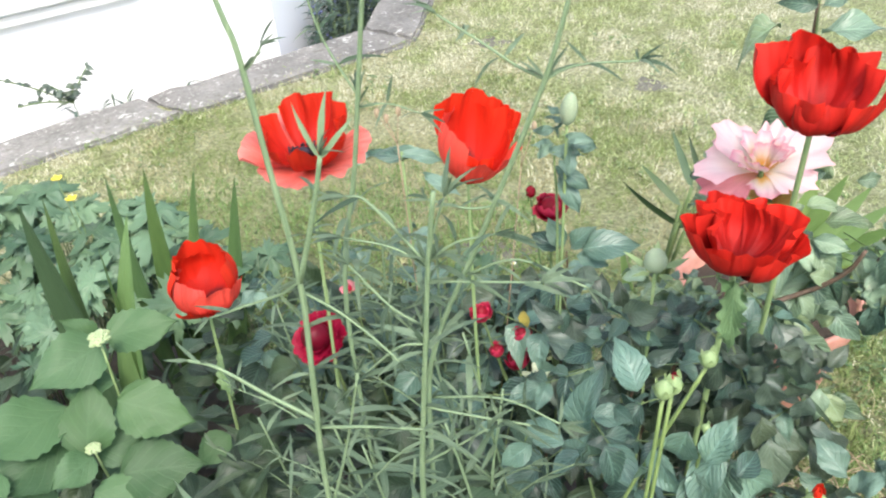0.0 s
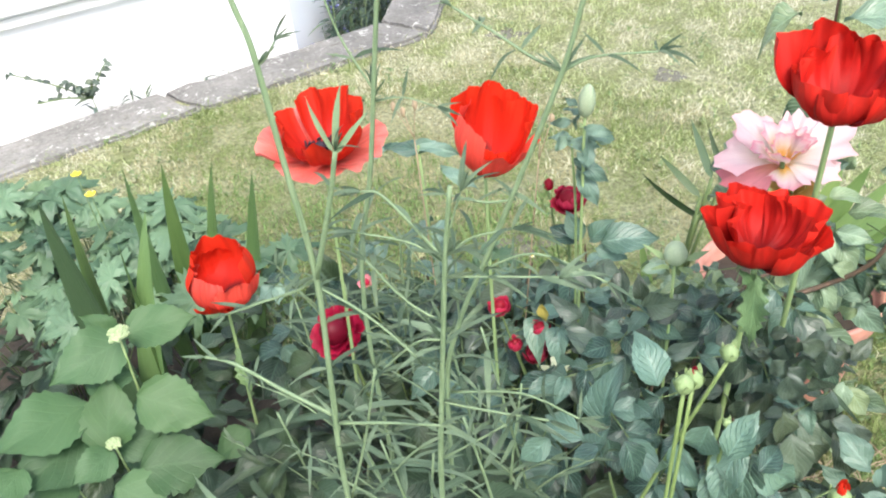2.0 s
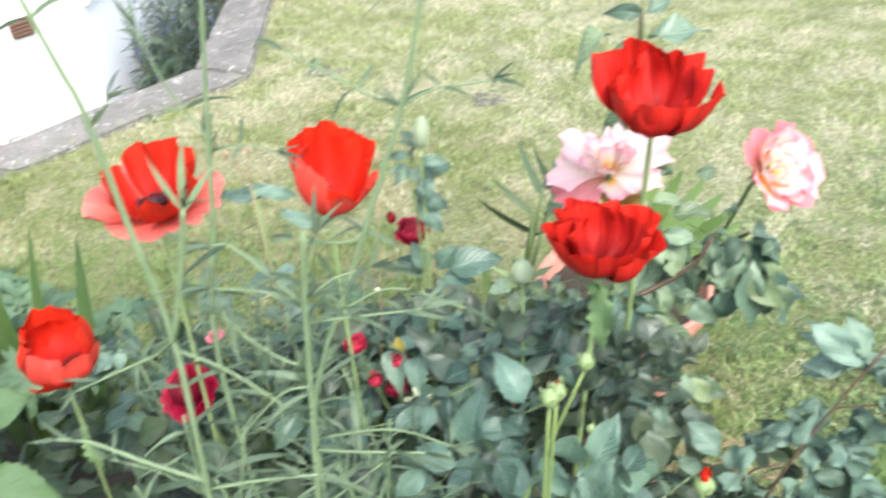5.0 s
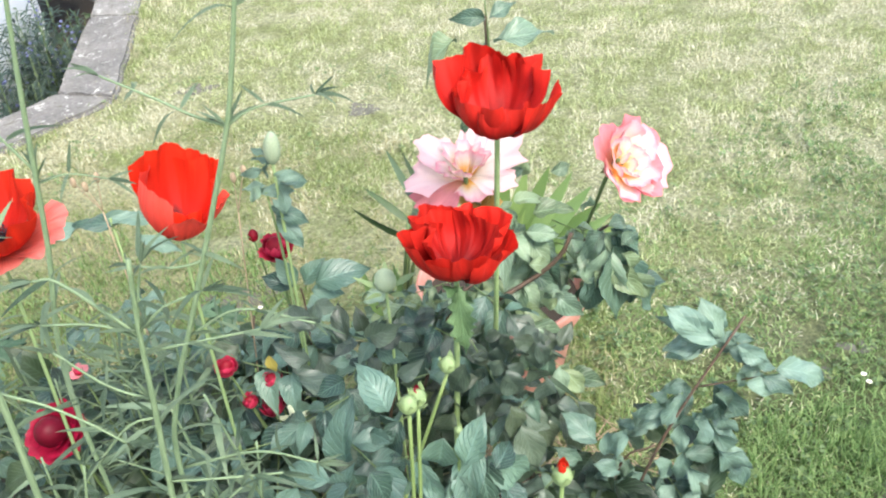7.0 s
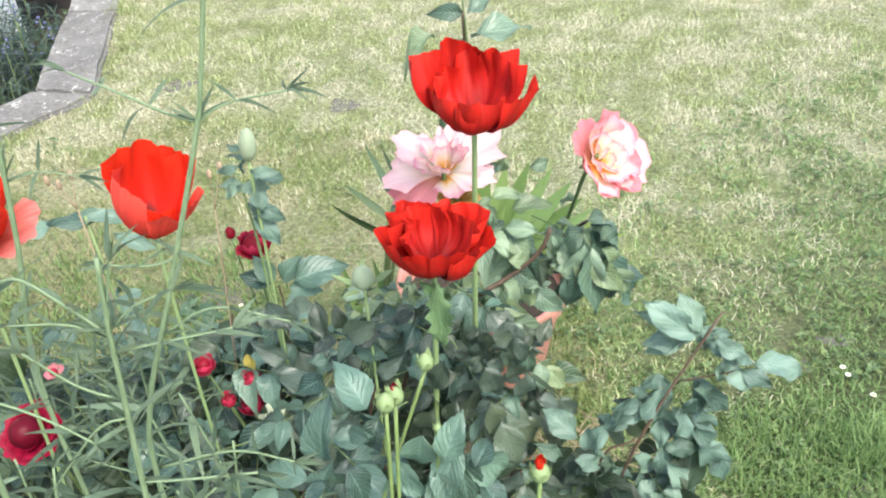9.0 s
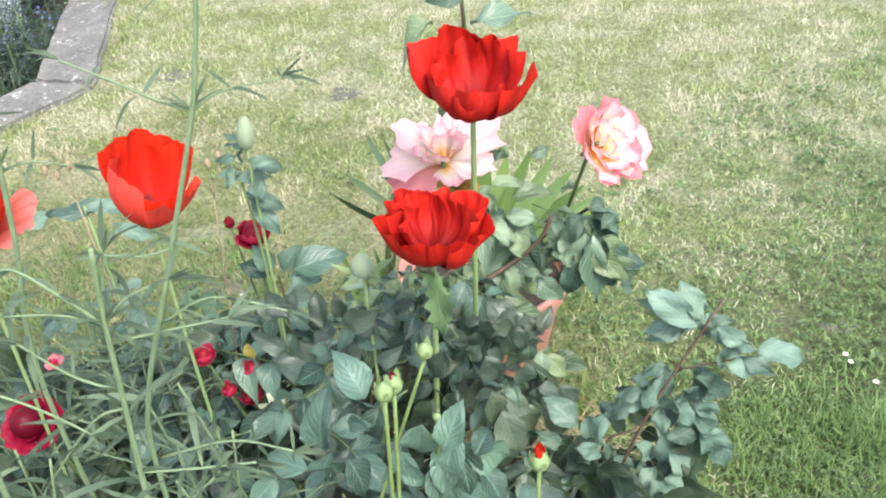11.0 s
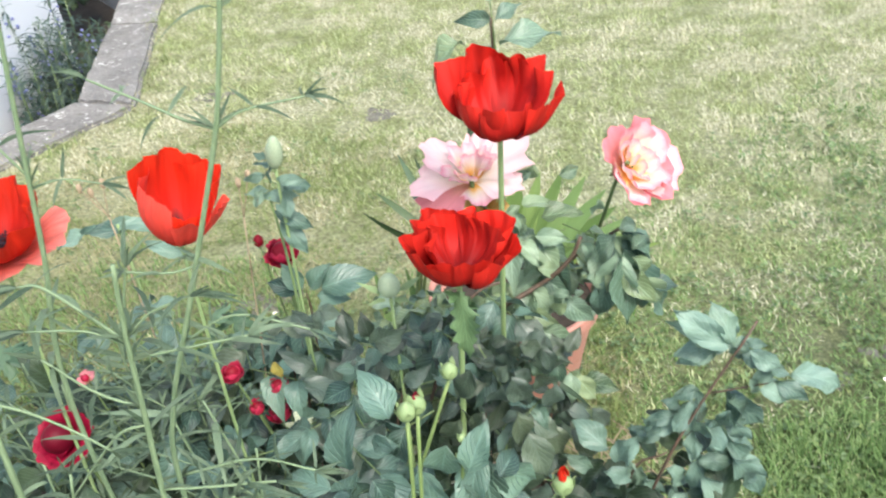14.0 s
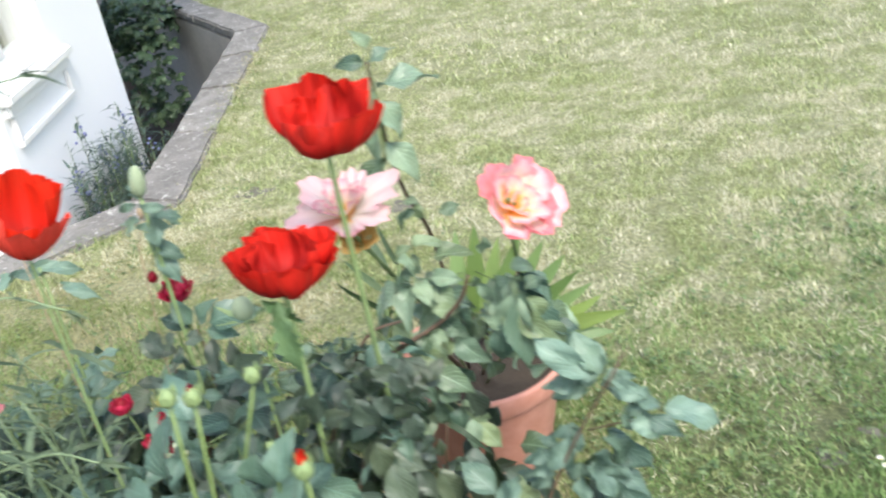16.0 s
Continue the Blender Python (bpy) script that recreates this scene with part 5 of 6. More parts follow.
spray(GLOSSY, ROSE_SHAPES, 0.60, [(-0.172, 0.747, -0.226, 0.756), (-0.153, 0.760, -0.166, 0.828), (-0.152, 0.745, -0.179, 0.702), (-0.149, 0.745, -0.136, 0.707), (-0.131, 0.749, -0.104, 0.712), (-0.126, 0.794, -0.106, 0.800), (-0.102, 0.844, -0.118, 0.893), (-0.032, 0.769, -0.013, 0.821), (-0.052, 0.793, -0.064, 0.739), (-0.020, 0.768, -0.039, 0.707), (-0.018, 0.751, -0.008, 0.694), (-0.009, 0.750, 0.040, 0.707), (-0.002, 0.760, 0.022, 0.778), (0.003, 0.715, 0.030, 0.680), (-0.083, 0.756, -0.056, 0.705), (-0.092, 0.730, -0.074, 0.685), (-0.041, 0.737, -0.026, 0.682), (-0.210, 0.723, -0.239, 0.698)], 21)
bm = bmesh.new()
tube(bm, [(0.02, 0.03, -0.3), (0.02, 0.01, 0.05), (0.01, 0.0, 0.16)], 0.003, 0.0015, 6)
part("stem", bm, GREEN_CANE, GLOSSY)
MIDDLE = thing("rose_shoot", (-0.15, 0.80, 0.5), "dark blue-green rose leaves in the middle of the bed", "rose shoot")
spray(MIDDLE, ROSE_SHAPES[:4] + DARK_SHAPES, 0.80, [(-0.215, 0.722, -0.256, 0.760), (-0.206, 0.770, -0.239, 0.782), (-0.172, 0.746, -0.184, 0.797), (-0.153, 0.750, -0.105, 0.789), (-0.136, 0.744, -0.102, 0.762), (-0.169, 0.724, -0.188, 0.742), (-0.209, 0.796, -0.178, 0.809), (-0.145, 0.717, -0.100, 0.725), (-0.121, 0.681, -0.085, 0.707), (-0.079, 0.690, -0.051, 0.727), (-0.092, 0.762, -0.063, 0.786), (-0.081, 0.756, -0.102, 0.783), (-0.055, 0.676, -0.021, 0.702), (-0.019, 0.730, -0.037, 0.758), (-0.185, 0.663, -0.215, 0.688), (-0.217, 0.647, -0.242, 0.673)], 4, 1.0, 0.35)
bm = bmesh.new()
tube(bm, [(0.0, 0.02, -0.3), (0.01, 0.01, 0.05), (0.03, 0.0, 0.17)], 0.003, 0.0015, 6)
part("stem", bm, CANE, MIDDLE)
DARK = thing("rose_shoot", (0.06, 0.88, 0.4), "dark drooping rose leaves below the pink roses", "rose shoot")
spray(DARK, DARK_SHAPES, 0.86, [(0.018, 0.527, -0.003, 0.578), (0.045, 0.473, 0.016, 0.521), (0.067, 0.557, 0.038, 0.597), (0.058, 0.547, 0.095, 0.473), (0.092, 0.528, 0.133, 0.467), (0.078, 0.467, 0.045, 0.448), (0.027, 0.533, 0.059, 0.504), (-0.025, 0.589, -0.040, 0.634), (0.001, 0.562, -0.024, 0.602)], 5, 1.0, 0.35)
bm = bmesh.new()
tube(bm, [(-0.02, 0.0, -0.3), (0.0, 0.0, 0.05), (0.02, -0.01, 0.2)], 0.003, 0.0015, 6)
part("stem", bm, CANE, DARK)
SIDE = random.Random(8)
spray(DARK, DARK_SHAPES, 0.74, [(0.005, 0.736, -0.011, 0.671), (0.017, 0.688, 0.036, 0.616), (-0.016, 0.700, -0.040, 0.643), (0.030, 0.648, 0.058, 0.583), (-0.026, 0.766, -0.050, 0.712), (-0.006, 0.630, 0.021, 0.564), (0.013, 0.763, 0.038, 0.706), (-0.044, 0.693, -0.074, 0.645), (-0.202, 0.805, -0.242, 0.833), (-0.193, 0.820, -0.226, 0.848), (-0.173, 0.828, -0.161, 0.784)], 12, 1.0, 0.4)
spray(DARK, DARK_SHAPES, 0.77, [(0.027, 0.766, 0.039, 0.709), (0.060, 0.754, 0.046, 0.699), (0.043, 0.718, 0.073, 0.668), (0.019, 0.720, 0.032, 0.661), (0.067, 0.707, 0.060, 0.649), (0.014, 0.757, -0.001, 0.712), (0.050, 0.776, 0.073, 0.735), (0.039, 0.671, 0.067, 0.628), (0.073, 0.744, 0.081, 0.697)], 14, 1.0, 0.3)
FRONT = thing("rose_shoot", (-0.02, 1.10, 0.2), "dark hanging rose leaves in front of the flower pot", "rose shoot")
spray(FRONT, DARK_SHAPES[:2] + POT_SHAPES[:3], 1.12, [(-0.031, 0.383, -0.017, 0.293), (0.035, 0.462, 0.032, 0.388), (-0.09, 0.477, -0.078, 0.393), (-0.005, 0.328, 0.075, 0.244), (0.086, 0.279, 0.143, 0.242), (0.133, 0.332, 0.196, 0.362), (0.06, 0.472, 0.094, 0.377), (0.11, 0.428, 0.089, 0.364), (0.10, 0.30, 0.165, 0.25), (0.12, 0.265, 0.175, 0.205), (0.06, 0.245, 0.115, 0.19), (0.15, 0.295, 0.20, 0.235)], 41, 1.0, 0.3)
spray(FRONT, DARK_SHAPES, 1.08, [(-0.094, 0.305, -0.045, 0.231), (-0.137, 0.412, -0.116, 0.297), (-0.129, 0.339, -0.105, 0.246), (-0.06, 0.40, -0.05, 0.32), (-0.10, 0.36, -0.08, 0.27), (-0.03, 0.29, 0.0, 0.22), (-0.16, 0.46, -0.17, 0.38), (0.03, 0.27, 0.06, 0.20)], 42, 1.0, 0.4)
bm = bmesh.new()
tube(bm, [(-0.03, 0.0, -0.2), (-0.02, 0.01, 0.0), (-0.05, 0.01, 0.15), (-0.08, 0.0, 0.28)], 0.003, 0.0015, 6)
part("stem", bm, CANE, FRONT)
REAR = thing("rose_shoot", (-0.33, 0.93, 0.5), "dark olive rose leaves behind the small red roses", "rose shoot")
spray(REAR, DARK_SHAPES, 0.92, [(-0.277, 0.698, -0.321, 0.681), (-0.292, 0.665, -0.241, 0.615), (-0.267, 0.676, -0.237, 0.651), (-0.343, 0.639, -0.404, 0.627), (-0.451, 0.544, -0.419, 0.511), (-0.387, 0.60, -0.439, 0.572), (-0.30, 0.64, -0.345, 0.60), (-0.33, 0.60, -0.29, 0.555), (-0.36, 0.57, -0.40, 0.53), (-0.47, 0.58, -0.52, 0.55), (-0.50, 0.60, -0.47, 0.555)], 43, 1.1, 0.3)
bm = bmesh.new()
tube(bm, [(0.04, 0.0, -0.48), (0.03, 0.0, -0.1), (0.04, 0.0, 0.17)], 0.003, 0.0015, 6)
part("stem", bm, CANE, REAR)
PAIR = thing("rose_shoot", (-0.243, 0.905, 0.70), "rose shoot with five spread blue-green leaflets", "rose shoot")
for tip in ((-0.279, 0.90, 0.769), (-0.217, 0.90, 0.79), (-0.158, 0.90, 0.788), (-0.187, 0.90, 0.742), (-0.261, 0.90, 0.788)):
    d = Vector(tip) - Vector((-0.243, 0.90, 0.75))
    loose_leaf(PAIR, ROSE_SHAPES, Vector((-0.243, 0.90, 0.75)) + d * 0.25, d, max(d.length * 0.8, 0.045), (0, -0.7, 0.9), rnd=SIDE)
bm = bmesh.new()
tube(bm, [(-0.01, 0, -0.2), (0, 0, 0), (0, -0.003, 0.05)], 0.002, 0.0012, 6)
part("stem", bm, CANE, PAIR)
bm = bmesh.new()
tube(bm, [(-0.05, 0.01, 0.03), (0, 0, 0.05), (0.03, 0, 0.055)], 0.0014, 0.0008, 5)
part("stalk", bm, CANE, TIPS)
POTTED = rose_bush("potted_rose", (0.03, 1.45, 0.26), "leafy pink rose bush growing in the terracotta pot", [
    ([(0.02, 1.43, 0.26), (0.0, 1.2, 0.50), (-0.017, 0.98, 0.632), (0.065, 0.98, 0.684), (0.104, 0.98, 0.723), (0.119, 0.98, 0.76)], 0.0045),
    ([(0.01, 1.46, 0.26), (0.02, 1.28, 0.65), (0.02, 1.10, 0.86), (0.015, 1.067, 1.04)], 0.004),
    ([(0.04, 1.44, 0.26), (0.12, 1.2, 0.55), (0.18, 1.05, 0.72)], 0.004)],
    [((0.10, 1.06, 0.68), (0.09, 0.05, 0.06), 9), ((0.02, 1.0, 0.62), (0.06, 0.05, 0.07), 7), ((-0.03, 1.0, 0.57), (0.05, 0.04, 0.07), 6), ((0.11, 1.12, 0.60), (0.05, 0.05, 0.03), 4), ((-0.055, 1.04, 0.635), (0.055, 0.04, 0.045), 7), ((-0.115, 1.06, 0.60), (0.025, 0.03, 0.03), 3)],
    POT_SHAPES, 13, 0.060)
spray(POTTED, POT_SHAPES, 1.00, [(0.038, 0.792, 0.087, 0.815), (0.062, 0.767, 0.123, 0.795), (0.018, 0.785, 0.059, 0.770), (0.054, 0.740, 0.106, 0.746), (0.061, 0.854, 0.017, 0.826), (0.087, 0.852, 0.124, 0.858), (0.055, 0.709, 0.105, 0.704), (0.122, 0.678, 0.171, 0.668), (0.138, 0.667, 0.161, 0.618), (0.171, 0.726, 0.170, 0.614), (0.187, 0.718, 0.236, 0.664), (0.204, 0.672, 0.248, 0.626), (0.168, 0.751, 0.217, 0.759), (0.187, 0.718, 0.221, 0.741), (0.144, 0.811, 0.140, 0.771), (0.121, 0.729, 0.150, 0.696), (-0.074, 0.826, -0.118, 0.822), (-0.067, 0.797, -0.117, 0.785), (0.047, 0.759, 0.007, 0.759), (0.201, 0.633, 0.219, 0.597), (0.148, 0.650, 0.182, 0.599), (0.107, 0.666, 0.075, 0.628)], 6, 1.0, 0.35)
spray(POTTED, POT_SHAPES, 0.95, [(0.009, 0.664, 0.047, 0.608), (0.036, 0.649, 0.080, 0.655), (0.091, 0.676, 0.130, 0.652), (0.100, 0.690, 0.066, 0.665), (0.005, 0.576, 0.035, 0.517), (0.054, 0.605, 0.094, 0.589), (0.016, 0.626, -0.015, 0.647), (0.068, 0.629, 0.034, 0.593), (0.100, 0.645, 0.118, 0.674), (-0.012, 0.616, -0.033, 0.572), (0.048, 0.566, 0.062, 0.518), (-0.019, 0.665, -0.057, 0.644), (-0.058, 0.632, -0.079, 0.664)], 7, 1.0, 0.35)
spray(DARK, DARK_SHAPES, 0.81, [(0.043, 0.717, 0.084, 0.741), (0.071, 0.705, 0.043, 0.754), (0.021, 0.680, 0.009, 0.747), (0.042, 0.638, 0.086, 0.593), (0.012, 0.629, 0.041, 0.574), (0.029, 0.755, -0.006, 0.721), (0.077, 0.714, 0.105, 0.750), (0.000, 0.701, -0.030, 0.663)], 9, 1.0, 0.6)
spray(POTTED, POT_SHAPES, 1.06, [(0.023, 0.334, 0.081, 0.371)], 10, 1.0, 0.4)
spray(POTTED, POT_SHAPES, 1.22, [(0.027, 0.451, 0.069, 0.387), (0.087, 0.448, 0.119, 0.384), (0.129, 0.469, 0.162, 0.407), (-0.015, 0.442, -0.047, 0.368), (0.008, 0.390, 0.016, 0.299), (0.055, 0.437, -0.002, 0.391), (0.154, 0.431, 0.205, 0.392), (-0.056, 0.444, -0.091, 0.357), (-0.025, 0.379, -0.079, 0.304), (0.083, 0.495, 0.126, 0.445), (-0.029, 0.479, 0.015, 0.440), (-0.080, 0.482, -0.064, 0.394)], 13, 1.0, 0.4)
spray(POTTED, ROSE_SHAPES, 1.0, [(0.181, 0.727, 0.193, 0.602), (0.198, 0.706, 0.237, 0.610), (0.166, 0.698, 0.178, 0.614), (0.217, 0.654, 0.251, 0.589), (0.179, 0.677, 0.216, 0.595), (0.159, 0.679, 0.145, 0.606)], 15, 1.0, 0.3)
TOPS = thing("rose_shoot", (0.015, 1.067, 0.90), "upright rose shoot with a few leaves at its top", "rose shoot")
spray(TOPS, POT_SHAPES, 1.067, [(-0.022, 1.012, -0.080, 1.004), (0.024, 1.008, 0.102, 1.018), (0.014, 1.042, -0.022, 1.054), (0.020, 1.042, 0.052, 1.060), (0.012, 1.000, -0.022, 0.960), (0.020, 0.990, 0.066, 0.948), (0.018, 0.950, -0.026, 0.908), (0.020, 0.922, 0.062, 0.892), (0.015, 0.900, -0.032, 0.866), (0.016, 1.055, 0.010, 1.085)], 41, 0.9)
bm = bmesh.new()
tube(bm, [(0, 0, 0), (0.004, 0, 0.08), (0, 0, 0.16)], 0.002, 0.0012, 6)
part("stem", bm, GREEN_CANE, TOPS)


def pot():
    t = thing("flower_pot", POT, "round terracotta-coloured plastic flower pot standing on the lawn", "flower pot")
    prof = [(0.0, 0.012), (0.116, 0.0), (0.120, 0.006), (0.161, 0.246), (0.164, 0.256), (0.165, 0.260), (0.174, 0.263), (0.176, 0.267), (0.180, 0.304), (0.177, 0.310), (0.170, 0.309), (0.164, 0.28), (0.158, 0.25), (0.0, 0.25)]
    bm = bmesh.new()
    seg, rings = 48, []
    for r, z in prof:
        rings.append([bm.verts.new((math.cos(k * 2 * math.pi / seg) * max(r, 0.001), math.sin(k * 2 * math.pi / seg) * max(r, 0.001), z)) for k in range(seg)])
    for a, b in zip(rings, rings[1:]):
        for k in range(seg):
            bm.faces.new((a[k], a[(k + 1) % seg], b[(k + 1) % seg], b[k]))
    part("body", bm, TERRACOTTA, t)

    def fn(u, v):
        a, r = u * 2 * math.pi, 0.001 + 0.159 * v
        return (math.cos(a) * r, math.sin(a) * r, 0.262 + 0.012 * noise.noise(Vector((math.cos(a) * r * 40, math.sin(a) * r * 40, 0))))
    put("compost", grid_mesh("compost", 40, 12, fn, SOIL), t, None, "dark crumbly compost")


pot()


# ---- sword-leaved clumps ----
def sword_clump(base, blades, label, group="", width=1.0, seed=0, shapes=SWORD_SHAPES):
    t = thing("iris_clump", base, label, "iris", group)
    rnd = random.Random(seed)
    for at, tip in blades:
        at, tip = Vector(at), Vector(tip)
        d = tip - at
        side = Vector((rnd.uniform(-0.4, 0.4), -1, 0.3))
        put("blade", rnd.choice(shapes), t, aim(at - t.location, d, d.length, side, rnd.uniform(-0.6, 0.6), width))
        if at.z > 0.28:
            bm = bmesh.new()
            tube(bm, [(0, 0, 0), ((at.x - base[0]) * 0.4, (at.y - base[1]) * 0.6, at.z * 0.5), at - t.location], 0.005, 0.004, 5, 3)
            part("leaf_base", bm, GREEN_CANE, t)
    return t


# the few darker blades here have shade put into their colour
sword_clump((-1.04, 0.82, 0.0), [((-1.01, 0.80, 0.10), (-1.057, 0.785, 0.770)), ((-1.07, 0.84, 0.10), (-1.090, 0.856, 0.732)), ((-1.01, 0.80, 0.12), (-0.981, 0.827, 0.714)), ((-0.98, 0.84, 0.10), (-1.002, 0.847, 0.666)), ((-1.07, 0.82, 0.10), (-1.082, 0.829, 0.613)), ((-1.03, 0.85, 0.08), (-1.04, 0.86, 0.55))],
            "upright clump of broad green sword-shaped leaves", "iris clumps", 1.15, 1, SWORD_SHAPES * 2 + DARK_SWORDS[:1])
sword_clump((-1.06, 1.08, 0.0), [((-1.12, 1.05, 0.06), (-1.132, 1.039, 0.656)), ((-1.09, 1.07, 0.06), (-1.091, 1.070, 0.642)), ((-1.06, 1.09, 0.06), (-1.047, 1.100, 0.628)), ((-1.00, 1.09, 0.06), (-0.920, 1.131, 0.626))],
            "upright clump of narrow green sword-shaped leaves", "iris clumps", 0.8, 2, SWORD_SHAPES + DARK_SWORDS[:2])
sword_clump((-0.20, 1.56, 0.0), [((-0.152, 1.500, 0.393), (-0.289, 1.550, 0.431)), ((-0.150, 1.500, 0.436), (-0.243, 1.550, 0.495)), ((-0.132, 1.500, 0.483), (-0.186, 1.550, 0.581)), ((-0.108, 1.500, 0.495), (-0.161, 1.550, 0.571)), ((-0.135, 1.500, 0.384), (-0.215, 1.550, 0.383))],
            "spreading clump of dark green strap leaves beside the pot", "iris clumps", 1.2, 3, DARK_SWORDS)
sword_clump((0.16, 1.66, 0.0), [((0.132, 1.500, 0.315), (0.344, 1.520, 0.343)), ((0.130, 1.500, 0.301), (0.319, 1.520, 0.296)), ((0.121, 1.500, 0.330), (0.280, 1.520, 0.408)), ((0.111, 1.500, 0.344), (0.252, 1.520, 0.444)), ((0.090, 1.500, 0.360), (0.188, 1.520, 0.520)), ((0.066, 1.500, 0.361), (0.142, 1.520, 0.537)), ((0.054, 1.500, 0.362), (0.095, 1.520, 0.534)), ((0.031, 1.500, 0.364), (0.057, 1.520, 0.563)), ((0.130, 1.500, 0.301), (0.262, 1.520, 0.264)), ((0.007, 1.500, 0.366), (0.008, 1.520, 0.554)), ((0.100, 1.500, 0.345), (0.227, 1.520, 0.485)), ((0.124, 1.500, 0.301), (0.304, 1.520, 0.373))],
            "spreading clump of fresh green strap leaves behind the pot", "iris clumps", 1.9, 4, FRESH_SWORDS)
for x, y in ((-0.1, 1.5),):
    sword_clump((x, y, 0.0), [((x + 0.05 * k, y, 0.0), (x + 0.09 * k, y + 0.03, 0.3)) for k in (-2, -1, 0, 1, 2)], "short upright strap leaves at the foot of a clump", "iris clumps", 0.9, 5)


# ---- geranium ----
def geranium(base, spots, size, seed, label):
    t = thing("geranium", base, label, "geranium", "geranium clumps")
    rnd = random.Random(seed)
    bm = bmesh.new()
    for c, e, n in spots:
        for k in range(n):
            p = Vector([c[i] + e[i] * rnd.uniform(-1, 1) for i in range(3)])
            p.z += 0.04 * noise.noise(p * 6)
            up = Vector((rnd.gauss(0.1, 0.25), rnd.gauss(-0.5, 0.25), 1))
            a = rnd.uniform(0, 6.28)
            loose_leaf(t, GERANIUM_SHAPES, p, (math.cos(a), math.sin(a), rnd.uniform(-0.3, 0.1)), size * rnd.uniform(0.65, 1.1), up, rnd=rnd)
            foot = Vector((c[0] + (p.x - c[0]) * 0.4, c[1] + (p.y - c[1]) * 0.4, 0.05))
            tube(bm, [foot - t.location, (foot + p) / 2 - t.location + Vector((0, 0, 0.05)), p - t.location], 0.0018, 0.0012, 4, 2)
    stuff_part("leaf_stalk", bm, GREEN_CANE, t)
    return t


geranium((-1.45, 1.15, 0), [((-1.5, 1.2, 0.34), (0.25, 0.14, 0.05), 45), ((-1.15, 1.15, 0.36), (0.2, 0.14, 0.05), 34)], 0.16, 1, "spreading geranium with pale green lobed leaves")
geranium((-1.4, 0.9, 0), [((-1.42, 0.97, 0.31), (0.25, 0.10, 0.05), 17), ((-1.2, 0.74, 0.16), (0.2, 0.10, 0.05), 5)], 0.135, 2, "spreading geranium with pale green lobed leaves")
geranium((-0.55, 1.1, 0), [((-0.45, 1.12, 0.42), (0.14, 0.08, 0.06), 10), ((-0.75, 1.15, 0.3), (0.15, 0.1, 0.06), 12)], 0.10, 3, "small geranium plant with grey-green lobed leaves")
geranium((-0.1, 0.55, 0), [((-0.12, 0.52, 0.48), (0.16, 0.08, 0.05), 16)], 0.11, 4, "low geranium leaves under the roses")


# ---- hydrangea with pale bud heads ----
def hydrangea():
    t = thing("hydrangea", (-0.8, 0.52, 0.0), "young hydrangea with broad light green leaves and white bud heads", "hydrangea")
    rnd = random.Random(4)
    bm = bmesh.new()
    tops = [Vector((-0.733, 0.57, 0.775)), Vector((-0.734, 0.50, 0.655)), Vector((-0.86, 0.50, 0.56))]
    for k, top in enumerate(tops):
        tube(bm, [(0.02 * k, 0, 0), (top - t.location) * 0.6 + Vector((0, 0.02, 0)), top - t.location], 0.003, 0.0014, 7)
    part("stem", bm, POPPY_STEM, t)
    for k, (top, r) in enumerate(zip(tops, (0.017, 0.0125, 0.0115))):
        bm = bmesh.new()
        for j in range(110):
            d = Vector((rnd.gauss(0, 1), rnd.gauss(0, 1), 0.3 + abs(rnd.gauss(0, 1.2)))).normalized()
            ball(bm, top - t.location + Vector((d.x * r * 0.85, d.y * r * 0.85, d.z * r * 0.5)) * rnd.uniform(0.75, 1.0), (r * 0.15,) * 3, 6, 4)
        part("bud_head", bm, WHITE_FLOWER, t, "domed head of tiny greenish-white buds")
    # foot and tip of each large leaf
    for foot, tip in (((-0.753, 0.591, 0.745), (-0.788, 0.503, 0.752)),
                      ((-0.771, 0.612, 0.731), (-0.698, 0.657, 0.740)),
                      ((-0.778, 0.601, 0.730), (-0.796, 0.587, 0.777)),
                      ((-0.726, 0.553, 0.690), (-0.637, 0.568, 0.664)),
                      ((-0.747, 0.497, 0.642), (-0.753, 0.547, 0.717)),
                      ((-0.796, 0.540, 0.669), (-0.845, 0.431, 0.687)),
                      ((-0.790, 0.507, 0.642), (-0.817, 0.413, 0.649)),
                      ((-0.734, 0.477, 0.605), (-0.661, 0.476, 0.582)),
                      ((-0.710, 0.502, 0.615), (-0.623, 0.548, 0.612)),
                      ((-0.752, 0.513, 0.627), (-0.704, 0.543, 0.641)),
                      ((-0.730, 0.492, 0.653), (-0.738, 0.436, 0.663)),
                      ((-0.804, 0.476, 0.592), (-0.812, 0.416, 0.603)),
                      ((-0.794, 0.544, 0.701), (-0.739, 0.572, 0.708)),
                      ((-0.703, 0.560, 0.547), (-0.664, 0.520, 0.529)),
                      ((-0.820, 0.435, 0.658), (-0.816, 0.376, 0.660))):
        d = Vector(tip) - Vector(foot)
        loose_leaf(t, OVAL_SHAPES, foot, d, d.length * 1.08, (0.45 + rnd.uniform(-0.25, 0.25), -0.45, 1.0), rnd.uniform(-0.3, 0.3), rnd=rnd, wide=rnd.uniform(0.9, 1.1))
    for k in range(15):
        p = Vector((rnd.uniform(-0.95, -0.64), rnd.uniform(0.46, 0.66), rnd.uniform(0.36, 0.56)))
        loose_leaf(t, OVAL_SHAPES, p, (rnd.gauss(0, 1), rnd.gauss(-0.4, 0.7), rnd.uniform(-0.4, 0.1)), rnd.uniform(0.05, 0.085), (rnd.uniform(-0.4, 0.4), -0.55, 1), rnd=rnd)
    return t


hydrangea()


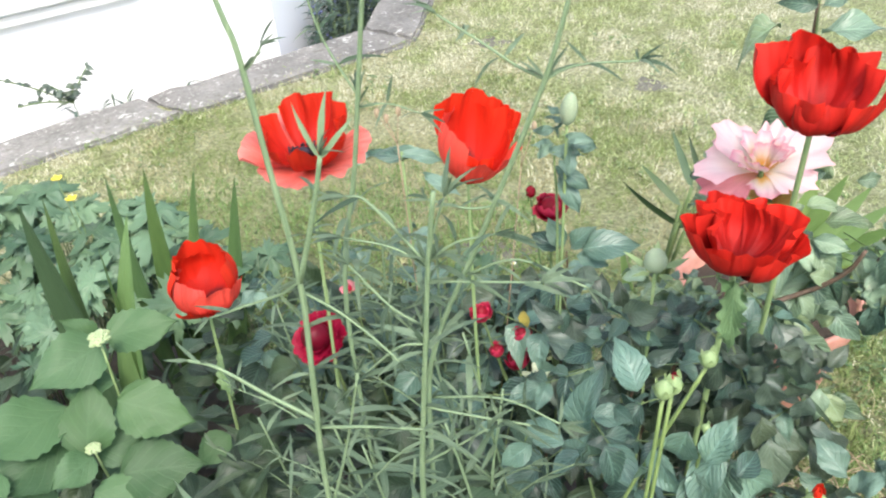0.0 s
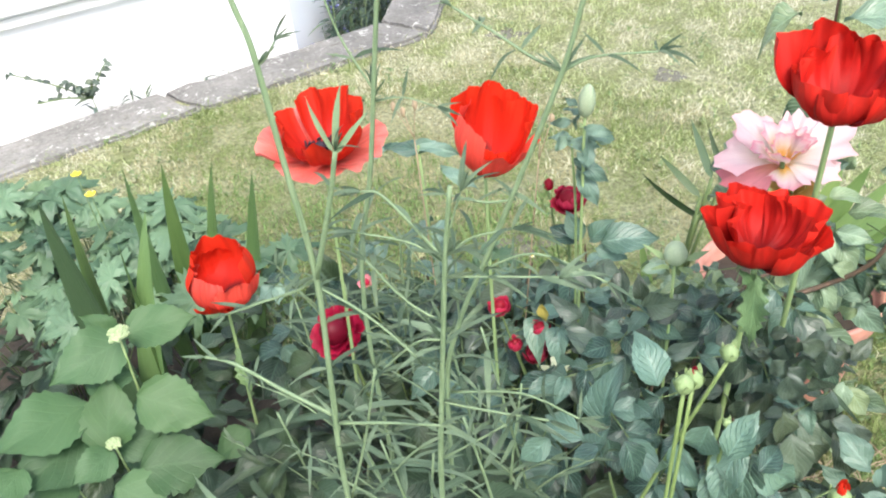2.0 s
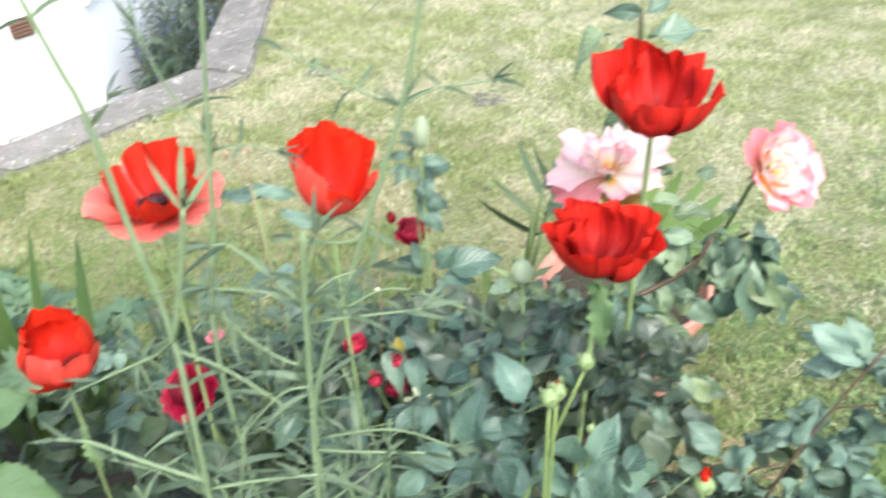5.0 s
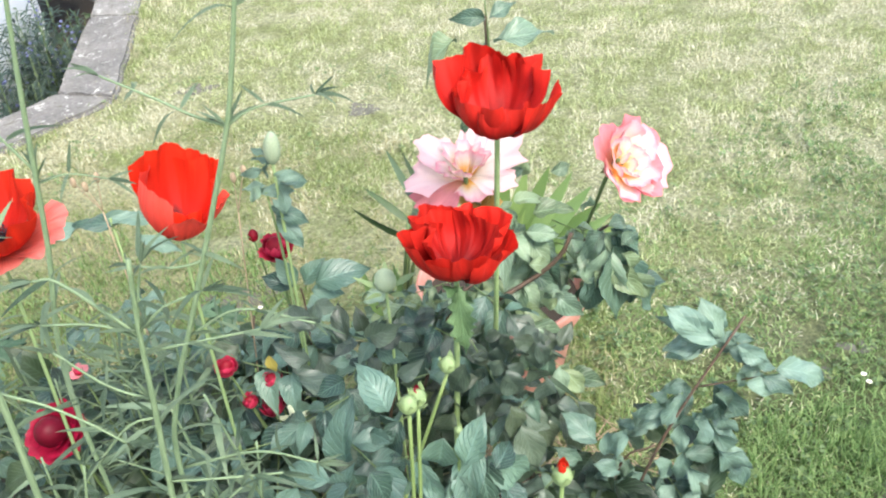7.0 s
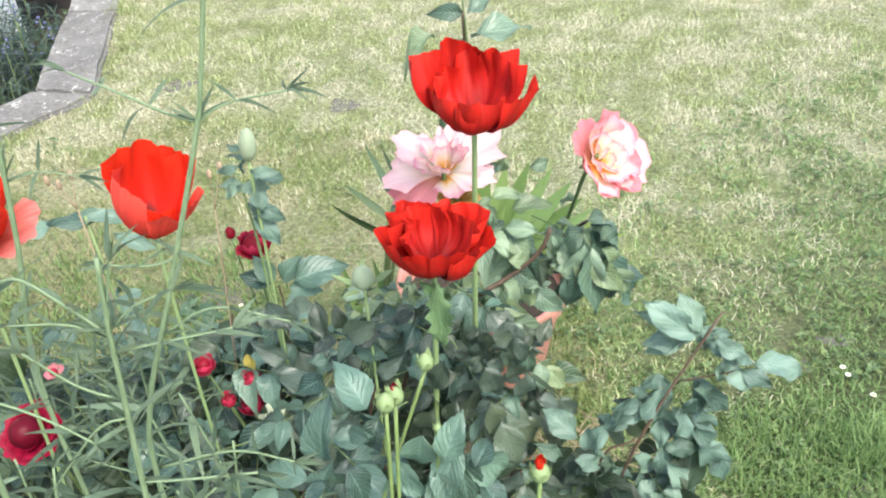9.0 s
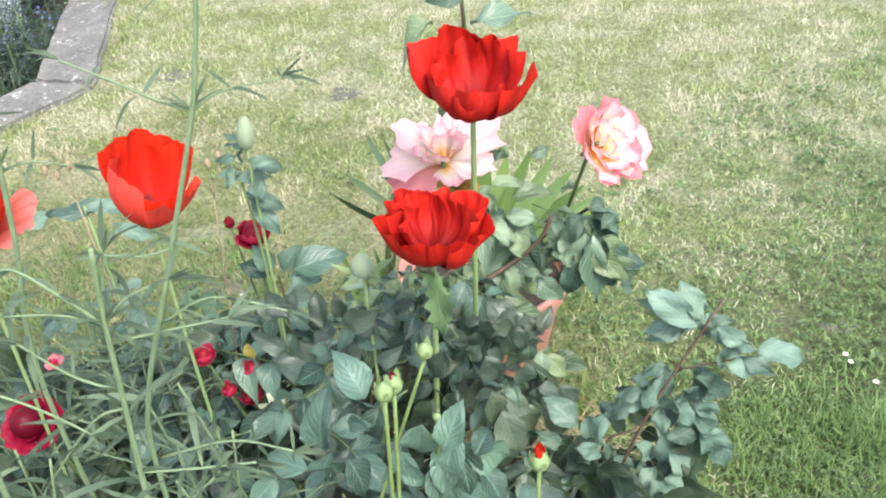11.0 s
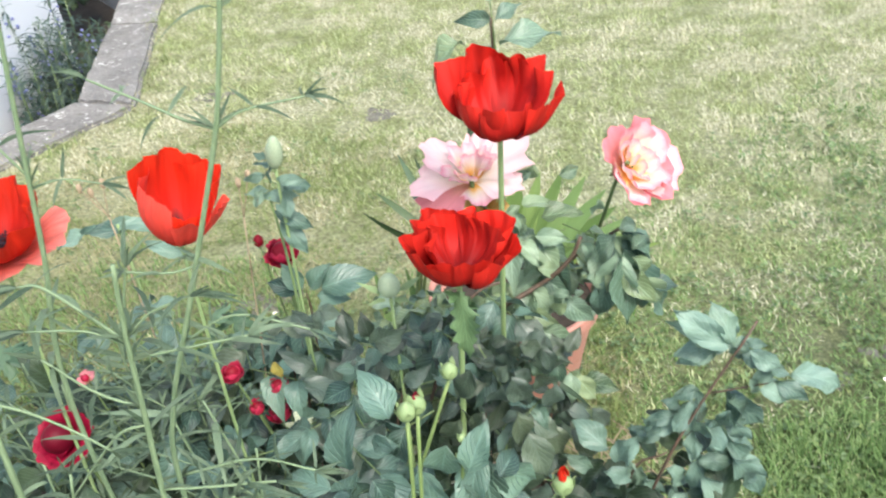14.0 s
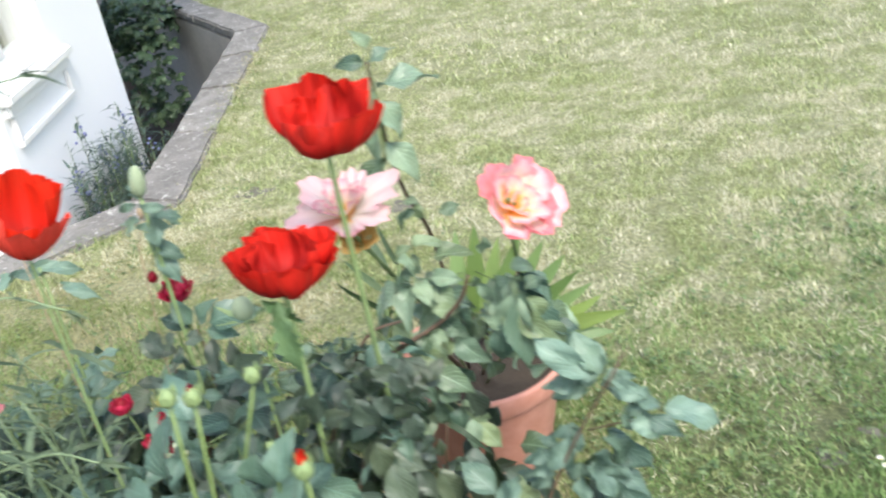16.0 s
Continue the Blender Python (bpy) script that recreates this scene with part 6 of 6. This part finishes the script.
# ---- tall branching weeds with narrow leaves ----
def weed(base, stem, r, branches, seed, label, leaf_every=0.06, leaf=0.07):
    t = thing("tall_weed", base, label, "tall weed", "tall branching weeds")
    rnd = random.Random(seed)
    bm = bmesh.new()
    line = tube(bm, [Vector(p) - t.location for p in stem], r, r * 0.55, 7)
    part("stem", bm, WEED_STEM, t)

    def dress(line, every, size, keep=1.0):
        run = 0.0
        for a, b in zip(line, line[1:]):
            run += (b - a).length
            if run > every:
                run = 0.0
                if b.z + t.location.z < 0.62 and rnd.random() > keep:
                    continue
                ang = rnd.uniform(0, 6.28)
                for s in (0, math.pi):
                    d = Vector((math.cos(ang + s), math.sin(ang + s), rnd.uniform(0.2, 0.9)))
                    put("leaf", LANCE_SHAPES[rnd.randrange(4)], t, aim(b, d, size * rnd.uniform(0.6, 1.2), (0, -0.3, 1), rnd.uniform(-0.5, 0.5), 0.9))
    dress(line, leaf_every, leaf)
    for pts, br in branches:
        bm = bmesh.new()
        ln = tube(bm, [Vector(p) - t.location for p in pts], br * 0.95, br * 0.7, 6)
        part("branch", bm, WEED_STEM, t)
        dress(ln, 0.03, min(leaf, 0.05) * 0.7)
        e = ln[0]
        for k in range(3):
            d = (ln[1] - ln[0]).normalized() * 0.7 + Vector((rnd.uniform(-0.5, 0.5), rnd.uniform(-0.3, 0.3), rnd.uniform(0.2, 0.9)))
            put("leaf", LANCE_SHAPES[rnd.randrange(4)], t, aim(e, d, min(leaf, 0.045) * rnd.uniform(0.3, 0.65), (0, -0.4, 1), rnd.uniform(-0.5, 0.5)))
        e = ln[-1]
        for k in range(4):
            d = (ln[-1] - ln[-2]).normalized() + Vector((rnd.uniform(-0.5, 0.5), rnd.uniform(-0.5, 0.5), rnd.uniform(-0.2, 0.5)))
            put("leaf", LANCE_SHAPES[rnd.randrange(4)], t, aim(e, d, min(leaf, 0.05) * rnd.uniform(0.3, 0.7), (0, -0.4, 1), rnd.uniform(-0.5, 0.5)))
    return t


# the nearest stem forks twice; its lower fork spreads to both sides
NEAREST = weed((-0.34, 0.40, 0.0), [(-0.34, 0.40, 0), (-0.332, 0.385, 0.45), (-0.316, 0.37, 0.867), (-0.306, 0.37, 1.004), (-0.297, 0.37, 1.112), (-0.301, 0.37, 1.202), (-0.304, 0.37, 1.27), (-0.309, 0.37, 1.295), (-0.318, 0.37, 1.34)], 0.0027,
     [([(-0.297, 0.37, 1.112), (-0.275, 0.37, 1.177), (-0.265, 0.37, 1.212)], 0.0022), ([(-0.298, 0.37, 1.113), (-0.315, 0.37, 1.098), (-0.344, 0.37, 1.082), (-0.38, 0.37, 1.062)], 0.0013),
      ([(-0.302, 0.375, 1.10), (-0.28, 0.38, 1.083), (-0.257, 0.38, 1.065), (-0.239, 0.38, 1.046)], 0.0011), ([(-0.308, 0.37, 0.977), (-0.346, 0.37, 0.992), (-0.386, 0.37, 1.011), (-0.412, 0.37, 1.012)], 0.0018),
      ([(-0.308, 0.37, 0.969), (-0.264, 0.37, 0.983), (-0.223, 0.37, 0.993)], 0.0014), ([(-0.316, 0.375, 0.868), (-0.295, 0.38, 0.94), (-0.273, 0.38, 1.026)], 0.0014), ([(-0.303, 0.37, 1.262), (-0.296, 0.37, 1.268), (-0.289, 0.37, 1.277)], 0.0009)],
     1, "tall grey-green branching weed with narrow leaves", 0.25, 0.036)
weed((-0.41, 0.6, 0.0), [(-0.41, 0.6, 0), (-0.408, 0.6, 0.5), (-0.406, 0.6, 0.869), (-0.37, 0.6, 1.05), (-0.342, 0.6, 1.199), (-0.325, 0.6, 1.28)], 0.0032,
     [([(-0.355, 0.6, 1.12), (-0.38, 0.6, 1.17), (-0.392, 0.6, 1.22)], 0.0012), ([(-0.36, 0.6, 1.11), (-0.33, 0.6, 1.118), (-0.30, 0.6, 1.112)], 0.0009)],
     2, "slender grey-green weed stem with narrow leaves", 0.3, 0.05)
weed((-0.31, 0.56, 0.0), [(-0.31, 0.56, 0), (-0.31, 0.55, 0.5), (-0.299, 0.545, 0.812), (-0.279, 0.545, 0.916), (-0.241, 0.545, 1.015), (-0.205, 0.545, 1.109), (-0.178, 0.545, 1.182), (-0.164, 0.545, 1.232), (-0.15, 0.545, 1.29)], 0.003,
     [([(-0.178, 0.545, 1.182), (-0.199, 0.545, 1.191), (-0.223, 0.545, 1.206), (-0.256, 0.545, 1.225)], 0.0012), ([(-0.178, 0.545, 1.182), (-0.155, 0.545, 1.195), (-0.113, 0.545, 1.202)], 0.0011),
      ([(-0.217, 0.545, 1.068), (-0.243, 0.545, 1.061), (-0.277, 0.545, 1.064)], 0.0013), ([(-0.25, 0.545, 0.99), (-0.20, 0.54, 1.02), (-0.14, 0.53, 1.01)], 0.0013), ([(-0.297, 0.55, 0.82), (-0.22, 0.54, 0.85), (-0.16, 0.52, 0.855)], 0.0015)],
     3, "tall grey-green branching weed with narrow leaves", 0.2, 0.045)
weed((-0.29, 0.45, 0.0), [(-0.29, 0.45, 0), (-0.285, 0.445, 0.4), (-0.267, 0.44, 0.794), (-0.254, 0.44, 0.935), (-0.245, 0.44, 1.012), (-0.236, 0.44, 1.089), (-0.227, 0.44, 1.148)], 0.003,
     [([(-0.237, 0.44, 1.084), (-0.254, 0.44, 1.106), (-0.278, 0.44, 1.133), (-0.293, 0.44, 1.134)], 0.0014), ([(-0.237, 0.44, 1.087), (-0.214, 0.44, 1.108), (-0.186, 0.44, 1.12)], 0.0012), ([(-0.237, 0.44, 1.082), (-0.262, 0.44, 1.095), (-0.301, 0.44, 1.097)], 0.0012),
      ([(-0.238, 0.44, 1.068), (-0.217, 0.44, 1.073), (-0.155, 0.44, 1.085)], 0.0012), ([(-0.246, 0.44, 1.006), (-0.273, 0.44, 0.993), (-0.327, 0.44, 0.927)], 0.0013), ([(-0.254, 0.44, 0.935), (-0.221, 0.44, 0.935), (-0.165, 0.44, 0.939)], 0.0014),
      ([(-0.244, 0.44, 1.023), (-0.272, 0.44, 1.039), (-0.30, 0.44, 1.072)], 0.0012), ([(-0.26, 0.44, 0.862), (-0.228, 0.44, 0.894), (-0.2, 0.44, 0.924)], 0.0013), ([(-0.257, 0.44, 0.892), (-0.288, 0.44, 0.86), (-0.315, 0.44, 0.819)], 0.0012),
      ([(-0.237, 0.44, 1.084), (-0.228, 0.44, 1.12), (-0.22, 0.44, 1.144)], 0.0011)],
     4, "tall grey-green branching weed with narrow leaves", 0.09, 0.05)
PALE_LANCE = leaf_mesh("leaf", WEED_STEM, 0.10, 0.3, 0.2, 0.01, 0.0, 0.35, 84, 7, 2)
for way, size in (((0.15, 0, 1), 0.046), ((-0.45, 0, 0.9), 0.038), ((0.6, 0, 0.8), 0.036)):
    put("leaf", PALE_LANCE, NEAREST, aim(Vector((-0.265, 0.37, 1.210)) - NEAREST.location, way, size, (0, -1, 0.3)))
rw = random.Random(77)
for k in range(10):
    x, y, top, lean = rw.uniform(-0.54, -0.15), rw.uniform(0.42, 0.68), rw.uniform(0.62, 0.86), rw.uniform(-0.08, 0.08)
    if x < -0.45:
        top -= 0.08
    mid, low = (x + lean * 0.6, y - 0.02, top - 0.15), (x + lean * 0.5, y - 0.02, top - 0.22)
    weed((x, y, 0.0), [(x, y, 0), (x + lean * 0.2, y, 0.4), mid, (x + lean, y - 0.03, top)], 0.0024,
         [([mid, (mid[0] - 0.04, y - 0.03, top - 0.10), (mid[0] - 0.09, y - 0.04, top - 0.07)], 0.0011), ([low, (low[0] + 0.05, y - 0.03, top - 0.13), (low[0] + 0.09, y - 0.04, top - 0.10)], 0.0011)],
         5 + k, "shorter grey-green weed with narrow leaves", 0.042, rw.uniform(0.055, 0.085))


for k in range(5):
    x, y, top, lean = rw.uniform(-0.47, -0.22), rw.uniform(0.50, 0.64), rw.uniform(0.76, 0.92), rw.uniform(-0.06, 0.06)
    mid, low = (x + lean * 0.6, y - 0.02, top - 0.16), (x + lean * 0.5, y - 0.02, top - 0.28)
    weed((x, y, 0.0), [(x, y, 0), (x + lean * 0.2, y, 0.45), mid, (x + lean, y - 0.03, top)], 0.0022,
         [([mid, (mid[0] - 0.04, y - 0.03, top - 0.10), (mid[0] - 0.08, y - 0.04, top - 0.06)], 0.0011), ([low, (low[0] + 0.05, y - 0.03, top - 0.20), (low[0] + 0.09, y - 0.04, top - 0.15)], 0.0011)],
         60 + k, "grey-green weed with narrow leaves in pairs", 0.05, rw.uniform(0.05, 0.07))


for k in range(7):
    x, y, top, lean = rw.uniform(-0.68, -0.36), rw.uniform(0.84, 1.02), rw.uniform(0.5, 0.64), rw.uniform(-0.06, 0.06)
    weed((x, y, 0.0), [(x, y, 0), (x + lean * 0.3, y, 0.25), (x + lean, y - 0.02, top)], 0.0022, [([(x + lean * 0.6, y - 0.01, top * 0.7), (x + lean + 0.04, y - 0.02, top * 0.8), (x + lean + 0.08, y - 0.03, top * 0.84)], 0.0011)],
         40 + k, "shorter grey-green weed with narrow leaves", 0.03, rw.uniform(0.06, 0.085))


for k in range(6):
    x, y, top, lean = -0.64 + 0.04 * k + rw.uniform(-0.012, 0.012), rw.uniform(0.85, 0.95), rw.uniform(0.66, 0.79), rw.uniform(-0.05, 0.05)
    fork, low = (x + lean * 0.6, y - 0.02, top - 0.13), (x + lean * 0.5, y - 0.02, top - 0.24)
    weed((x, y, 0.0), [(x, y, 0), (x + lean * 0.2, y, 0.3), fork, (x + lean, y - 0.03, top)], 0.0024,
         [([fork, (fork[0] - 0.03, y - 0.03, top - 0.08), (fork[0] - 0.06, y - 0.04, top - 0.02)], 0.0012), ([fork, (fork[0] + 0.03, y - 0.03, top - 0.09), (fork[0] + 0.065, y - 0.04, top - 0.06)], 0.0012),
          ([low, (low[0] + 0.04, y - 0.03, top - 0.18), (low[0] + 0.09, y - 0.04, top - 0.16)], 0.0012), ([low, (low[0] - 0.04, y - 0.02, top - 0.19), (low[0] - 0.08, y - 0.03, top - 0.14)], 0.0012)],
         80 + k, "grey-green weed forking into many narrow-leaved branches", 0.06, rw.uniform(0.06, 0.08))


# ---- leaves that fill the bed, coloured dark to stand for shade between the plants ----
def understory(name, seed, zones, shapes, mat, size, label):
    rnd = random.Random(seed)
    spots = []
    for c, e, n in zones:
        for k in range(n):
            p = Vector([c[i] + e[i] * rnd.uniform(-1, 1) for i in range(3)])
            way = Vector((rnd.gauss(0, 1), rnd.gauss(-0.2, 1), rnd.uniform(-0.3, 0.6)))
            spots.append((rnd.choice(shapes), aim(p, way, size * rnd.uniform(0.6, 1.2), (rnd.gauss(0, 0.4), rnd.gauss(-0.5, 0.4), 1), rnd.uniform(-0.5, 0.5))))
    t = thing(name, (0, 0, 0), label, "foliage", kind="stuff")
    joined_leaves("leaves", shapes, spots, mat, t, "")


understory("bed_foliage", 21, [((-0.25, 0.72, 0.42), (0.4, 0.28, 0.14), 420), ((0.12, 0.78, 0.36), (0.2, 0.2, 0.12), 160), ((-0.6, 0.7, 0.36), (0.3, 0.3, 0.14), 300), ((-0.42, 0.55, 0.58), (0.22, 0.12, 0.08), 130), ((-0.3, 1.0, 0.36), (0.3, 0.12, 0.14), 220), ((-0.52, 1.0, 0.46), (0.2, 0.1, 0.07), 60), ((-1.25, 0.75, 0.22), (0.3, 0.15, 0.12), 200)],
           ROSE_SHAPES + LANCE_SHAPES, FILL_LEAF, 0.07, "dense green leaves filling the flower bed, coloured dark as shade")
understory("bed_foliage", 22, [((-1.15, 0.8, 0.2), (0.45, 0.45, 0.1), 320), ((-0.8, 0.45, 0.3), (0.25, 0.2, 0.12), 120)], OVAL_SHAPES + LANCE_SHAPES, FILL_LEAF, 0.08, "dense green leaves filling the flower bed, coloured dark as shade")

def litter(x0, x1, y0, y1, count, seed):
    """Dry stalks and curled dead leaves on the soil."""
    rnd = random.Random(seed)
    t = thing("dry_litter", (0, 0, 0), "dry grey-brown stalks and dead leaves on the soil", "litter", kind="stuff")
    bm = bmesh.new()
    for k in range(count):
        x, y, a, ln = rnd.uniform(x0, x1), rnd.uniform(y0, y1), rnd.uniform(0, 6.28), rnd.uniform(0.02, 0.07)
        d = Vector((math.cos(a), math.sin(a), rnd.uniform(-0.1, 0.25))) * ln
        p = Vector((x, y, 0.055 + rnd.uniform(0, 0.02)))
        tube(bm, [p, p + d * 0.5 + Vector((0, 0, 0.006)), p + d], 0.0016, 0.0008, 4, 2)
    stuff_part("stalk", bm, DRY, t)


litter(-0.1, 0.34, 1.0, 1.24, 260, 3)

# ---- plants in the light well ----
understory("ivy", 31, [((-3.35, 6.75, -0.02), (0.4, 0.3, 0.2), 330), ((-3.15, 6.5, -0.45), (0.22, 0.25, 0.3), 110), ((-2.5, 5.4, -0.9), (0.3, 0.8, 0.12), 120)], IVY_SHAPES, IVY_LEAF, 0.13, "dark green ivy hanging in the light well")


def spiky_clump(name, base, height, spread, count, seed, label, flowers):
    t = thing(name, base, label, "shrub", "plants in the light well")
    rnd = random.Random(seed)
    spots, bm, fl = [], bmesh.new(), bmesh.new()
    for k in range(count):
        a, r = rnd.uniform(0, 6.28), spread * math.sqrt(rnd.random())
        foot = Vector((math.cos(a) * r * 0.6, math.sin(a) * r, 0))
        top = foot + Vector((rnd.gauss(0, 0.05), rnd.gauss(0, 0.05), height * rnd.uniform(0.55, 1.0)))
        tube(bm, [foot, (foot + top) / 2 + Vector((rnd.gauss(0, 0.01), 0, 0)), top], 0.003, 0.0015, 4, 3)
        for j in range(44):
            q = foot.lerp(top, 0.3 + 0.7 * j / 44)
            b = rnd.uniform(0, 6.28)
            spots.append((LANCE_SHAPES[rnd.randrange(4)], aim(q, (math.cos(b), math.sin(b), 0.9), rnd.uniform(0.05, 0.085), (0, 0, 1), wide=1.3)))
        if rnd.random() < flowers:
            for j in range(5):
                ball(fl, top + Vector((rnd.gauss(0, 0.012), rnd.gauss(0, 0.012), -0.015 * j)), (0.008, 0.008, 0.007), 6, 5)
    stuff_part("stem", bm, GREEN_CANE, t)
    joined_leaves("leaves", LANCE_SHAPES, spots, SHRUB_LEAF, t, "")
    stuff_part("flower", fl, BLUE_FLOWER, t, "small blue flowers")


for k, (x, y, h) in enumerate(((-1.88, 3.25, 1.25), (-1.93, 3.52, 1.3), (-1.99, 3.8, 1.28), (-2.05, 4.1, 1.15), (-2.08, 4.4, 0.9))):
    spiky_clump("rosemary", (x, y, WELL_FLOOR), h, 0.13, 24, 60 + k, "upright rosemary-like shrub with small blue flowers", 0.25)
for k, (x, y, h) in enumerate(((-2.42, 2.30, 1.08), (-2.20, 2.60, 1.12))):
    spiky_clump("wall_weed", (x, y, WELL_FLOOR), h, 0.08, 5, 70 + k, "thin weed climbing out of the light well", 0.0)


SPRAWL = thing("wall_creeper", (-2.42, 2.28, 0.02), "small dark creeper sprawling from the coping up the white wall", "creeper")
rs = random.Random(3)
for tip in ((-2.62, 2.14, 0.17), (-2.36, 2.34, 0.14), (-2.54, 2.14, 0.06), (-2.40, 2.29, 0.09), (-2.46, 2.24, 0.10), (-2.44, 2.26, 0.06)):
    tip = Vector(tip)
    a = Vector((-2.42, 2.28, 0.02))
    bm = bmesh.new()
    ln = tube(bm, [(0, 0, 0), (tip - a) * 0.5 + Vector((0, 0, 0.01)), tip - a], 0.004, 0.0025, 5)
    part("stem", bm, GREEN_CANE, SPRAWL)
    for q in ln[2::2]:
        for k in range(2):
            d = Vector((rs.gauss(0, 1), rs.gauss(-0.3, 1), rs.uniform(-0.2, 1)))
            put("leaf", rs.choice(DARK_SHAPES), SPRAWL, aim(q, d, rs.uniform(0.02, 0.035), (0.4, -0.6, 0.6)))


# ---- small things on the lawn ----
def daisy(x, y):
    t = thing("daisy", (x, y, 0.0), "small white daisy in the lawn", "daisy", "lawn daisies")
    bm = bmesh.new()
    tube(bm, [(0, 0, 0), (0.002, 0, 0.03), (0, 0, 0.05)], 0.0006, 0.0008, 5, 2)
    part("stalk", bm, BUD_STEM, t)
    bm = bmesh.new()
    for k in range(14):
        a = k * 6.283 / 14
        m = Matrix.Rotation(a, 4, "Z")
        vs = [bm.verts.new(m @ Vector(p) + Vector((0, 0, 0.05))) for p in ((-0.001, 0.002, 0), (0.001, 0.002, 0), (0.0011, 0.006, 0.0015), (-0.0011, 0.006, 0.0015))]
        bm.faces.new(vs)
    part("rays", bm, WHITE_PETAL, t)
    bm = bmesh.new()
    ball(bm, (0, 0, 0.051), (0.0028, 0.0028, 0.002), 8, 6)
    part("disc", bm, YELLOW_FLOWER, t)


for x, y in ((0.813, 1.363), (0.842, 1.301), (0.810, 1.386), (-0.565, 1.709)):
    daisy(x, y)
for at, shape, way, size, label in (((-0.283, 0.83, 0.70), YELLOW_LEAF, (0.2, -0.4, -1), 0.03, "small yellowed leaf caught in the bush"), ((-0.25, 0.775, 0.64), PALE_LEAF, (-0.4, -0.3, -1), 0.05, "pale bleached leaf among the roses")):
    t = thing("dead_leaf", at, label, "leaf")
    put("blade", palmate_mesh("blade", shape, 5, 0.78, 3, 0.05) if shape is PALE_LEAF else leaf_mesh("blade", shape, 0.5, 0.3, 0.3, 0.06, 0.05, 0.4, 7), t, aim((0, 0, 0), way, size, (0, -1, 0.3)))

PALE = thing("poppy_plant", (-0.52, 1.0, 0.0), "grey-green poppy foliage at the back of the bed", "poppy plant")
for at, way, s in (((-0.50, 1.0, 0.80), (-1, 0, 0.15), 0.10), ((-0.52, 1.0, 0.81), (1, 0.1, -0.05), 0.09), ((-0.56, 1.02, 0.79), (-0.8, -0.2, -0.2), 0.08), ((-0.47, 0.98, 0.79), (0.9, -0.3, -0.1), 0.08)):
    loose_leaf(PALE, SPRIG_SHAPES, at, way, s * 0.8, (0, -0.7, 1), wide=0.6)
bm = bmesh.new()
tube(bm, [(0, 0, 0), (0.01, 0, 0.4), (0.01, 0, 0.81)], 0.004, 0.002, 6)
part("stem", bm, POPPY_STEM, PALE)
RUFF = thing("poppy_leaf", (-0.25, 0.88, 0.80), "crumpled grey-green leaves below a poppy bud", "poppy leaf")
for at, way, s in (((-0.25, 0.87, 0.90), (0.9, -0.2, -0.3), 0.05), ((-0.245, 0.87, 0.89), (0.6, -0.3, -0.9), 0.055), ((-0.26, 0.87, 0.92), (0.9, 0.1, 0.1), 0.045), ((-0.25, 0.87, 0.93), (-0.7, -0.2, 0.1), 0.03)):
    loose_leaf(RUFF, SPRIG_SHAPES, at, way, s, (0, -0.7, 1), wide=0.8)
bm = bmesh.new()
tube(bm, [(-0.005, 0.01, -0.3), (0, 0, 0.0), (-0.002, -0.01, 0.12)], 0.0022, 0.0016, 6)
part("stem", bm, POPPY_STEM, RUFF)


spray(RUFF, SPRIG_SHAPES, 0.87, [(-0.238, 0.955, -0.198, 0.959), (-0.237, 0.947, -0.220, 0.906), (-0.245, 0.955, -0.280, 0.948), (-0.244, 0.924, -0.226, 0.909), (-0.235, 0.939, -0.198, 0.933), (-0.251, 0.940, -0.273, 0.917), (-0.234, 0.924, -0.210, 0.914), (-0.242, 0.970, -0.263, 0.977)], 31, 0.9, 0.4)


def seed_stalk(base, fork, tips):
    t = thing("seed_stalk", base, "thin brown stalk with small dry seed heads", "seed stalk", "dry seed stalks")
    b = Vector(base)
    bm = bmesh.new()
    tube(bm, [(0, 0, 0), (Vector(fork) - b) * 0.5, Vector(fork) - b], 0.0016, 0.001, 5)
    part("stem", bm, DRY, t)
    for tip in tips:
        bm = bmesh.new()
        tube(bm, [Vector(fork) - b, (Vector(fork) + Vector(tip)) / 2 - b, Vector(tip) - b], 0.0009, 0.0007, 4, 3)
        ball(bm, Vector(tip) - b, (0.004, 0.004, 0.008), 7, 5)
        part("seed_head", bm, DRY, t)


seed_stalk((-0.48, 0.95, 0.0), (-0.491, 0.95, 0.855), [(-0.484, 0.95, 0.906), (-0.503, 0.95, 0.893), (-0.516, 0.95, 0.90)])
seed_stalk((-0.40, 0.95, 0.0), (-0.316, 0.95, 0.843), [(-0.297, 0.95, 0.905), (-0.312, 0.95, 0.895)])


# ---- buttercups ----


def buttercup(x, y, z):
    t = thing("buttercup", (x, y, 0.0), "small yellow flower among the geranium leaves", "flower", "yellow flowers")
    bm = bmesh.new()
    tube(bm, [(0, 0, 0), (0.004, 0.002, z * 0.6), (0, 0, z)], 0.0012, 0.0009, 5, 3)
    part("stalk", bm, GREEN_CANE, t)
    bm = bmesh.new()
    for k in range(5):
        a = k * 1.2566
        d, e = Vector((math.cos(a), math.sin(a), 0)), Vector((-math.sin(a), math.cos(a), 0))
        vs = [bm.verts.new(Vector((0, 0, z + h)) + d * q + e * w) for q, w, h in ((0.001, 0, 0), (0.007, -0.006, 0.003), (0.012, -0.003, 0.006), (0.012, 0.003, 0.006), (0.007, 0.006, 0.003))]
        bm.faces.new(vs)
    part("petals", bm, YELLOW_FLOWER, t)


for x, y, z in ((-1.418, 1.2, 0.505), (-1.400, 1.2, 0.456)):
    buttercup(x, y, z)
